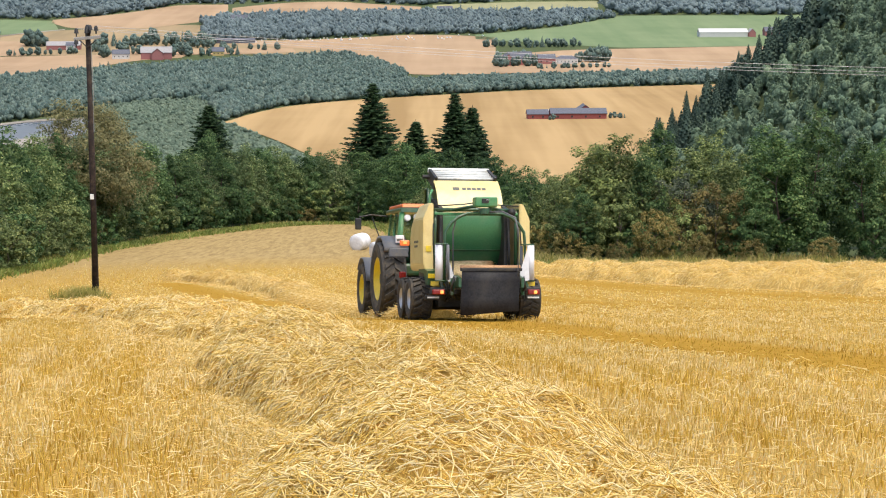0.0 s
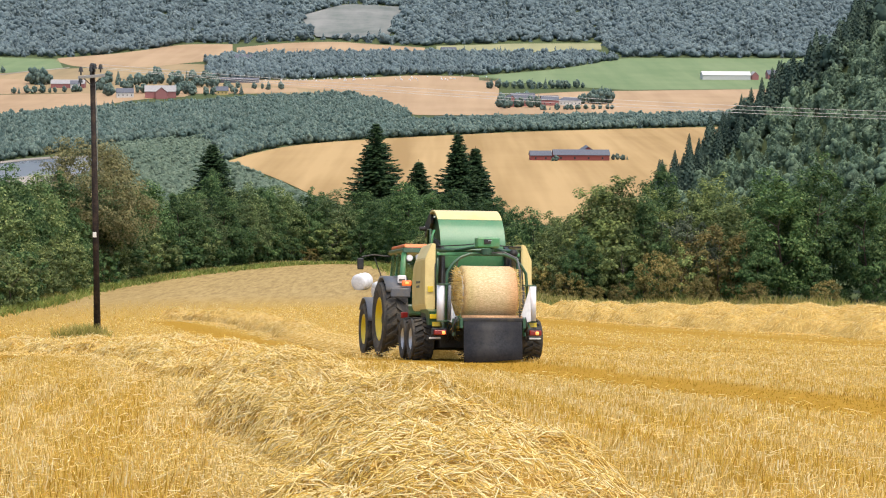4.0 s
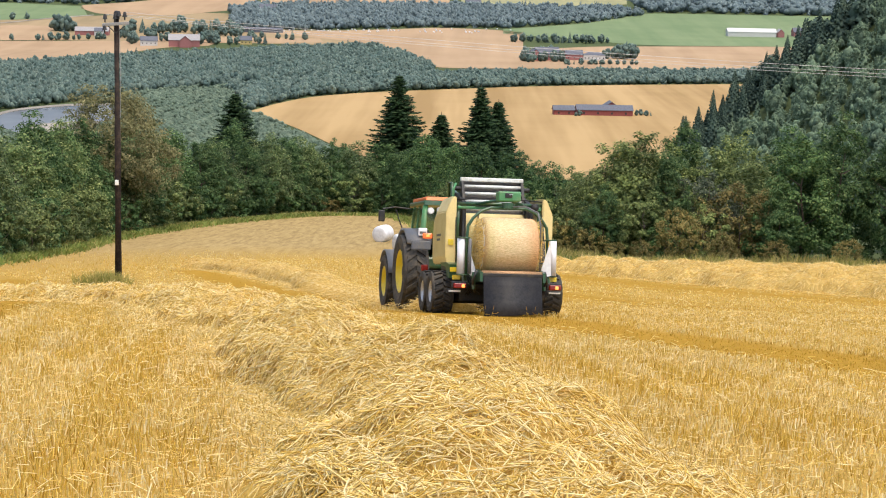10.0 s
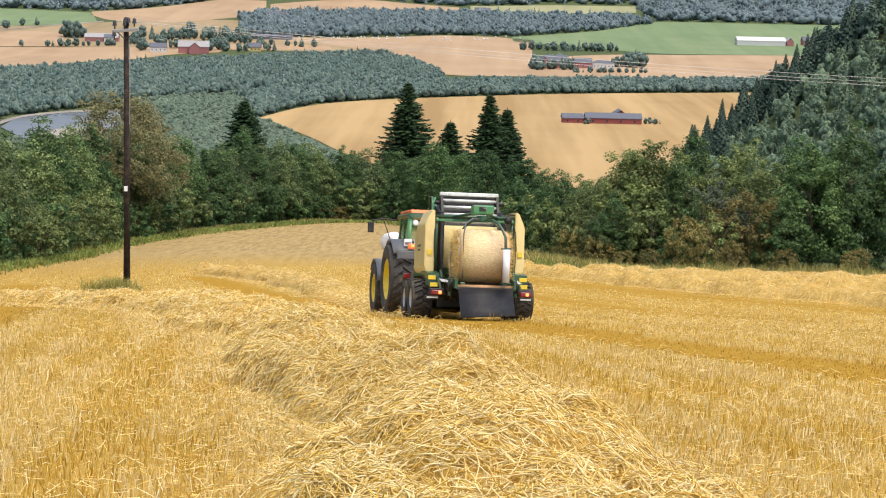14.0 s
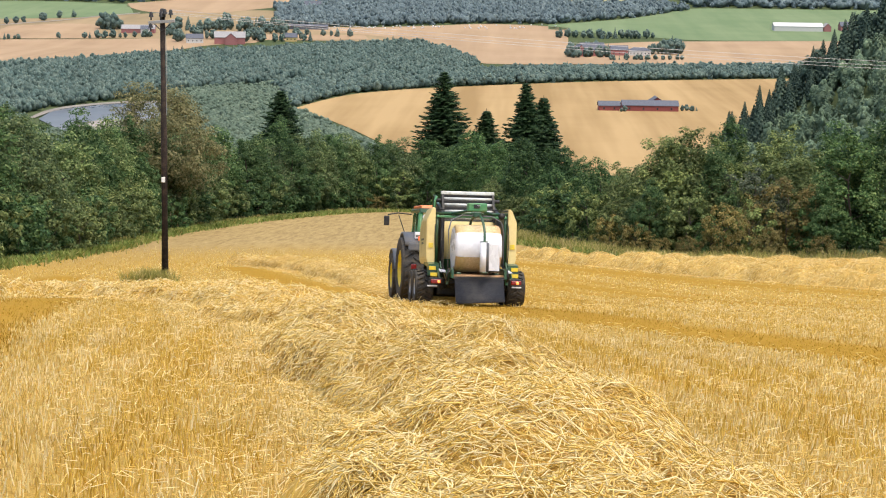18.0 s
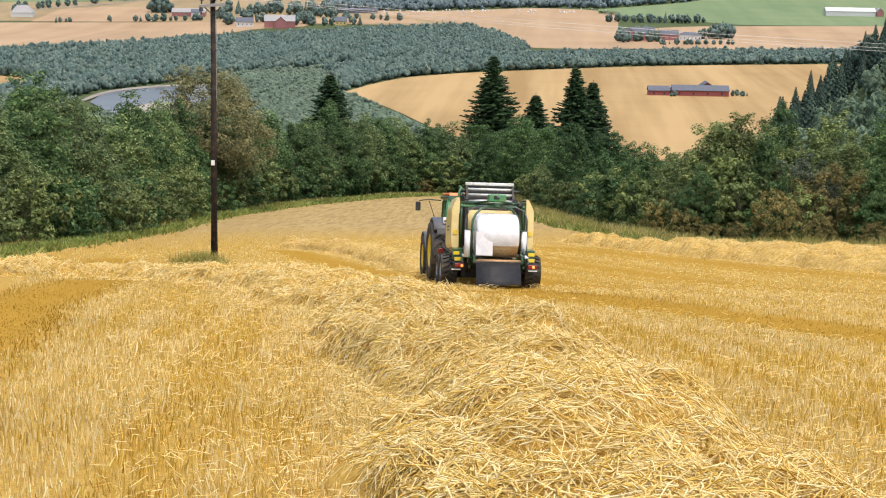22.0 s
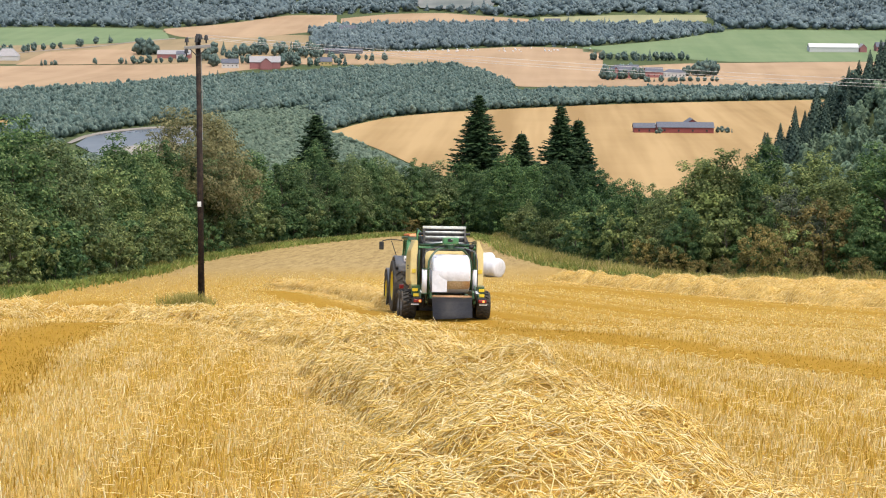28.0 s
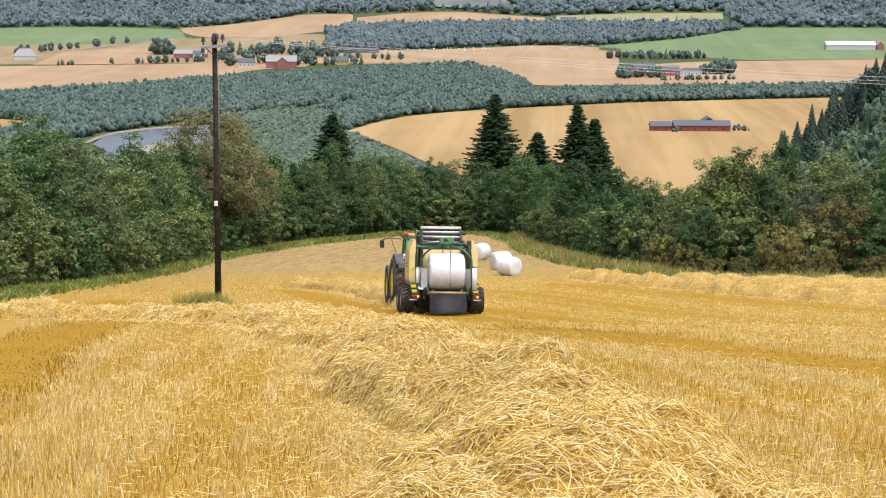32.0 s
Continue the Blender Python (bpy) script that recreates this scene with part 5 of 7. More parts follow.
    tube(bm, [(-0.84, 0.4, 2.3), (-0.84, 0.42, 2.98), (-0.84, 0.75, 3.0), (-0.84, 0.8, 2.3)], 0.03, 8)
    part("rail", bm, GREEN, ob, smooth=True)
    # gantry that carries the turning arms
    bm = bmesh.new()
    tube(bm, [(-1.1, -0.8, 2.44), (-0.3, -0.95, 2.45), (0.3, -0.95, 2.45), (1.1, -0.8, 2.44)], 0.044, 10)
    part("gantry_beam", bm, GREEN, ob, smooth=True)
    for s in (-1, 1):
        bm = bmesh.new()
        tube(bm, [(s * 0.55, -0.9, 2.44), (s * 0.2, -1.35, 2.5), (s * 0.1, -1.8, 2.5)], 0.036, 8)
        part("gantry_arm", bm, GREEN, ob, smooth=True)
    bm = bmesh.new()
    box(bm, (0, -1.8, 2.58), (0.5, 0.34, 0.22), 0.03)
    gear = part("gearbox", bm, PALE_GREEN, ob, "dusty green gearbox housing")
    bm = bmesh.new()
    box(bm, (-0.03, -1.98, 2.6), (0.16, 0.03, 0.1), 0.01)
    part("camera_eye", bm, BLACK, gear, "black sensor box")
    bm = bmesh.new()
    box(bm, (0.02, -2.0, 2.62), (0.08, 0.012, 0.012))
    part("glint", bm, STEEL, gear)
    # wrapping table: rollers, side plates and the rubber mat behind
    for s in (-1, 1):
        bm = bmesh.new()
        slab(bm, [(-2.45, 0.72), (-2.45, 0.92), (-2.1, 0.98), (-1.2, 0.98), (-0.8, 0.86), (-0.8, 0.7)], s * 0.66, s * 0.72)
        part("table_side", bm, GREEN, ob)
        bm = bmesh.new()
        tube(bm, [(s * 0.76, -2.2, 0.95), (s * 0.82, -2.15, 0.72), (s * 0.72, -1.9, 0.5), (s * 0.55, -1.5, 0.45)], 0.03, 8)
        part("hose_bundle", bm, BLACK, ob, smooth=True)
        bm = bmesh.new()
        rod(bm, (s * 0.78, -2.05, 0.55), (s * 0.78, -2.05, 0.92), 0.04, 8)
        part("film_cutter", bm, GREEN, ob)
    bm = bmesh.new()
    rod(bm, (-0.66, -1.2, 0.84), (0.66, -1.2, 0.84), 0.085, 16)
    part("table_roller", bm, RUST, ob, "rust-brown table roller", True)
    bm = bmesh.new()
    box(bm, (0, -1.75, 0.72), (1.2, 1.0, 0.05), 0.01)
    part("table_belt", bm, BLACK, ob)
    # the table's rear edge, which drops as the bale comes: rail, roller and hanging mat
    bm = bmesh.new()
    box(bm, (0, 0, 0), (1.36, 0.05, 0.07), 0.01)
    rear = part("table_edge", bm, BLACK, ob)
    bm = bmesh.new()
    rod(bm, (-0.66, 0.09, 0.04), (0.66, 0.09, 0.04), 0.055, 16)
    part("edge_roller", bm, RUST, rear, "rust-brown roller", True)
    bm = bmesh.new()
    pts = [(0.0, 0.0), (0.01, -0.25), (0.03, -0.6), (0.02, -0.92)]
    slab(bm, [(y - 0.008, z) for y, z in pts] + [(y + 0.008, z) for y, z in pts[::-1]], -0.64, 0.64)
    # it hangs a little longer at its left corner and is pulled to that side
    for v in bm.verts:
        f = min(1.0, -v.co.z / 0.92)
        v.co.z += f * (0.05 * v.co.x / 0.64 - 0.02)
        v.co.x -= 0.05 * f
    mat = part("rubber_mat", bm, MAT_RUBBER, rear, "hanging dark rubber mat", True)
    for k, s in enumerate((-1, 1)):
        bm = bmesh.new()
        rim = [(0, 0.74), (s * 0.03, 0.0), (-s * 0.12, -0.04), (-s * 0.24, -0.02)]
        fore, aft = [[bm.verts.new((x, y, z)) for x, z in rim] for y in (0.0, 0.012)]
        for i in range(4):
            bm.faces.new((fore[i], fore[(i + 1) % 4], aft[(i + 1) % 4], aft[i]))
        bm.faces.new(fore)
        bm.faces.new(aft[::-1])
        tails.append(part("film_tail", bm, FILM, ob, "gathered end of white film"))
    # the tailgate: roller slats above, cream skin, green belly, turning about its own middle
    gate = part("tailgate", slab(bmesh.new(), arc(0, 0, 1.02, -60, 72, 12) + [(0.45, 0.5), (0.4, -0.4)], -0.62, -0.6), GREEN, ob)
    bm = bmesh.new()
    slab(bm, arc(0, 0, 1.02, -60, 72, 12) + [(0.45, 0.5), (0.4, -0.4)], 0.6, 0.62)
    part("gate_side", bm, GREEN, gate)
    bm = bmesh.new()
    shell(bm, arc(0, 0, 1.12, -38, 17, 32), arc(0, 0, 1.08, -38, 17, 32), -0.75, 0.75)
    skin = part("cream_skin", bm, CREAM, gate, "cream tailgate panel with faded lettering", False)
    for k in range(5):
        x = -0.1 + 0.115 * k
        bm = bmesh.new()
        shell(bm, arc(0, 0, 1.128, -4, 0, 3), arc(0, 0, 1.118, -4, 0, 3), x - 0.045, x + 0.045)
        part("lettering_bar", bm, DULL_MARK, skin, "dark lettering bar")
    bm = bmesh.new()
    shell(bm, arc(0, 0, 1.128, -4.5, 0.5, 3), arc(0, 0, 1.118, -4.5, 0.5, 3), -0.36, -0.21)
    part("badge", bm, DULL_MARK, skin, "dark oval badge")
    bm = bmesh.new()
    shell(bm, arc(0, 0, 1.118, -102, -38.4, 36), arc(0, 0, 1.08, -102, -38.4, 36), -0.75, 0.75)
    part("green_belly", bm, GATE_GREEN, gate, "dusty green lower tailgate panel")
    bm = bmesh.new()
    shell(bm, arc(0, 0, 1.135, -81, -79, 2), arc(0, 0, 1.115, -81, -79, 2), -0.75, 0.75)
    part("panel_seam", bm, GREEN, gate)
    low, high = Vector((0, -1.08, 0.35)), Vector((0, -0.74, 1.1))
    out = Vector((0, -0.91, 0.41))
    for s in (-1, 1):
        bm = bmesh.new()
        slab(bm, [(low.y - 0.08, low.z - 0.03), (high.y - 0.08, high.z - 0.03), (high.y + 0.22, high.z - 0.05), (low.y + 0.25, low.z - 0.05)], s * 0.66, s * 0.72)
        part("slat_frame", bm, BLACK, gate)
        bm = bmesh.new()
        rod(bm, (s * 0.7, -0.72, 0.9), (s * 0.88, -0.72, 0.9), 0.05, 10)
        part("gate_pin", bm, BLACK, gate)
    bm = bmesh.new()
    slab(bm, [(low.y + 0.12, low.z), (high.y + 0.12, high.z), (high.y + 0.15, high.z), (low.y + 0.15, low.z)], -0.66, 0.66)
    part("slat_back", bm, BLACK, gate)
    for f in (0.1, 0.34, 0.58, 0.8):
        p = low.lerp(high, f)
        bm = bmesh.new()
        rod(bm, (-0.66, p.y, p.z), (0.66, p.y, p.z), 0.037, 14)
        part("roller", bm, ROLLER, gate, "pale worn roller", True)
    bm = bmesh.new()
    box(bm, (0, high.y, high.z + 0.01), (1.46, 0.1, 0.09), 0.015)
    part("top_bar", bm, ROLLER, gate)
    # turning arms with film rolls
    bm = bmesh.new()
    rod(bm, (0, 0, 2.32), (0, 0, 2.44), 0.14, 16)
    arms = part("wrapping_arms", bm, GREEN, ob, "green turning frame with two film rolls")
    for s in (-1, 1):
        bm = bmesh.new()
        tube(bm, [(0, 0, 2.33), (s * 0.4, 0, 2.33), (s * 0.62, 0, 2.25), (s * 0.8, 0, 2.1), (s * 0.92, 0, 1.92), (s * 0.94, 0, 1.68), (s * 0.94, 0, 0.86)], 0.034, 10)
        arm = part("arm", bm, GREEN, arms, smooth=True)
        bm = bmesh.new()
        rod(bm, (s * 1.05, -s * 0.06, 0.88), (s * 1.05, -s * 0.06, 1.64), 0.085, 20)
        part("film_roll", bm, FILM, arm, "white roll of stretch film", True)
        for dz in (0.86, 1.66):
            bm = bmesh.new()
            box(bm, (s * 1.0, -s * 0.03, dz), (0.26, 0.14, 0.03), 0.01)
            part("roll_bracket", bm, GREEN, arm)
        bm = bmesh.new()
        rod(bm, (s * 0.9, s * 0.1, 0.88), (s * 0.9, s * 0.1, 1.64), 0.035, 12)
        part("stretch_roller", bm, GREY, arm, "grey stretching roller", True)
        bm = bmesh.new()
        box(bm, (0, 0.26, 0), (0.006, 0.52, 0.68))
        webs.append((s, part("film_web", bm, FILM, arm, "taut sheet of white film")))
        gx, gy = s * math.sin(radians(27)), -s * math.cos(radians(27))
        bm = bmesh.new()
        tube(bm, [(0, 0, 2.36), (gx * 0.5, gy * 0.5, 2.36), (gx * 0.86, gy * 0.86, 2.22), (gx * 0.95, gy * 0.95, 1.95), (gx * 0.95, gy * 0.95, 0.95)], 0.018, 8)
        part("guard_rod", bm, GREY, arms, "thin grey guard rod", True)
    wheels = [wheel(ob, s * 1.24, y, 0.475, 0.5, 0.5, 20, SILVER, "silver-rimmed tandem wheel") for s in (-1, 1) for y in (-0.53, 0.53)]
    return ob, gate, arms, rear, mat, wheels


def build_tractor():
    """x to the right, y forward, z up from the ground under the rear axle."""
    ob = thing("tractor", "green tractor with yellow wheel rims and an orange cab roof", "tractor")
    wheels = [wheel(ob, s * 0.98, 0, 0.97, 0.66, 0.56, 22, YELLOW, "large yellow-rimmed rear wheel") for s in (-1, 1)]
    wheels += [wheel(ob, s * 0.95, 2.85, 0.73, 0.54, 0.55, 20, YELLOW, "yellow-rimmed front wheel") for s in (-1, 1)]
    bm = bmesh.new()
    box(bm, (0, 0, 0.97), (1.5, 0.4, 0.4), 0.05)
    box(bm, (0, 1.3, 0.85), (0.6, 3.2, 0.5), 0.06)
    part("transmission", bm, BLACK, ob)
    bm = bmesh.new()
    box(bm, (0, 2.85, 0.7), (1.5, 0.24, 0.24), 0.04)
    part("front_axle", bm, BLACK, ob)
    bm = bmesh.new()
    slab(bm, [(1.0, 1.1), (1.0, 1.95), (2.6, 1.85), (3.5, 1.62), (3.72, 1.4), (3.72, 1.0)], -0.42, 0.42, 0.08)
    part("hood", bm, GREEN, ob, smooth=True)
    for s in (-1, 1):
        bm = bmesh.new()
        shell(bm, arc(0, 0.97, 1.1, 40, 150, 14), arc(0, 0.97, 1.04, 40, 150, 14), s * 0.6, s * 1.22)
        fender = part("rear_fender", bm, GREY, ob, "dusty grey rear mudguard", True)
        bm = bmesh.new()
        box(bm, (s * 0.72, -0.86, 1.86), (0.24, 0.1, 0.14), 0.03)
        lamp = part("fender_lamp", bm, AMBER_LAMP, fender, "lit amber fender lamp")
        bm = bmesh.new()
        box(bm, (s * 0.72, -0.915, 1.86), (0.09, 0.02, 0.06), 0.01)
        part("bulb", bm, WARM_LAMP, lamp)
        bm = bmesh.new()
        shell(bm, arc(2.85, 0.73, 0.86, 15, 140, 10), arc(2.85, 0.73, 0.82, 15, 140, 10), s * 0.7, s * 1.2)
        part("front_fender", bm, GREY, ob, smooth=True)
        # mirror on its arm
        bm = bmesh.new()
        tube(bm, [(s * 0.78, 1.2, 2.62), (s * 1.2, 1.3, 2.66), (s * 1.52, 1.25, 2.6)], 0.022, 6)
        mirror = part("mirror_arm", bm, BLACK, ob)
        bm = bmesh.new()
        box(bm, (s * 1.55, 1.24, 2.42), (0.17, 0.07, 0.3), 0.03)
        part("mirror", bm, BLACK, mirror, "black wing mirror")
        for (y, lean) in ((-0.55, 0.08), (1.15, -0.1), (0.35, 0.0)):
            bm = bmesh.new()
            tube(bm, [(s * 0.78, y - lean, 1.25), (s * 0.76, y, 2.0), (s * 0.7, y + lean, 2.68)], 0.038, 8)
            part("cab_post", bm, PALE_GREEN, ob)
        bm = bmesh.new()
        box(bm, (s * 0.76, 0.3, 1.95), (0.012, 1.55, 1.3))
        part("side_window", bm, GLASS, ob, "tinted side glass")
        bm = bmesh.new()
        rod(bm, (s * 0.62, -0.6, 2.5), (s * 0.62, -0.72, 2.5), 0.085, 14)
        part("work_lamp", bm, SILVER, ob, "round work lamp")
        bm = bmesh.new()
        rod(bm, (s * 0.38, -0.6, 2.52), (s * 0.38, -0.72, 2.52), 0.085, 14)
        part("work_lamp", bm, SILVER, ob, "round work lamp")
    for y, name in ((-0.6, "rear_window"), (1.2, "windscreen")):
        bm = bmesh.new()
        box(bm, (0, y, 2.0), (1.36, 0.012, 1.2))
        part(name, bm, GLASS, ob, "tinted cab glass")
    bm = bmesh.new()
    box(bm, (0, 0.3, 1.2), (1.6, 1.8, 0.3), 0.06)
    part("cab_base", bm, GREEN, ob)
    bm = bmesh.new()
    box(bm, (0, 0.25, 1.62), (0.5, 0.5, 0.12), 0.05)
    box(bm, (0, 0.02, 1.98), (0.48, 0.14, 0.75), 0.05)
    part("seat", bm, BLACK, ob)
    bm = bmesh.new()
    slab(bm, [(-0.72, 2.64), (-0.7, 2.76), (1.3, 2.78), (1.36, 2.66)], -0.8, 0.8, 0.04)
    roof = part("cab_roof", bm, GREEN, ob)
    bm = bmesh.new()
    slab(bm, [(-0.66, 2.77), (-0.58, 2.86), (1.15, 2.87), (1.24, 2.785)], -0.74, 0.74, 0.03)
    part("roof_hatch", bm, ORANGE, roof, "orange roof cap")
    bm = bmesh.new()
    rod(bm, (0.62, 1.55, 1.7), (0.62, 1.55, 2.9), 0.06, 12)
    part("exhaust", bm, BLACK, ob)
    for s in (-1, 1):
        bm = bmesh.new()
        tube(bm, [(s * 0.8, -0.62, 1.3), (s * 0.8, -0.64, 2.0), (s * 0.74, -0.62, 2.64)], 0.07, 10)
        part("corner_post", bm, PALE_GREEN, ob, "dusty green rear corner post of the cab", True)
        bm = bmesh.new()
        tube(bm, [(s * 0.84, 1.1, 1.35), (s * 0.98, 1.15, 2.0), (s * 1.18, 1.25, 2.6)], 0.014, 6)
        part("mirror_stay", bm, BLACK, ob)
        bm = bmesh.new()
        rod(bm, (s * 0.62, -0.72, 2.5), (s * 0.62, -0.735, 2.5), 0.07, 14)
        part("lamp_glass", bm, MARK, ob, "pale lamp glass")
        bm = bmesh.new()
        box(bm, (s * 0.9, -0.97, 1.62), (0.5, 0.04, 0.24), 0.03)
        part("fender_lip", bm, GREY, ob, "dusty grey lower edge of the mudguard")
    bm = bmesh.new()
    box(bm, (-0.82, -0.74, 1.96), (0.22, 0.03, 0.2), 0.02)
    plate = part("number_board", bm, MARK, ob, "white board on the cab's rear corner")
    bm = bmesh.new()
    box(bm, (-0.82, -0.76, 1.94), (0.16, 0.012, 0.06))
    part("plate_bar", bm, DULL_MARK, plate)
    bm = bmesh.new()
    box(bm, (0, -0.9, 0.62), (0.24, 0.9, 0.14), 0.03)
    part("hitch", bm, BLACK, ob)
    return ob, wheels


def bale_body(bm, r, half, n=48, round_edge=0.05, rough=0.0, seed=0):
    """A round bale about the x axis with soft edges and slightly bulging ends."""
    rng = np.random.default_rng(seed)
    prof = [(-half - 0.03, 0.001), (-half - 0.02, r * 0.5), (-half, r * 0.88), (-half + round_edge * 0.4, r * 0.965), (-half + round_edge * 1.3, r), (-half * 0.5, r * 1.006), (0, r * 1.01),
            (half * 0.5, r * 1.006), (half - round_edge * 1.3, r), (half - round_edge * 0.4, r * 0.965), (half, r * 0.88), (half + 0.02, r * 0.5), (half + 0.03, 0.001)]
    rings = []
    for k in range(n):
        a = k * math.tau / n
        rings.append([bm.verts.new((x + rough * rng.normal(), q * math.cos(a) * (1 + rough * rng.normal()), q * math.sin(a) * (1 + rough * rng.normal()))) for x, q in prof])
    for k in range(n):
        u, v = rings[k], rings[(k + 1) % n]
        for i in range(len(prof) - 1):
            bm.faces.new((u[i], u[i + 1], v[i + 1], v[i]))
    return bm


def film_sector(bm, r, half, a0, a1, n=6):
    """One band of film: a curved sheet over the bale's round side."""
    prof = [(-half - 0.012, r * 0.88), (-half + 0.02, r * 0.97), (-half + 0.06, r + 0.008), (-half * 0.4, r + 0.022), (half * 0.4, r + 0.022), (half - 0.06, r + 0.008), (half - 0.02, r * 0.97), (half + 0.012, r * 0.88)]
    rings = [[bm.verts.new((x, q * math.cos(radians(a)), q * math.sin(radians(a)))) for x, q in prof] for a in np.linspace(a0, a1, n)]
    for u, v in zip(rings, rings[1:]):
        for i in range(len(prof) - 1):
            bm.faces.new((u[i], u[i + 1], v[i + 1], v[i]))
    return bm


baler, gate, arms, table_edge, mat, baler_wheels = build_baler()
tractor, tractor_wheels = build_tractor()
bm = bmesh.new()
straw_bale = tagged(part("straw_bale", bale_body(bm, 0.615, 0.6, 60, 0.05, 0.008, 3), BALE, smooth=True), "round straw bale on the wrapping table, slowly covered with white film", "bale")


def loose_ends(e):
    """Short straws that stick out of one end of the bale."""
    rng = np.random.default_rng(8 + e)
    n = 900
    a = rng.uniform(0, math.tau, n)
    r = 0.585 * np.sqrt(rng.uniform(0.02, 1, n))
    p = np.stack([np.full(n, e * 0.61), r * np.cos(a), r * np.sin(a)], 1)
    d = rng.normal(size=(n, 3)) * 0.55 + (e * 0.55, 0, 0)
    return stalks(p, d / np.linalg.norm(d, axis=1)[:, None], rng.uniform(0.04, 0.17, n), 0.0042)


def stalks(p, d, l, r, bend=0.0, rng=None):
    """Many three-sided stalks from places p along directions d, of lengths l and radius r."""
    n = len(p)
    up = np.where(np.abs(d[:, 2:]) < 0.9, [[0, 0, 1.0]], [[1.0, 0, 0]])
    s = np.cross(d, up)
    s /= np.linalg.norm(s, axis=1)[:, None]
    t = np.cross(d, s)
    r = np.broadcast_to(np.asarray(r, float), (n,))[:, None]
    q = p + d * np.asarray(l)[:, None]
    ring = [s, -0.5 * s + 0.87 * t, -0.5 * s - 0.87 * t]
    v = np.stack([p + r * c for c in ring] + [q + 0.8 * r * c for c in ring], 1)
    i = (np.arange(n) * 6)[:, None]
    f = np.concatenate([i + np.array([[a, b, b + 3, a + 3]]) for a, b in ((0, 1), (1, 2), (2, 0))])
    return v.reshape(-1, 3), f


end_straws = [(e, tagged(sheet("loose_straw", *loose_ends(e), STRAW, straw_bale), kind="stuff")) for e in (-1, 1)]
SECTORS = 12
film_bands = []
for k in range(SECTORS):
    bm = bmesh.new()
    a = k * 360 / SECTORS
    film_bands.append((a, part("film_band", film_sector(bm, 0.618, 0.602, a - 15.6, a + 15.6), FILM, straw_bale, "white stretch film wound round the bale", True)))


film_ends = []
for s in (-1, 1):
    bm = bmesh.new()
    rings = [[bm.verts.new((s * x, q * math.cos(k * math.tau / 40), q * math.sin(k * math.tau / 40))) for k in range(40)] for x, q in ((0.605, 0.56), (0.632, 0.42), (0.645, 0.2), (0.648, 0.01))]
    for u, v in zip(rings, rings[1:]):
        for k in range(40):
            bm.faces.new((u[k], u[(k + 1) % 40], v[(k + 1) % 40], v[k]))
    film_ends.append((s, part("film_end", bm, FILM, straw_bale, "white film folded over the bale's end", True)))


def build_wrapped_bales():
    for k, (x, y, turn, tip) in enumerate([(-6.15, 132.5, 62, 0), (-4.2, 120.5, 28, 0), (-3.45, 114.0, -38, 0)]):
        bm = bmesh.new()
        bale_body(bm, 0.63, 0.61, 40, 0.14, 0.004, 20 + k)
        b = part("wrapped_bale", bm, FILM, None, "", True)
        b.matrix_basis = pose(x, y, float(ground(x, y)) + 0.6, tip, 0, turn)
        tagged(b, "finished white wrapped bale lying on the grey field", "bale", "wrapped bales on the field")


build_wrapped_bales()
# ---- stubble, windrows and verge ----
SWATH_NEAR = [(1.2, 2), (0.9, 6), (0.4, 10), (-0.22, 14), (-1.25, 20), (-2.6, 26.6), (-5.2, 36.2), (-7.6, 42.4), (-9.6, 45.0), (-12.5, 45.2), (-17, 42.5), (-23, 38)]
SWATH_PATH = [(-0.2, 42.2), (-1.33, 48.3), (-2.2, 53), (-3.05, 57), (-4.45, 63.5), (-5.6, 69.5), (-7.9, 78.5), (-10.6, 84.8), (-13.4, 89.5)]
SWATH_RIGHT = [(0.8, 111), (2.9, 104), (6.4, 94.5), (10.2, 84.5), (14.8, 77.3), (19.5, 69), (25, 60.5), (33, 50)]
SWATH_CREST = [(6.5, 111), (8.8, 107), (12.8, 100.5), (17.6, 95.3), (26, 88), (40, 78)]
SWATH_BACK = [(11, 109.5), (20, 109), (32, 107.5), (50, 102)]


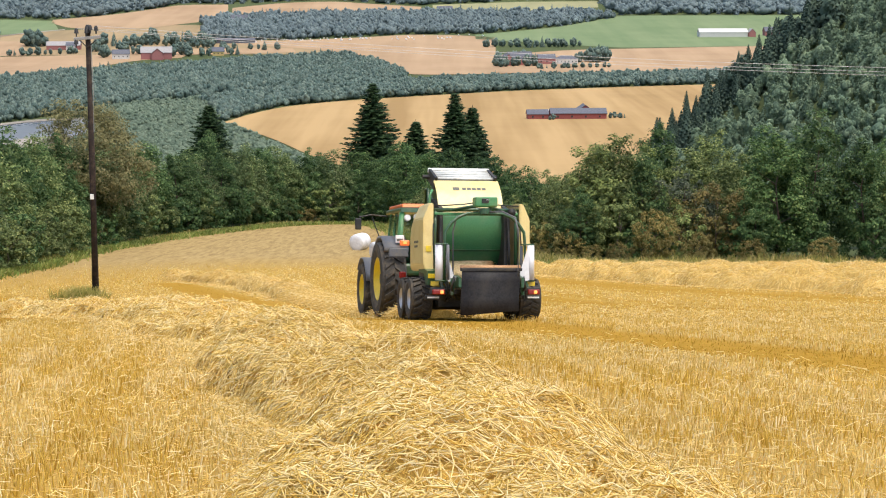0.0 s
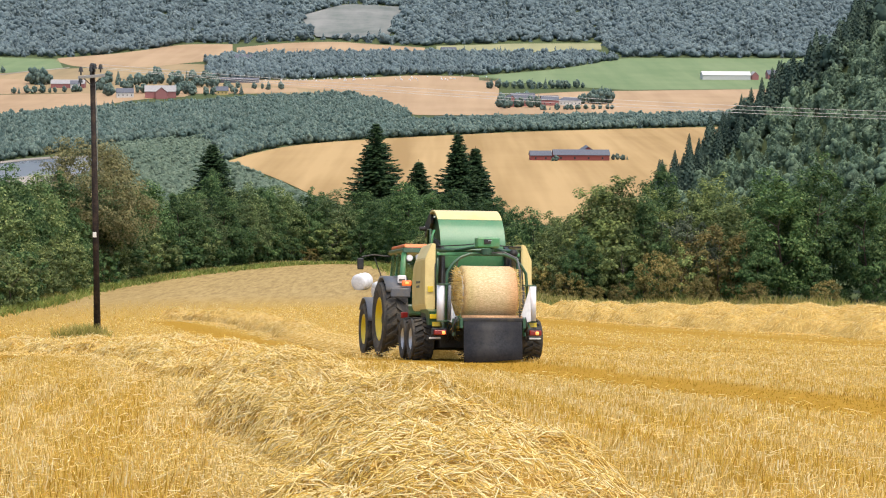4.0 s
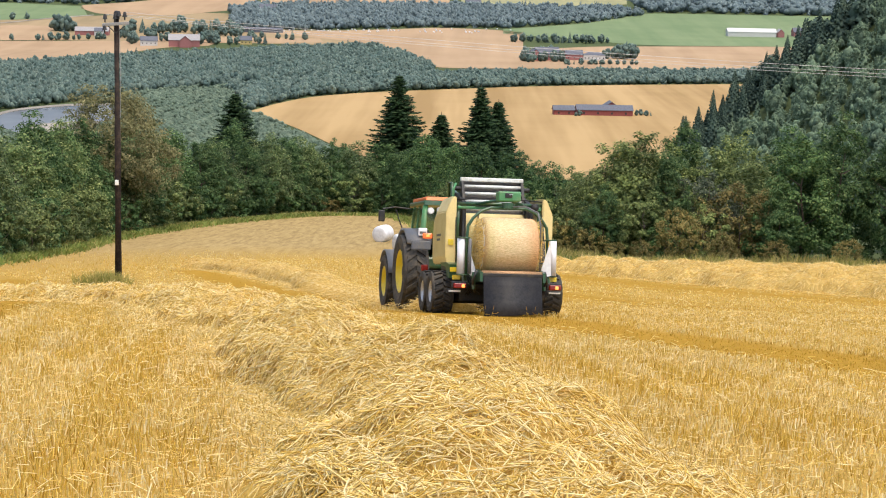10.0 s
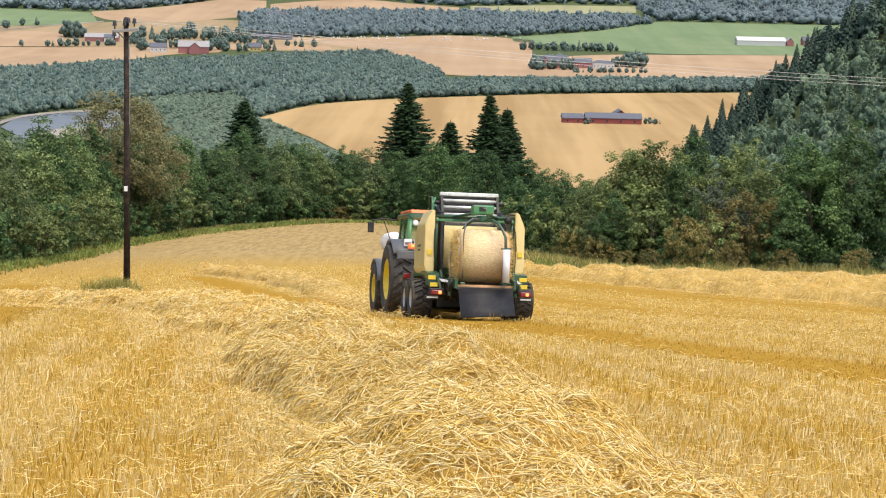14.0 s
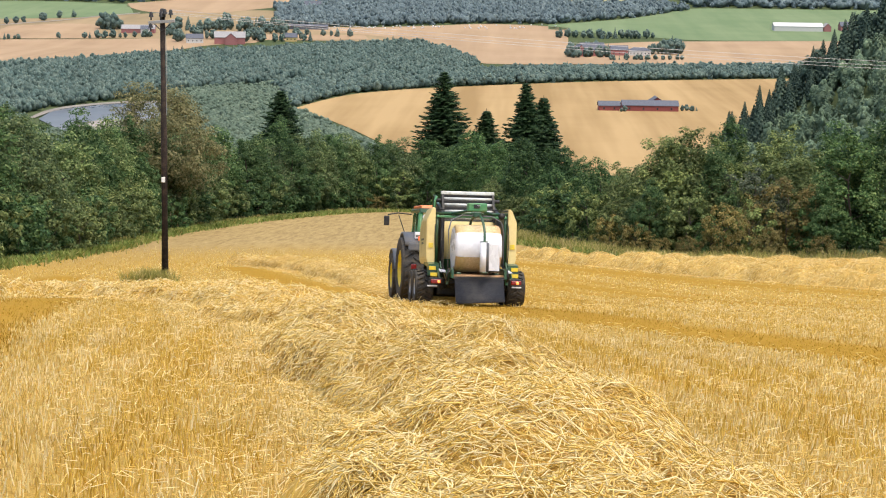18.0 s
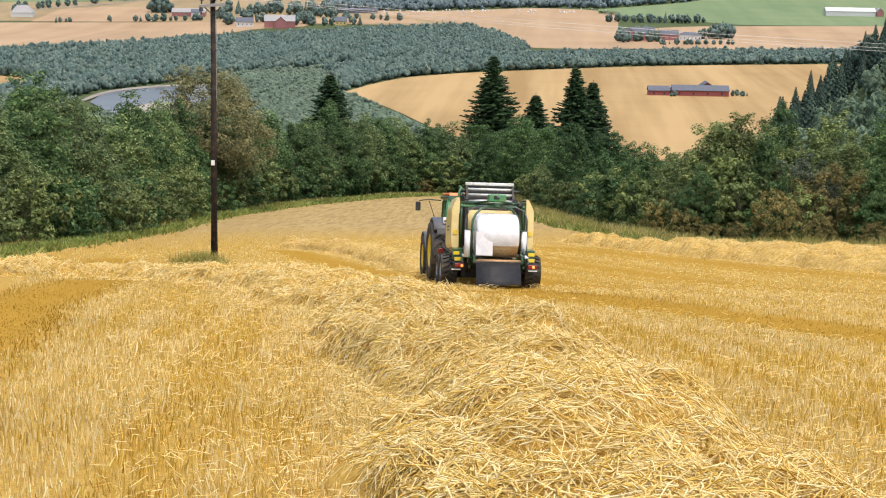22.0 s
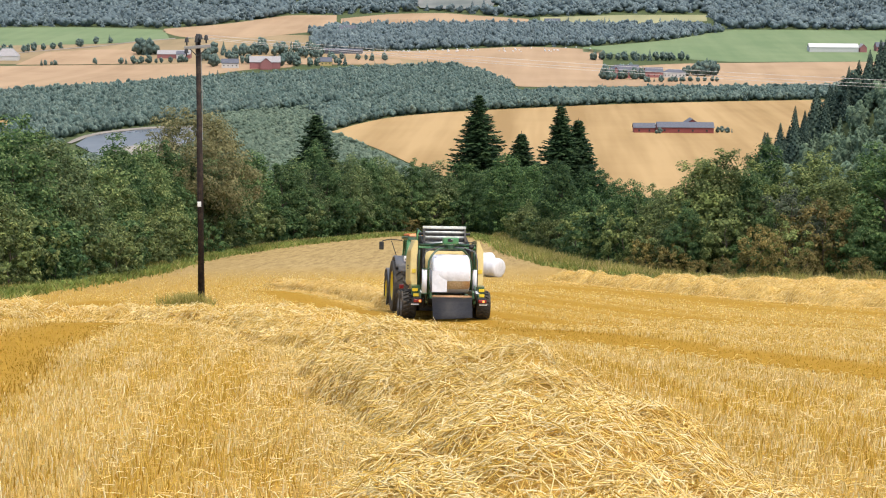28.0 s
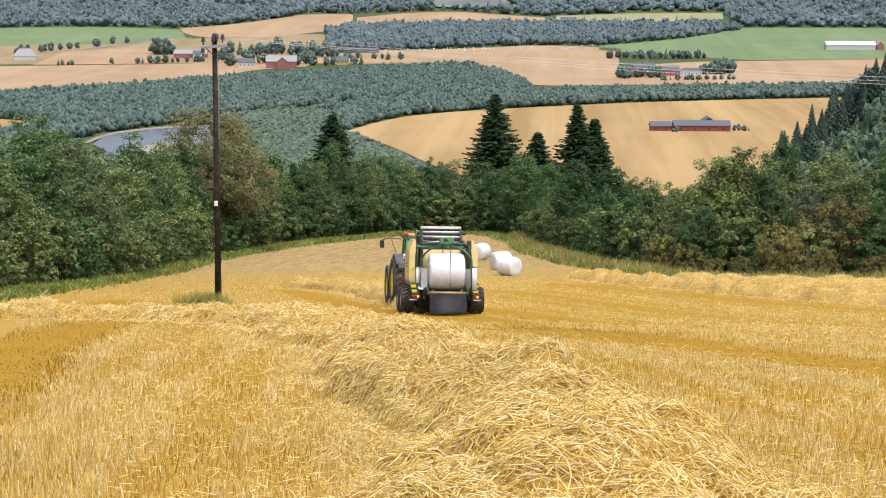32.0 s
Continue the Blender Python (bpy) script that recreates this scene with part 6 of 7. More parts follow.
class Wads:
    """The form of one windrow: a ridge, steep on its left side, heaped up of rounded wads of straw."""

    def __init__(self, seed, a, b, half, per, small, large, bulge):
        rng = np.random.default_rng(seed + 500)
        n = int((b - a) * 2.3 * half * per)
        self.s, self.d = rng.uniform(a, b, n), rng.uniform(-1.12, 1.12, n) * half
        self.r, self.az = rng.uniform(small, large, n), rng.uniform(0, math.tau, n)
        self.h = self.r * rng.uniform(0.25, 0.6, n) * bulge
        self.seed, self.half = seed, half

    def ridge(self, s, d, high):
        w = self.half * (1 + 0.14 * np.sin(s * 0.9 + self.seed) + 0.1 * np.sin(s * 2.3 + 2 * self.seed))
        c = 0.2 * np.sin(s * 0.55 + self.seed) + 0.1 * np.sin(s * 1.7 + 3 * self.seed)
        u = (d - c) / w
        q = np.clip(1 - u ** 2, 0, 1)
        lump = 0.16 * np.sin(s * 2.2 - 1.3 * d + 2 * self.seed) + 0.18 * np.sin(s * 1.3 + 1.7 * self.seed + d)
        return high * np.where(u < 0, q ** 0.42, q ** 1.3) * (1 + lump), np.clip(q * 4, 0, 1)

    def lift(self, s, d, high):
        """Height at s metres along the windrow and d metres off its middle, and the lie of the wad that is on top there."""
        z, on = self.ridge(s, d, high)
        top, lie = np.zeros(s.shape), np.full(s.shape, np.nan)
        cell = np.floor(s)
        for k in np.unique(cell):
            m = cell == k
            near = np.flatnonzero((self.s > k - 0.7) & (self.s < k + 1.7))
            if not len(near):
                continue
            ds, dd = s[m][:, None] - self.s[near], d[m][:, None] - self.d[near]
            h = self.h[near] * np.sqrt(np.clip(1 - (ds ** 2 + dd ** 2) / self.r[near] ** 2, 0, 1))
            top[m] = h.max(1)
            lie[m] = np.where(h.max(1) > 0, self.az[near][h.argmax(1)], np.nan)
        return z + top * on * np.clip(high / 0.3, 0, 1), lie


def frame_of(line, n):
    q = along(line, n)
    t = np.gradient(q, axis=0)
    l = np.hypot(t[:, 0], t[:, 1])
    s = np.concatenate([[0], np.cumsum(np.hypot(*np.diff(q, axis=0).T))])
    t /= l[:, None]
    return q, np.stack([t[:, 1], -t[:, 0]], 1), t, s


def swath(name, line, high, half, density, radius, length, seed, label, s_range=None, fade=0.0, bed=None, per=4.0, small=0.16, large=0.42, bulge=1.0):
    """A windrow: a body heaped up of wads with loose straws lying all over it. density(y): straws per square metre at the distance y."""
    rng = np.random.default_rng(seed)
    q, side, fwd, s = frame_of(line, 400)
    a, b = s_range or (0, s[-1])
    form = Wads(seed, a, b, half, per, small, large, bulge)

    def height(at):
        """Height of the windrow's middle: lower down the field, thin at both ends."""
        y = np.interp(at, s, q[:, 1])
        ends = np.clip((at - a) / 1.2, 0.0, 1) * np.clip((b - at) / 1.2, 0.0, 1)
        return high * (1 - fade * np.clip((y - 20) / 15, 0, 1)) * ends

    # body
    n, k = int((b - a) / 0.14) + 2, 41
    S, D = np.meshgrid(np.linspace(a, b, n), np.linspace(-half * 1.5, half * 1.5, k), indexing="ij")
    cx, cy = [np.interp(S, s, q[:, i]) for i in (0, 1)]
    nx, ny = [np.interp(S, s, side[:, i]) for i in (0, 1)]
    X, Y = cx + nx * D, cy + ny * D
    H = form.lift(S.ravel(), D.ravel(), height(S.ravel()))[0].reshape(S.shape) - 0.07
    H = H + 0.02 * rng.normal(size=H.shape) * (H > 0)
    i = np.arange(n * k).reshape(n, k)
    f = np.stack([i[:-1, :-1], i[:-1, 1:], i[1:, 1:], i[1:, :-1]], -1).reshape(-1, 4)
    ob = thing(name, label, "windrow")
    sheet("straw_bed", np.stack([X, Y, ground(X, Y) + H], -1).reshape(-1, 3), f, bed or SHADED_STRAW, ob)
    # straws
    P, Dr, L, R = [], [], [], []
    for s0 in np.arange(a, b, 1.0):
        y = float(np.interp(s0, s, q[:, 1]))
        m = int(density(y) * 2.5 * half * min(1.0, b - s0))
        ss, dd = s0 + rng.uniform(0, min(1.0, b - s0), m), half * 1.3 * rng.uniform(-1, 1, m) * rng.uniform(0.75, 1, m) ** 0.3 * np.where(rng.random(m) < 0.14, 1.35, 1)
        dd = np.where(rng.random(m) < 0.2, -half * rng.uniform(0.72, 1.15, m), dd)
        h, lie = form.lift(ss, dd, height(ss))
        e = 0.05
        gs = (form.lift(ss + e, dd, height(ss + e))[0] - h) / e
        gd = (form.lift(ss, dd + e, height(ss))[0] - h) / e
        x = np.interp(ss, s, q[:, 0]) + np.interp(ss, s, side[:, 0]) * dd
        yy = np.interp(ss, s, q[:, 1]) + np.interp(ss, s, side[:, 1]) * dd
        az = np.where(np.isnan(lie) | (rng.random(m) < 0.5), rng.uniform(0, math.tau, m), lie + rng.normal(0, 0.8, m))
        tilt = rng.normal(0, 0.3, m)
        l = length * rng.uniform(0.4, 1.5, m) * (radius(y) / 0.0028) ** 0.35
        slope = np.clip(gs, -1.2, 1.2) * np.cos(az) + np.clip(gd, -1.2, 1.2) * np.sin(az)
        tx, ty = np.interp(ss, s, fwd[:, 0]), np.interp(ss, s, fwd[:, 1])
        ux, uy = np.interp(ss, s, side[:, 0]), np.interp(ss, s, side[:, 1])
        d = np.stack([tx * np.cos(az) + ux * np.sin(az), ty * np.cos(az) + uy * np.sin(az), slope + tilt - 0.15 * np.cos(az) * ty], 1)
        d /= np.linalg.norm(d, axis=1)[:, None]
        z = ground(x, yy) + h + rng.uniform(-0.04, 0.03, m)
        P.append(np.stack([x, yy, z], 1) - d * (l / 2)[:, None]), Dr.append(d), L.append(l), R.append(np.full(m, radius(y)) * rng.uniform(0.7, 1.3, m))
    P, Dr, L, R = [np.concatenate(c) for c in (P, Dr, L, R)]
    near = P[:, 1] < 24
    for some, make in ((near, bent_stalks), (~near, stalks)):
        if some.any():
            tagged(sheet("loose_straw", *make(P[some], Dr[some], L[some], R[some]), STRAW, ob), kind="stuff")
    return ob


def bent_stalks(p, d, l, r):
    """Stalks with a kink in the middle, three-sided."""
    rng = np.random.default_rng(len(p))
    n = len(p)
    side = np.cross(d, rng.normal(size=(n, 3)))
    side /= np.linalg.norm(side, axis=1)[:, None]
    t = np.cross(d, side)
    r, l = np.asarray(r)[:, None], np.asarray(l)[:, None]
    mid = p + d * l * 0.5 + side * l * rng.uniform(0, 0.16, (n, 1))
    ends = p + d * l
    ring = [side, -0.5 * side + 0.87 * t, -0.5 * side - 0.87 * t]
    v = np.stack([c + r * w * o for c, w in ((p, 1.0), (mid, 1.0), (ends, 0.75)) for o in ring], 1)
    i = (np.arange(n) * 9)[:, None]
    f = np.concatenate([i + np.array([[a + k, b + k, b + k + 3, a + k + 3]]) for k in (0, 3) for a, b in ((0, 1), (1, 2), (2, 0))])
    return v.reshape(-1, 3), f


FAR_BED = surface("thick_straw", (0.36, 0.225, 0.05), (0.66, 0.47, 0.165), 9, 2.0, 0.85, 0, 0.3, (0.36, 0.225, 0.055), 0.03, gloss=0.04)
# darker than the loose straw, so that its gaps show painted shade
SHADED_STRAW = surface("straw_bed", (0.36, 0.21, 0.036), (0.62, 0.42, 0.115), 24, 2.0, 0.85, 0, 0.25, (0.46, 0.28, 0.06), 0.02, gloss=0.04)


def near_density(y):
    return 1600 * min(1.0, 13 / y) ** 1.35


def near_radius(y):
    return 0.0038 * max(1.0, y / 14) ** 0.75


swath("windrow", SWATH_NEAR, 0.42, 1.2, near_density, near_radius, 0.16, 1, "thick golden windrow of loose straw on the stubble", (5.0, 62), 0.3)
swath("windrow", SWATH_RIGHT, 0.55, 0.85, lambda y: 150, lambda y: 0.0065, 0.2, 2, "long windrow of loose straw across the slope", bed=FAR_BED, per=3.0, small=0.2, large=0.5, bulge=0.5)
swath("windrow", SWATH_CREST, 0.46, 0.85, lambda y: 130, lambda y: 0.0075, 0.22, 3, "windrow of straw along the brow of the field", bed=FAR_BED, per=3.0, small=0.2, large=0.5, bulge=0.5)
swath("windrow", SWATH_BACK, 0.36, 0.9, lambda y: 170, lambda y: 0.008, 0.22, 4, "low windrow of straw beside the hedge", bed=FAR_BED, per=3.0, small=0.2, large=0.5, bulge=0.5)
swath("windrow", [(-5.0, 66.2)] + SWATH_PATH[5:], 0.42, 1.0, lambda y: 300, lambda y: 0.0065, 0.22, 5, "windrow of straw ahead of the tractor", bed=FAR_BED, per=3.0, small=0.2, large=0.5, bulge=0.5)


def build_chunks():
    """The stretch of windrow that the baler takes up: pieces of 1.6 m that it lifts in, one after another."""
    q, side, fwd, s = frame_of([(-0.35, 43.1), (-1.33, 48.3), (-2.2, 53), (-3.05, 57), (-4.45, 63.5), (-5.0, 66.2)], 300)
    out = []
    first = None
    for s0 in np.arange(0.8, s[-1], 1.6):
        x, y = [float(np.interp(s0, s, q[:, i])) for i in (0, 1)]
        h = math.degrees(math.atan2(-float(np.interp(s0, s, fwd[:, 0])), float(np.interp(s0, s, fwd[:, 1]))))
        if first is None:
            rng = np.random.default_rng(60)
            first = thing("straw_heap", "piece of loose windrow about to be taken up", "straw heap", group="pieces of the windrow")
            S, D = np.meshgrid(np.linspace(-0.85, 0.85, 12), np.linspace(-0.85, 0.85, 15), indexing="ij")
            H = 0.36 * np.clip(1 - (D / 0.8) ** 2, 0, 1) ** 0.7 * (1 + 0.2 * np.sin(4 * S + 3 * D)) * np.clip((0.86 - np.abs(S)) / 0.2, 0, 1) - 0.04 + 0.02 * rng.normal(size=S.shape)
            i = np.arange(S.size).reshape(S.shape)
            f = np.stack([i[:-1, :-1], i[:-1, 1:], i[1:, 1:], i[1:, :-1]], -1).reshape(-1, 4)
            sheet("straw_bed", np.stack([D, S, H], -1).reshape(-1, 3), f, SHADED_STRAW, first, smooth=True)
            m = 800
            a, b = rng.uniform(-0.85, 0.85, m), rng.uniform(-0.85, 0.85, m)
            hh = 0.36 * np.clip(1 - (b / 0.8) ** 2, 0, 1) ** 0.7 + rng.uniform(-0.03, 0.05, m)
            az = rng.uniform(0, math.tau, m)
            d = np.stack([np.cos(az), np.sin(az), rng.normal(0, 0.3, m)], 1)
            d /= np.linalg.norm(d, axis=1)[:, None]
            l = rng.uniform(0.15, 0.4, m)
            tagged(sheet("loose_straw", *stalks(np.stack([b, a, hh], 1) - d * (l / 2)[:, None], d, l, 0.006), STRAW, first), kind="stuff")
            ob = first
        else:
            ob = copy_thing(first, Matrix())
        out.append((ob, x, y, h, float(s0)))
    return out


chunks = build_chunks()


def build_stubble():
    rng = np.random.default_rng(90)
    lean = np.array([-0.13, 1.0]) / math.hypot(0.13, 1)
    P, Hh, R, Ln, Pl = [], [], [], [], []
    for y0, y1, row, step, r in [(4, 10, 0.11, 0.026, 0.0048), (10, 17, 0.11, 0.03, 0.0052), (17, 26, 0.125, 0.036, 0.0058), (26, 40, 0.16, 0.06, 0.0054), (40, 62, 0.22, 0.12, 0.0078), (62, 116, 0.35, 0.3, 0.0115)]:
        half = 0.27 * y1 + 1.5
        a = np.arange(-half - 4, half + 4, row)
        n = int((y1 - y0) / step)
        A, Y = np.meshgrid(a, np.linspace(y0, y1, n, endpoint=False))
        Y = Y + rng.uniform(0, step, Y.shape)
        X = A + (Y - y0) * lean[0] + rng.normal(0, row * 0.4, A.shape)
        X, Y = X.ravel(), Y.ravel()
        grey = inside(X, Y, GREY_PART)
        k = (np.abs(X + 0.02 * Y) < 0.25 * Y + 1.5) & inside(X, Y, FIELD) & (rng.random(X.size) < (0.8 + 0.2 * wavy(X, Y, 1.3) + 0.25 * wavy(X, Y, 0.31)) * np.where(grey, np.clip(0.75 - gap(X, Y, RIM, 40) / 22, 0.08, 1), 1))
        X, Y = X[k], Y[k]
        off = gap(X, Y, SWATH_NEAR, 90)
        k = off > 1.02 + 0.18 * wavy(X, Y, 0.7) + 0.12 * wavy(X, Y, 0.25)
        X, Y, off = X[k], Y[k], off[k]
        lane = lane_amount(X, Y)
        k = rng.random(X.size) > lane * 0.45
        X, Y, lane, off = X[k], Y[k], lane[k], off[k]
        P.append(np.stack([X, Y, ground(X, Y) - 0.01], 1))
        Hh.append((0.08 + 0.024 * wavy(X, Y, 2.1)) * rng.uniform(0.45, 1.4, X.size) * (1 - 0.7 * lane))
        R.append(np.full(X.size, r) * rng.uniform(0.75, 1.3, X.size))
        u = X - lean[0] * Y
        band = np.sin(7.3 * u + 1.2 * wavy(X, Y, 3.0)) + 0.8 * np.sin(3.1 * u + 1.0) + 1.1 * wavy(X, Y, 1.6) + 0.9 * wavy(X, Y, 0.4) + 1.6 * ((lane > 0.02) & (lane < 0.4)) + rng.normal(0, 0.5, X.size)
        # bleached either side of a wheel track beside the windrow
        band += 1.7 * np.exp(-((off - 1.4) / 0.6) ** 2) + 1.2 * np.exp(-((off - 4.1) / 0.7) ** 2) - 1.0 * np.exp(-((off - 2.7) / 0.45) ** 2)
        Pl.append(band > -0.1)
        Ln.append(lane + 0.12 * wavy(X, Y, 1.1) + rng.normal(0, 0.14, X.size) > 0.4)
    P, Hh, R, Ln, Pl = [np.concatenate(a) for a in (P, Hh, R, Ln, Pl)]
    Pl &= ~Ln
    plain = ~Ln & ~Pl
    d = np.stack([rng.normal(0.02, 0.2, len(P)), rng.normal(-0.02, 0.2, len(P)), np.ones(len(P))], 1)
    d /= np.linalg.norm(d, axis=1)[:, None]
    tagged(sheet("stubble", *stalks(P[plain], d[plain], Hh[plain], R[plain]), STUBBLE), "golden cut stubble in drilled rows", "stubble", kind="stuff")
    tagged(sheet("pale_stubble", *stalks(P[Pl], d[Pl], Hh[Pl], R[Pl]), PALE_STUBBLE), "bleached straw-coloured stubble in drilled rows", "stubble", kind="stuff")
    tagged(sheet("swept_stubble", *stalks(P[Ln], d[Ln], Hh[Ln], R[Ln]), SWEPT), "darker trodden stubble in the cleared lanes", "stubble", kind="stuff")
    # chaff and short straws lying between the rows
    P, L, R = [], [], []
    for y0, y1, dens, r in [(4, 17, 60, 0.003), (17, 30, 30, 0.0036), (30, 60, 20, 0.005), (60, 112, 6, 0.009)]:
        n = int(dens * 0.5 * (y1 * y1 - y0 * y0) * 0.52)
        Y = np.sqrt(rng.uniform(y0 * y0, y1 * y1, n))
        X = rng.uniform(-0.26, 0.26, n) * Y
        k = inside(X, Y, FIELD) & ~inside(X, Y, GREY_PART) & (rng.random(n) > 1.05 * lane_amount(X, Y))
        X, Y = X[k], Y[k]
        P.append(np.stack([X, Y, ground(X, Y) + rng.uniform(0.01, 0.13, len(X))], 1))
        L.append(rng.uniform(0.04, 0.15, len(X)))
        R.append(np.full(len(X), r))
    P, L, R = np.concatenate(P), np.concatenate(L), np.concatenate(R)
    az = rng.uniform(0, math.tau, len(P))
    d = np.stack([np.cos(az), np.sin(az), rng.normal(0, 0.3, len(P))], 1)
    d /= np.linalg.norm(d, axis=1)[:, None]
    v, f = stalks(P, d, L, R)
    tagged(sheet("straw_litter", v, f, STRAW), "short pale straws scattered over the stubble", "straw", kind="stuff")


build_stubble()


def blades(P, h, w, rng, lean=0.35):
    """Grass blades: a tapering strip of two faces each."""
    n = len(P)
    az = rng.uniform(0, math.tau, n)
    s = np.stack([np.cos(az), np.sin(az), np.zeros(n)], 1) * np.asarray(w)[:, None]
    d = np.stack([rng.normal(0, lean, n), rng.normal(0, lean, n), np.ones(n)], 1)
    d /= np.linalg.norm(d, axis=1)[:, None]
    h = np.asarray(h)[:, None]
    mid = P + d * h * 0.55
    tip = P + d * h + np.stack([d[:, 0], d[:, 1], np.zeros(n)], 1) * h * 0.35
    v = np.stack([P - s, P + s, mid + s * 0.8, mid - s * 0.8, tip], 1).reshape(-1, 3)
    i = (np.arange(n) * 5)[:, None]
    f = np.concatenate([i + np.array([[0, 1, 2]]), i + np.array([[0, 2, 3]]), i + np.array([[3, 2, 4]])])
    return v, f


TUFT = leafy("uncut_grass", [(0.0, (0.26, 0.28, 0.065)), (0.5, (0.44, 0.41, 0.11)), (1.0, (0.68, 0.54, 0.22))], 0.4, 0.7, 0.08)


def build_verge():
    rng = np.random.default_rng(41)
    q, side, fwd, s = frame_of(EDGE, 500)
    n = 42000
    t = rng.uniform(0, s[-1], n)
    off = rng.normal(0, 1, n) * 0.8 - 0.8
    x = np.interp(t, s, q[:, 0]) + np.interp(t, s, side[:, 0]) * off
    y = np.interp(t, s, q[:, 1]) + np.interp(t, s, side[:, 1]) * off
    k = (y > 60) & (np.abs(x) < 0.36 * y)
    x, y = x[k], y[k]
    P = np.stack([x, y, ground(x, y) - 0.02], 1)
    h = rng.uniform(0.3, 0.85, len(x)) * (1 + 0.4 * wavy(x, y, 4)) * np.where(x < -5, 0.5, 1.0)
    tagged(sheet("verge_grass", *blades(P, h, np.full(len(x), 0.028), rng), GRASS), "tall pale grass along the field's edge", "grass", kind="stuff")
    n = 36000
    t = rng.uniform(0, s[-1], n)
    off = rng.normal(0, 1, n) * 0.42 + 0.1
    x = np.interp(t, s, q[:, 0]) + np.interp(t, s, side[:, 0]) * off
    y = np.interp(t, s, q[:, 1]) + np.interp(t, s, side[:, 1]) * off
    k = (y > 60) & (np.abs(x) < 0.36 * y) & (x < 8)
    P = np.stack([x, y, ground(x, y) - 0.02], 1)[k]
    tagged(sheet("verge_herbs", *blades(P, rng.uniform(0.18, 0.5, len(P)), np.full(len(P), 0.07), rng, 0.7), DOCK), "low bright green herbs along the field's edge", "herbs", kind="stuff")
    n = 1100
    x, y = -13.65 + rng.normal(0, 0.42, n), 67.4 + rng.normal(0, 0.35, n)
    P = np.stack([x, y, ground(x, y) - 0.02], 1)
    tagged(sheet("grass_tuft", *blades(P, rng.uniform(0.25, 0.65, n), np.full(n, 0.014), rng, 0.4), TUFT), "tuft of uncut grass round the pole's foot", "grass", kind="stuff")


build_verge()


def build_chaff():
    """Handfuls of chaff that drop off the table as the bale lands on it."""
    rng = np.random.default_rng(71)
    first, out = None, []
    for k in range(6):
        if first is None:
            m = 9
            p = rng.normal(0, 0.1, (m, 3))
            d = rng.normal(size=(m, 3))
            d /= np.linalg.norm(d, axis=1)[:, None]
            first = tagged(sheet("chaff", *stalks(p, d, rng.uniform(0.03, 0.1, m), 0.005), SWEPT), "small handful of falling brown chaff", "chaff", "chaff falling off the table", "stuff")
            ob = first
        else:
            ob = copy_thing(first, Matrix())
        out.append((ob, rng.uniform(-0.75, 0.35), rng.uniform(-2.45, -2.1), 3.7 + 0.12 * k + rng.uniform(0, 0.1), rng.uniform(0, 360)))
    return out


chaff = build_chaff()


# ---- what moves ----
# the baler's axle: seconds, x, y, heading to the left in degrees
DRIVE = [(0, 0.57, 40.42, 11.3), (10.8, 0.56, 40.42, 11.2), (11.5, 0.52, 40.64, 11.1), (12, 0.43, 40.94, 11.1), (12.5, 0.27, 41.54, 11), (13, 0.13, 42.24, 11), (13.5,
         -0.01, 42.89, 10.9), (15.5, -0.61, 45.13, 10.5), (17, -1, 47.07, 10), (18, -1.21, 48.32, 9.6), (20, -1.67, 50.62, 9.6), (22, -2.12, 53.02, 9.5), (24, -2.57,
         55.21, 9.7), (26, -2.97, 57.01, 9.8), (28.5, -3.57, 60.21, 10.1), (30, -3.89, 61.81, 10.3), (32, -4.39, 63.51, 10.5)]


def drive_at(t):
    c = list(zip(*DRIVE))
    return [float(np.interp(t, c[0], c[i])) for i in (1, 2, 3)]


def on_ground(x, y, heading, length, half):
    """The pose of a vehicle at x, y, tilted to lie on the slope."""
    m = pose(0, 0, 0, 0, 0, heading)
    f, r = m @ Vector((0, 1, 0)), m @ Vector((1, 0, 0))
    g = lambda p: float(ground(p.x, p.y))
    c = Vector((x, y, 0))
    a, b = c + f * length, c - f * length
    fz = (g(a) - g(b)) / (2 * length)
    rz = (g(c + r * half) - g(c - r * half)) / (2 * half)
    f, r = Vector((f.x, f.y, fz)).normalized(), Vector((r.x, r.y, rz)).normalized()
    u = r.cross(f).normalized()
    r = f.cross(u)
    out = Matrix((r, f, u)).transposed().to_4x4()
    out.translation = (x, y, (g(a) + g(b)) / 2)
    return out


def baler_pose(t):
    return on_ground(*drive_at(t), 0.8, 1.2)


def tractor_pose(t):
    x, y, h = drive_at(t)
    hr, tr = radians(h), radians(h + 1.0)
    hx, hy = x - math.sin(hr) * 4.0, y + math.cos(hr) * 4.0
    m = on_ground(hx - math.sin(tr) * 1.05, hy + math.cos(tr) * 1.05, h + 1.0, 1.4, 0.95)
    return m


TICKS = [round(0.25 * k, 2) for k in range(0, 129)]
GATE = [(0, 48), (0.4, 54), (0.8, 66), (1.2, 79), (1.6, 86), (2.0, 89), (5.0, 89), (5.5, 82), (6.0, 75), (6.5, 64), (7.0, 53), (7.5, 41), (8.0, 27), (8.5, 10), (9.0, 0), (32, 0)]
ARMS = [(0, -9), (11.5, -9), (12.5, -5), (13, 3), (13.2, 12), (13.5, 30), (14.5, 98), (15.5, 165), (15.8, 190), (16.1, 212), (16.4, 255), (16.7, 300), (17, 338), (17.3, 360), (17.6, 385), (17.9, 430), (18.2, 475), (18.6, 520),
        (18.8, 565), (32, 2545)]
LIFT = [(0, 0), (48, 0.23), (75, 0.36), (89, 0.4)]
EDGE_AT = [(0, 1.1), (2.4, 1.05), (4.2, 0.88), (11.2, 0.86), (12.4, 0.72), (32, 0.72)]
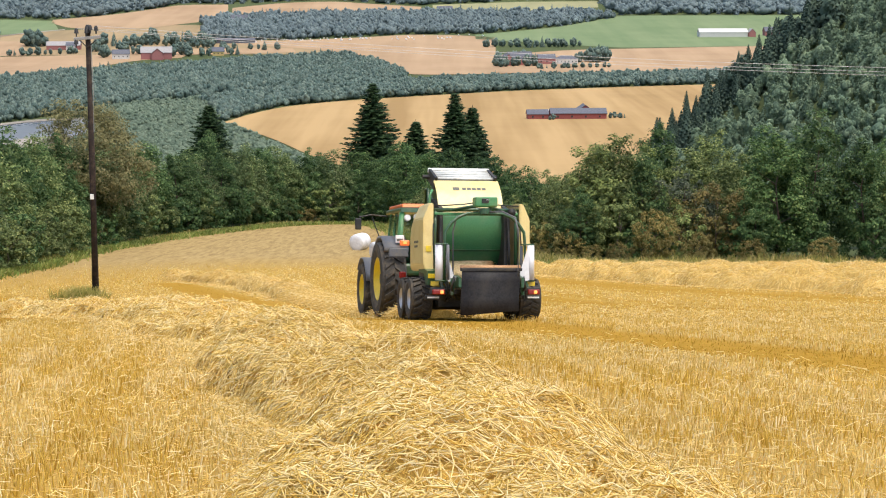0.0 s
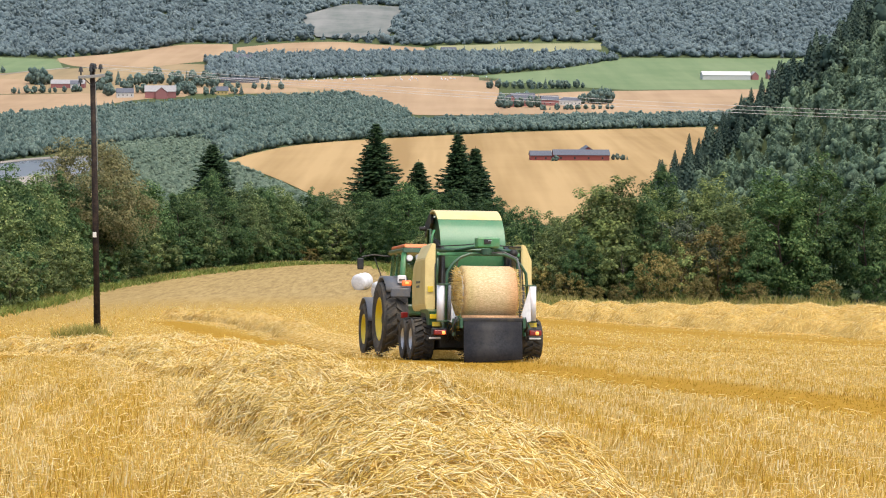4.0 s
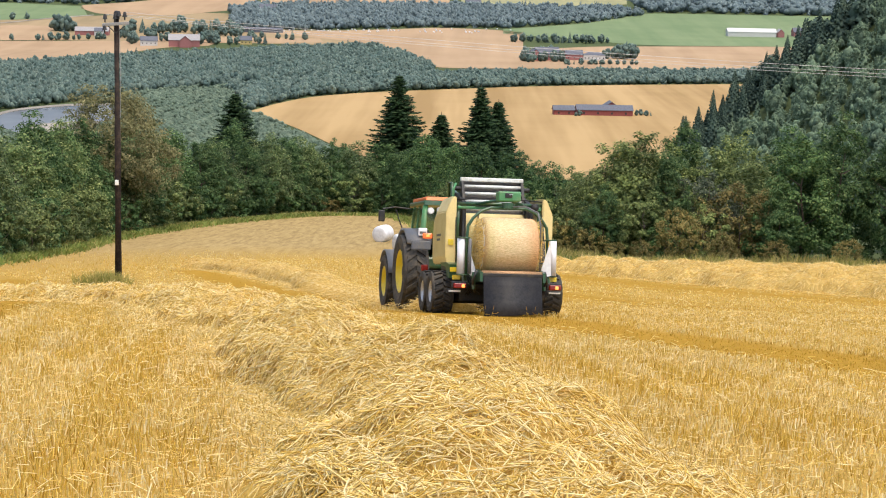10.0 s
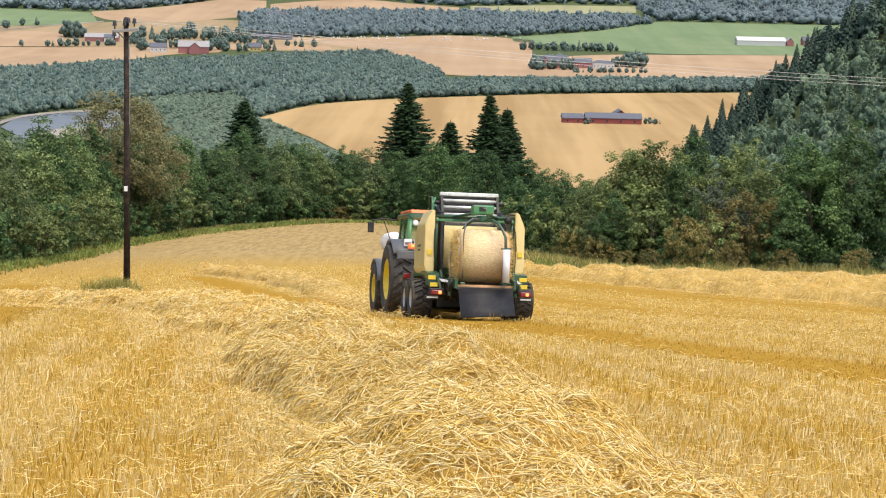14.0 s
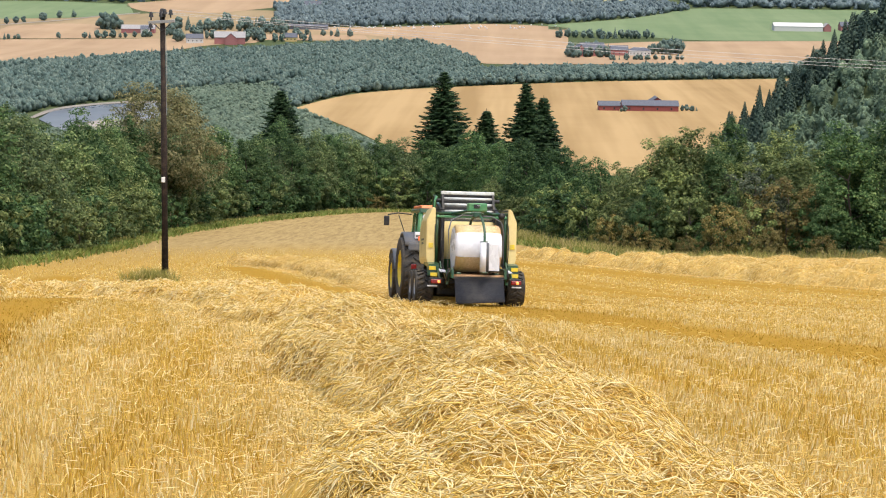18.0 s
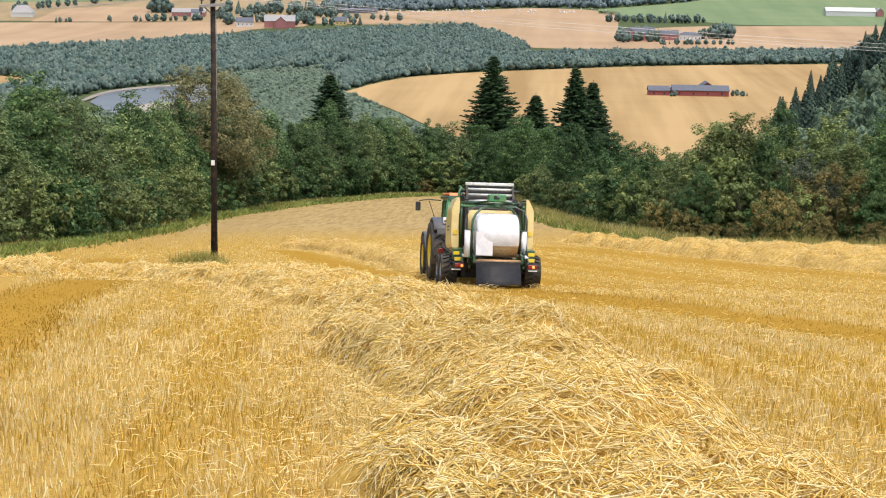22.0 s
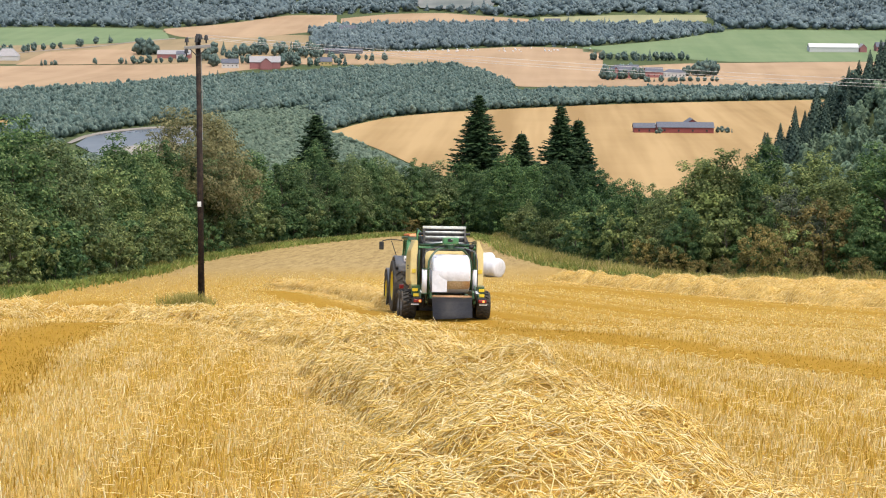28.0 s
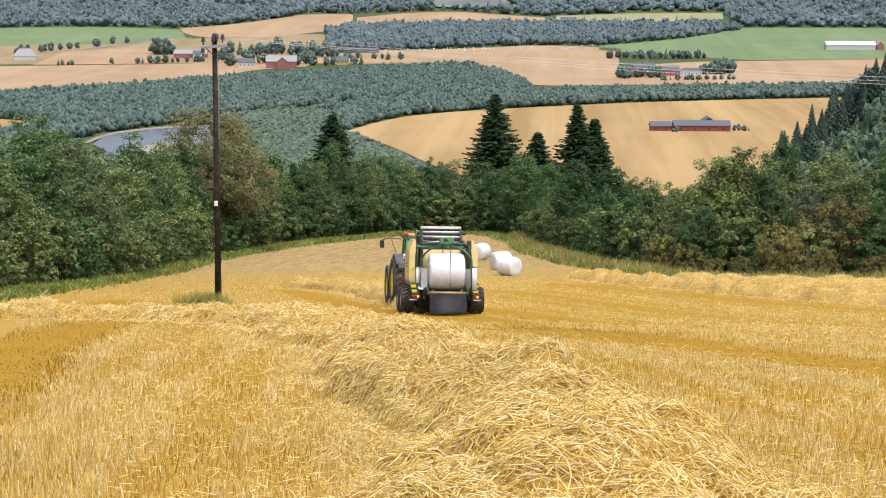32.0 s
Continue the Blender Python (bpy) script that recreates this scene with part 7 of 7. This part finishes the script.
MAT_TILT = [(0, -4), (2.4, -8), (4.2, -22), (11.2, -26), (12.4, -49), (32, -49)]
BALE_AT = [(0, 0.5, 0.98), (0.4, 0.3, 1.02), (0.8, -0.05, 1.12), (1.2, -0.4, 1.2), (1.6, -0.72, 1.25), (2.4, -1.15, 1.3), (3.6, -1.6, 1.42), (4.4, -1.75, 1.5), (32, -1.75, 1.5)]
BALE_TURN = [(0, 60), (2.4, 20), (4.4, 0), (15.8, 0), (18, -24), (20, -85), (32, -400)]


def value(rows, t, k=1):
    c = list(zip(*rows))
    return float(np.interp(t, c[0], c[k]))


def rolled(t, r):
    """Turn of a wheel of radius r by t, in degrees."""
    d = 0.0
    c = np.array([(p[1], p[2]) for p in DRIVE])
    s = np.concatenate([[0], np.cumsum(np.hypot(*np.diff(c, axis=0).T))])
    return -math.degrees(float(np.interp(t, [p[0] for p in DRIVE], s)) / r)


FINE = [round(0.1 * k, 1) for k in range(0, 321)]


def web_turn(s, t):
    """The film runs from its roll to the corner of the bale that it left last: the turn of the web on its arm, in degrees."""
    a = radians(value(ARMS, t))
    x, y = s * 0.9, s * 0.1
    rx, ry = x * math.cos(a) + y * math.sin(a), -x * math.sin(a) + y * math.cos(a)
    best, turn = 9.0, 0.0
    for cx, cy in ((0.56, 0.6), (0.56, -0.5), (-0.56, 0.6), (-0.56, -0.5)):
        dx, dy = cx - rx, cy - ry
        off = math.atan2(-rx * dy + ry * dx, -rx * dx - ry * dy)
        if off < best:
            best, turn = off, math.atan2(dy, dx)
    return math.degrees(turn + a) - 90


def motions():
    walk(baler, [(t, baler_pose(t)) for t in TICKS])
    walk(tractor, [(t, tractor_pose(t)) for t in TICKS])
    for w in baler_wheels + tractor_wheels:
        x, y, r = w.matrix_basis.translation
        walk(w, [(t, pose(x, y, r, rolled(t, r))) for t in TICKS])
    steps = sorted(set(TICKS) | {0.4, 0.8, 1.2, 1.6})
    walk(gate, [(t, pose(0, 0.75, 1.93 + value(LIFT, value(GATE, t)), -value(GATE, t))) for t in steps])
    walk(arms, [(t, pose(0, -1.8, 0, 0, 0, -value(ARMS, t))) for t in FINE])
    walk(table_edge, [(t, pose(0, -2.42, value(EDGE_AT, t))) for t in TICKS])
    walk(mat, [(t, pose(0, 0, 0, value(MAT_TILT, t))) for t in TICKS])
    for s, web in webs:
        rows, last = [], -20.0
        for t in FINE:
            aim = web_turn(s, t) if t > 13.4 else -20.0
            last += (aim - last + 180) % 360 - 180
            rows.append((t, pose(s * 0.9, s * 0.1, 1.26, 0, 0, last)))
        walk(web, rows)
    for s, tail in zip((-1, 1), tails):
        fold = [(0, 0), (12.6, 0), (13.6, -82), (32, -82)]
        walk(tail, [(t, pose(s * 0.93, -1.95, 0.88, value(fold, t), 0, 0)) for t in TICKS])
    walk(straw_bale, [(t, baler_pose(t) @ pose(0, value(BALE_AT, t), value(BALE_AT, t, 2), value(BALE_TURN, t))) for t in TICKS])
    # each piece of the windrow lies still until the pick-up reaches it, then goes up into the press chamber and rides along
    reach = [(t, drive_at(t)) for t in np.arange(0, 32.01, 0.1)]
    for ob, x, y, h, s0 in chunks:
        rest = on_ground(x, y, h, 0.8, 0.8)
        hits = [t for t, (bx, by, bh) in reach if math.hypot(x - bx, y - by) < 2.3 or by > y]
        if not hits:
            walk(ob, [(0, rest), (32, rest)])
            continue
        t0 = max(0.05, round(float(hits[0]), 2))
        rows = [(0, rest), (t0, rest)]
        for k, dt in enumerate(np.linspace(0.15, 0.9, 6)):
            f = (k + 1) / 6
            if t0 + dt <= 32:
                m = baler_pose(t0 + dt) @ pose(0, 2.2 - 0.9 * f, 0.1 + 1.5 * f)
                rows.append((round(t0 + dt, 2), m))
        for t in TICKS:
            if t > t0 + 1.1:
                rows.append((t, baler_pose(t) @ pose(0, 1.3, 1.6)))
        walk(ob, rows)
    # chaff: rides under the bale, drops to the ground within half a second and stays there
    for ob, x, y, t0, turn in chaff:
        rows = [(t, baler_pose(t) @ pose(x, -1.6, 0.8, 0, 0, turn)) for t in (0.0, round(t0, 2))]
        edge = baler_pose(t0) @ pose(x, y, 0.8, 40, 0, turn)
        ends = baler_pose(t0) @ pose(x * 1.1, y - 0.95, 0.03, 160, 0, turn)
        mid = baler_pose(t0) @ pose(x * 1.03, y - 0.1, 0.6, 95, 0, turn)
        walk(ob, rows + [(round(t0 + 0.15, 2), edge), (round(t0 + 0.35, 2), mid), (round(t0 + 0.6, 2), ends), (32, ends)])
    # each film band draws tight over the bale as the arms reach it: until then it lies under the outer straw
    for a, band in film_bands:
        d = Vector((0, math.cos(radians(a)), math.sin(radians(a))))
        at = [t for t in np.arange(14.3, 31, 0.1) if abs((a + value(BALE_TURN, t) - 184 + 180) % 360 - 180) < 33]
        start = round(float(at[0]), 2) if at else 24.0
        walk(band, [(0, Matrix.Translation(d * -0.06)), (start, Matrix.Translation(d * -0.06)), (start + 0.35, Matrix()), (32, Matrix())])
    for e, straws in end_straws:
        walk(straws, [(0, Matrix()), (16.4, Matrix()), (17.4, Matrix.Translation((-0.2 * e, 0, 0))), (32, Matrix.Translation((-0.2 * e, 0, 0)))])
    for s, end in film_ends:
        walk(end, [(0, Matrix.Translation((-0.06 * s, 0, 0))), (16.6, Matrix.Translation((-0.06 * s, 0, 0))), (17.4, Matrix()), (32, Matrix())])


motions()
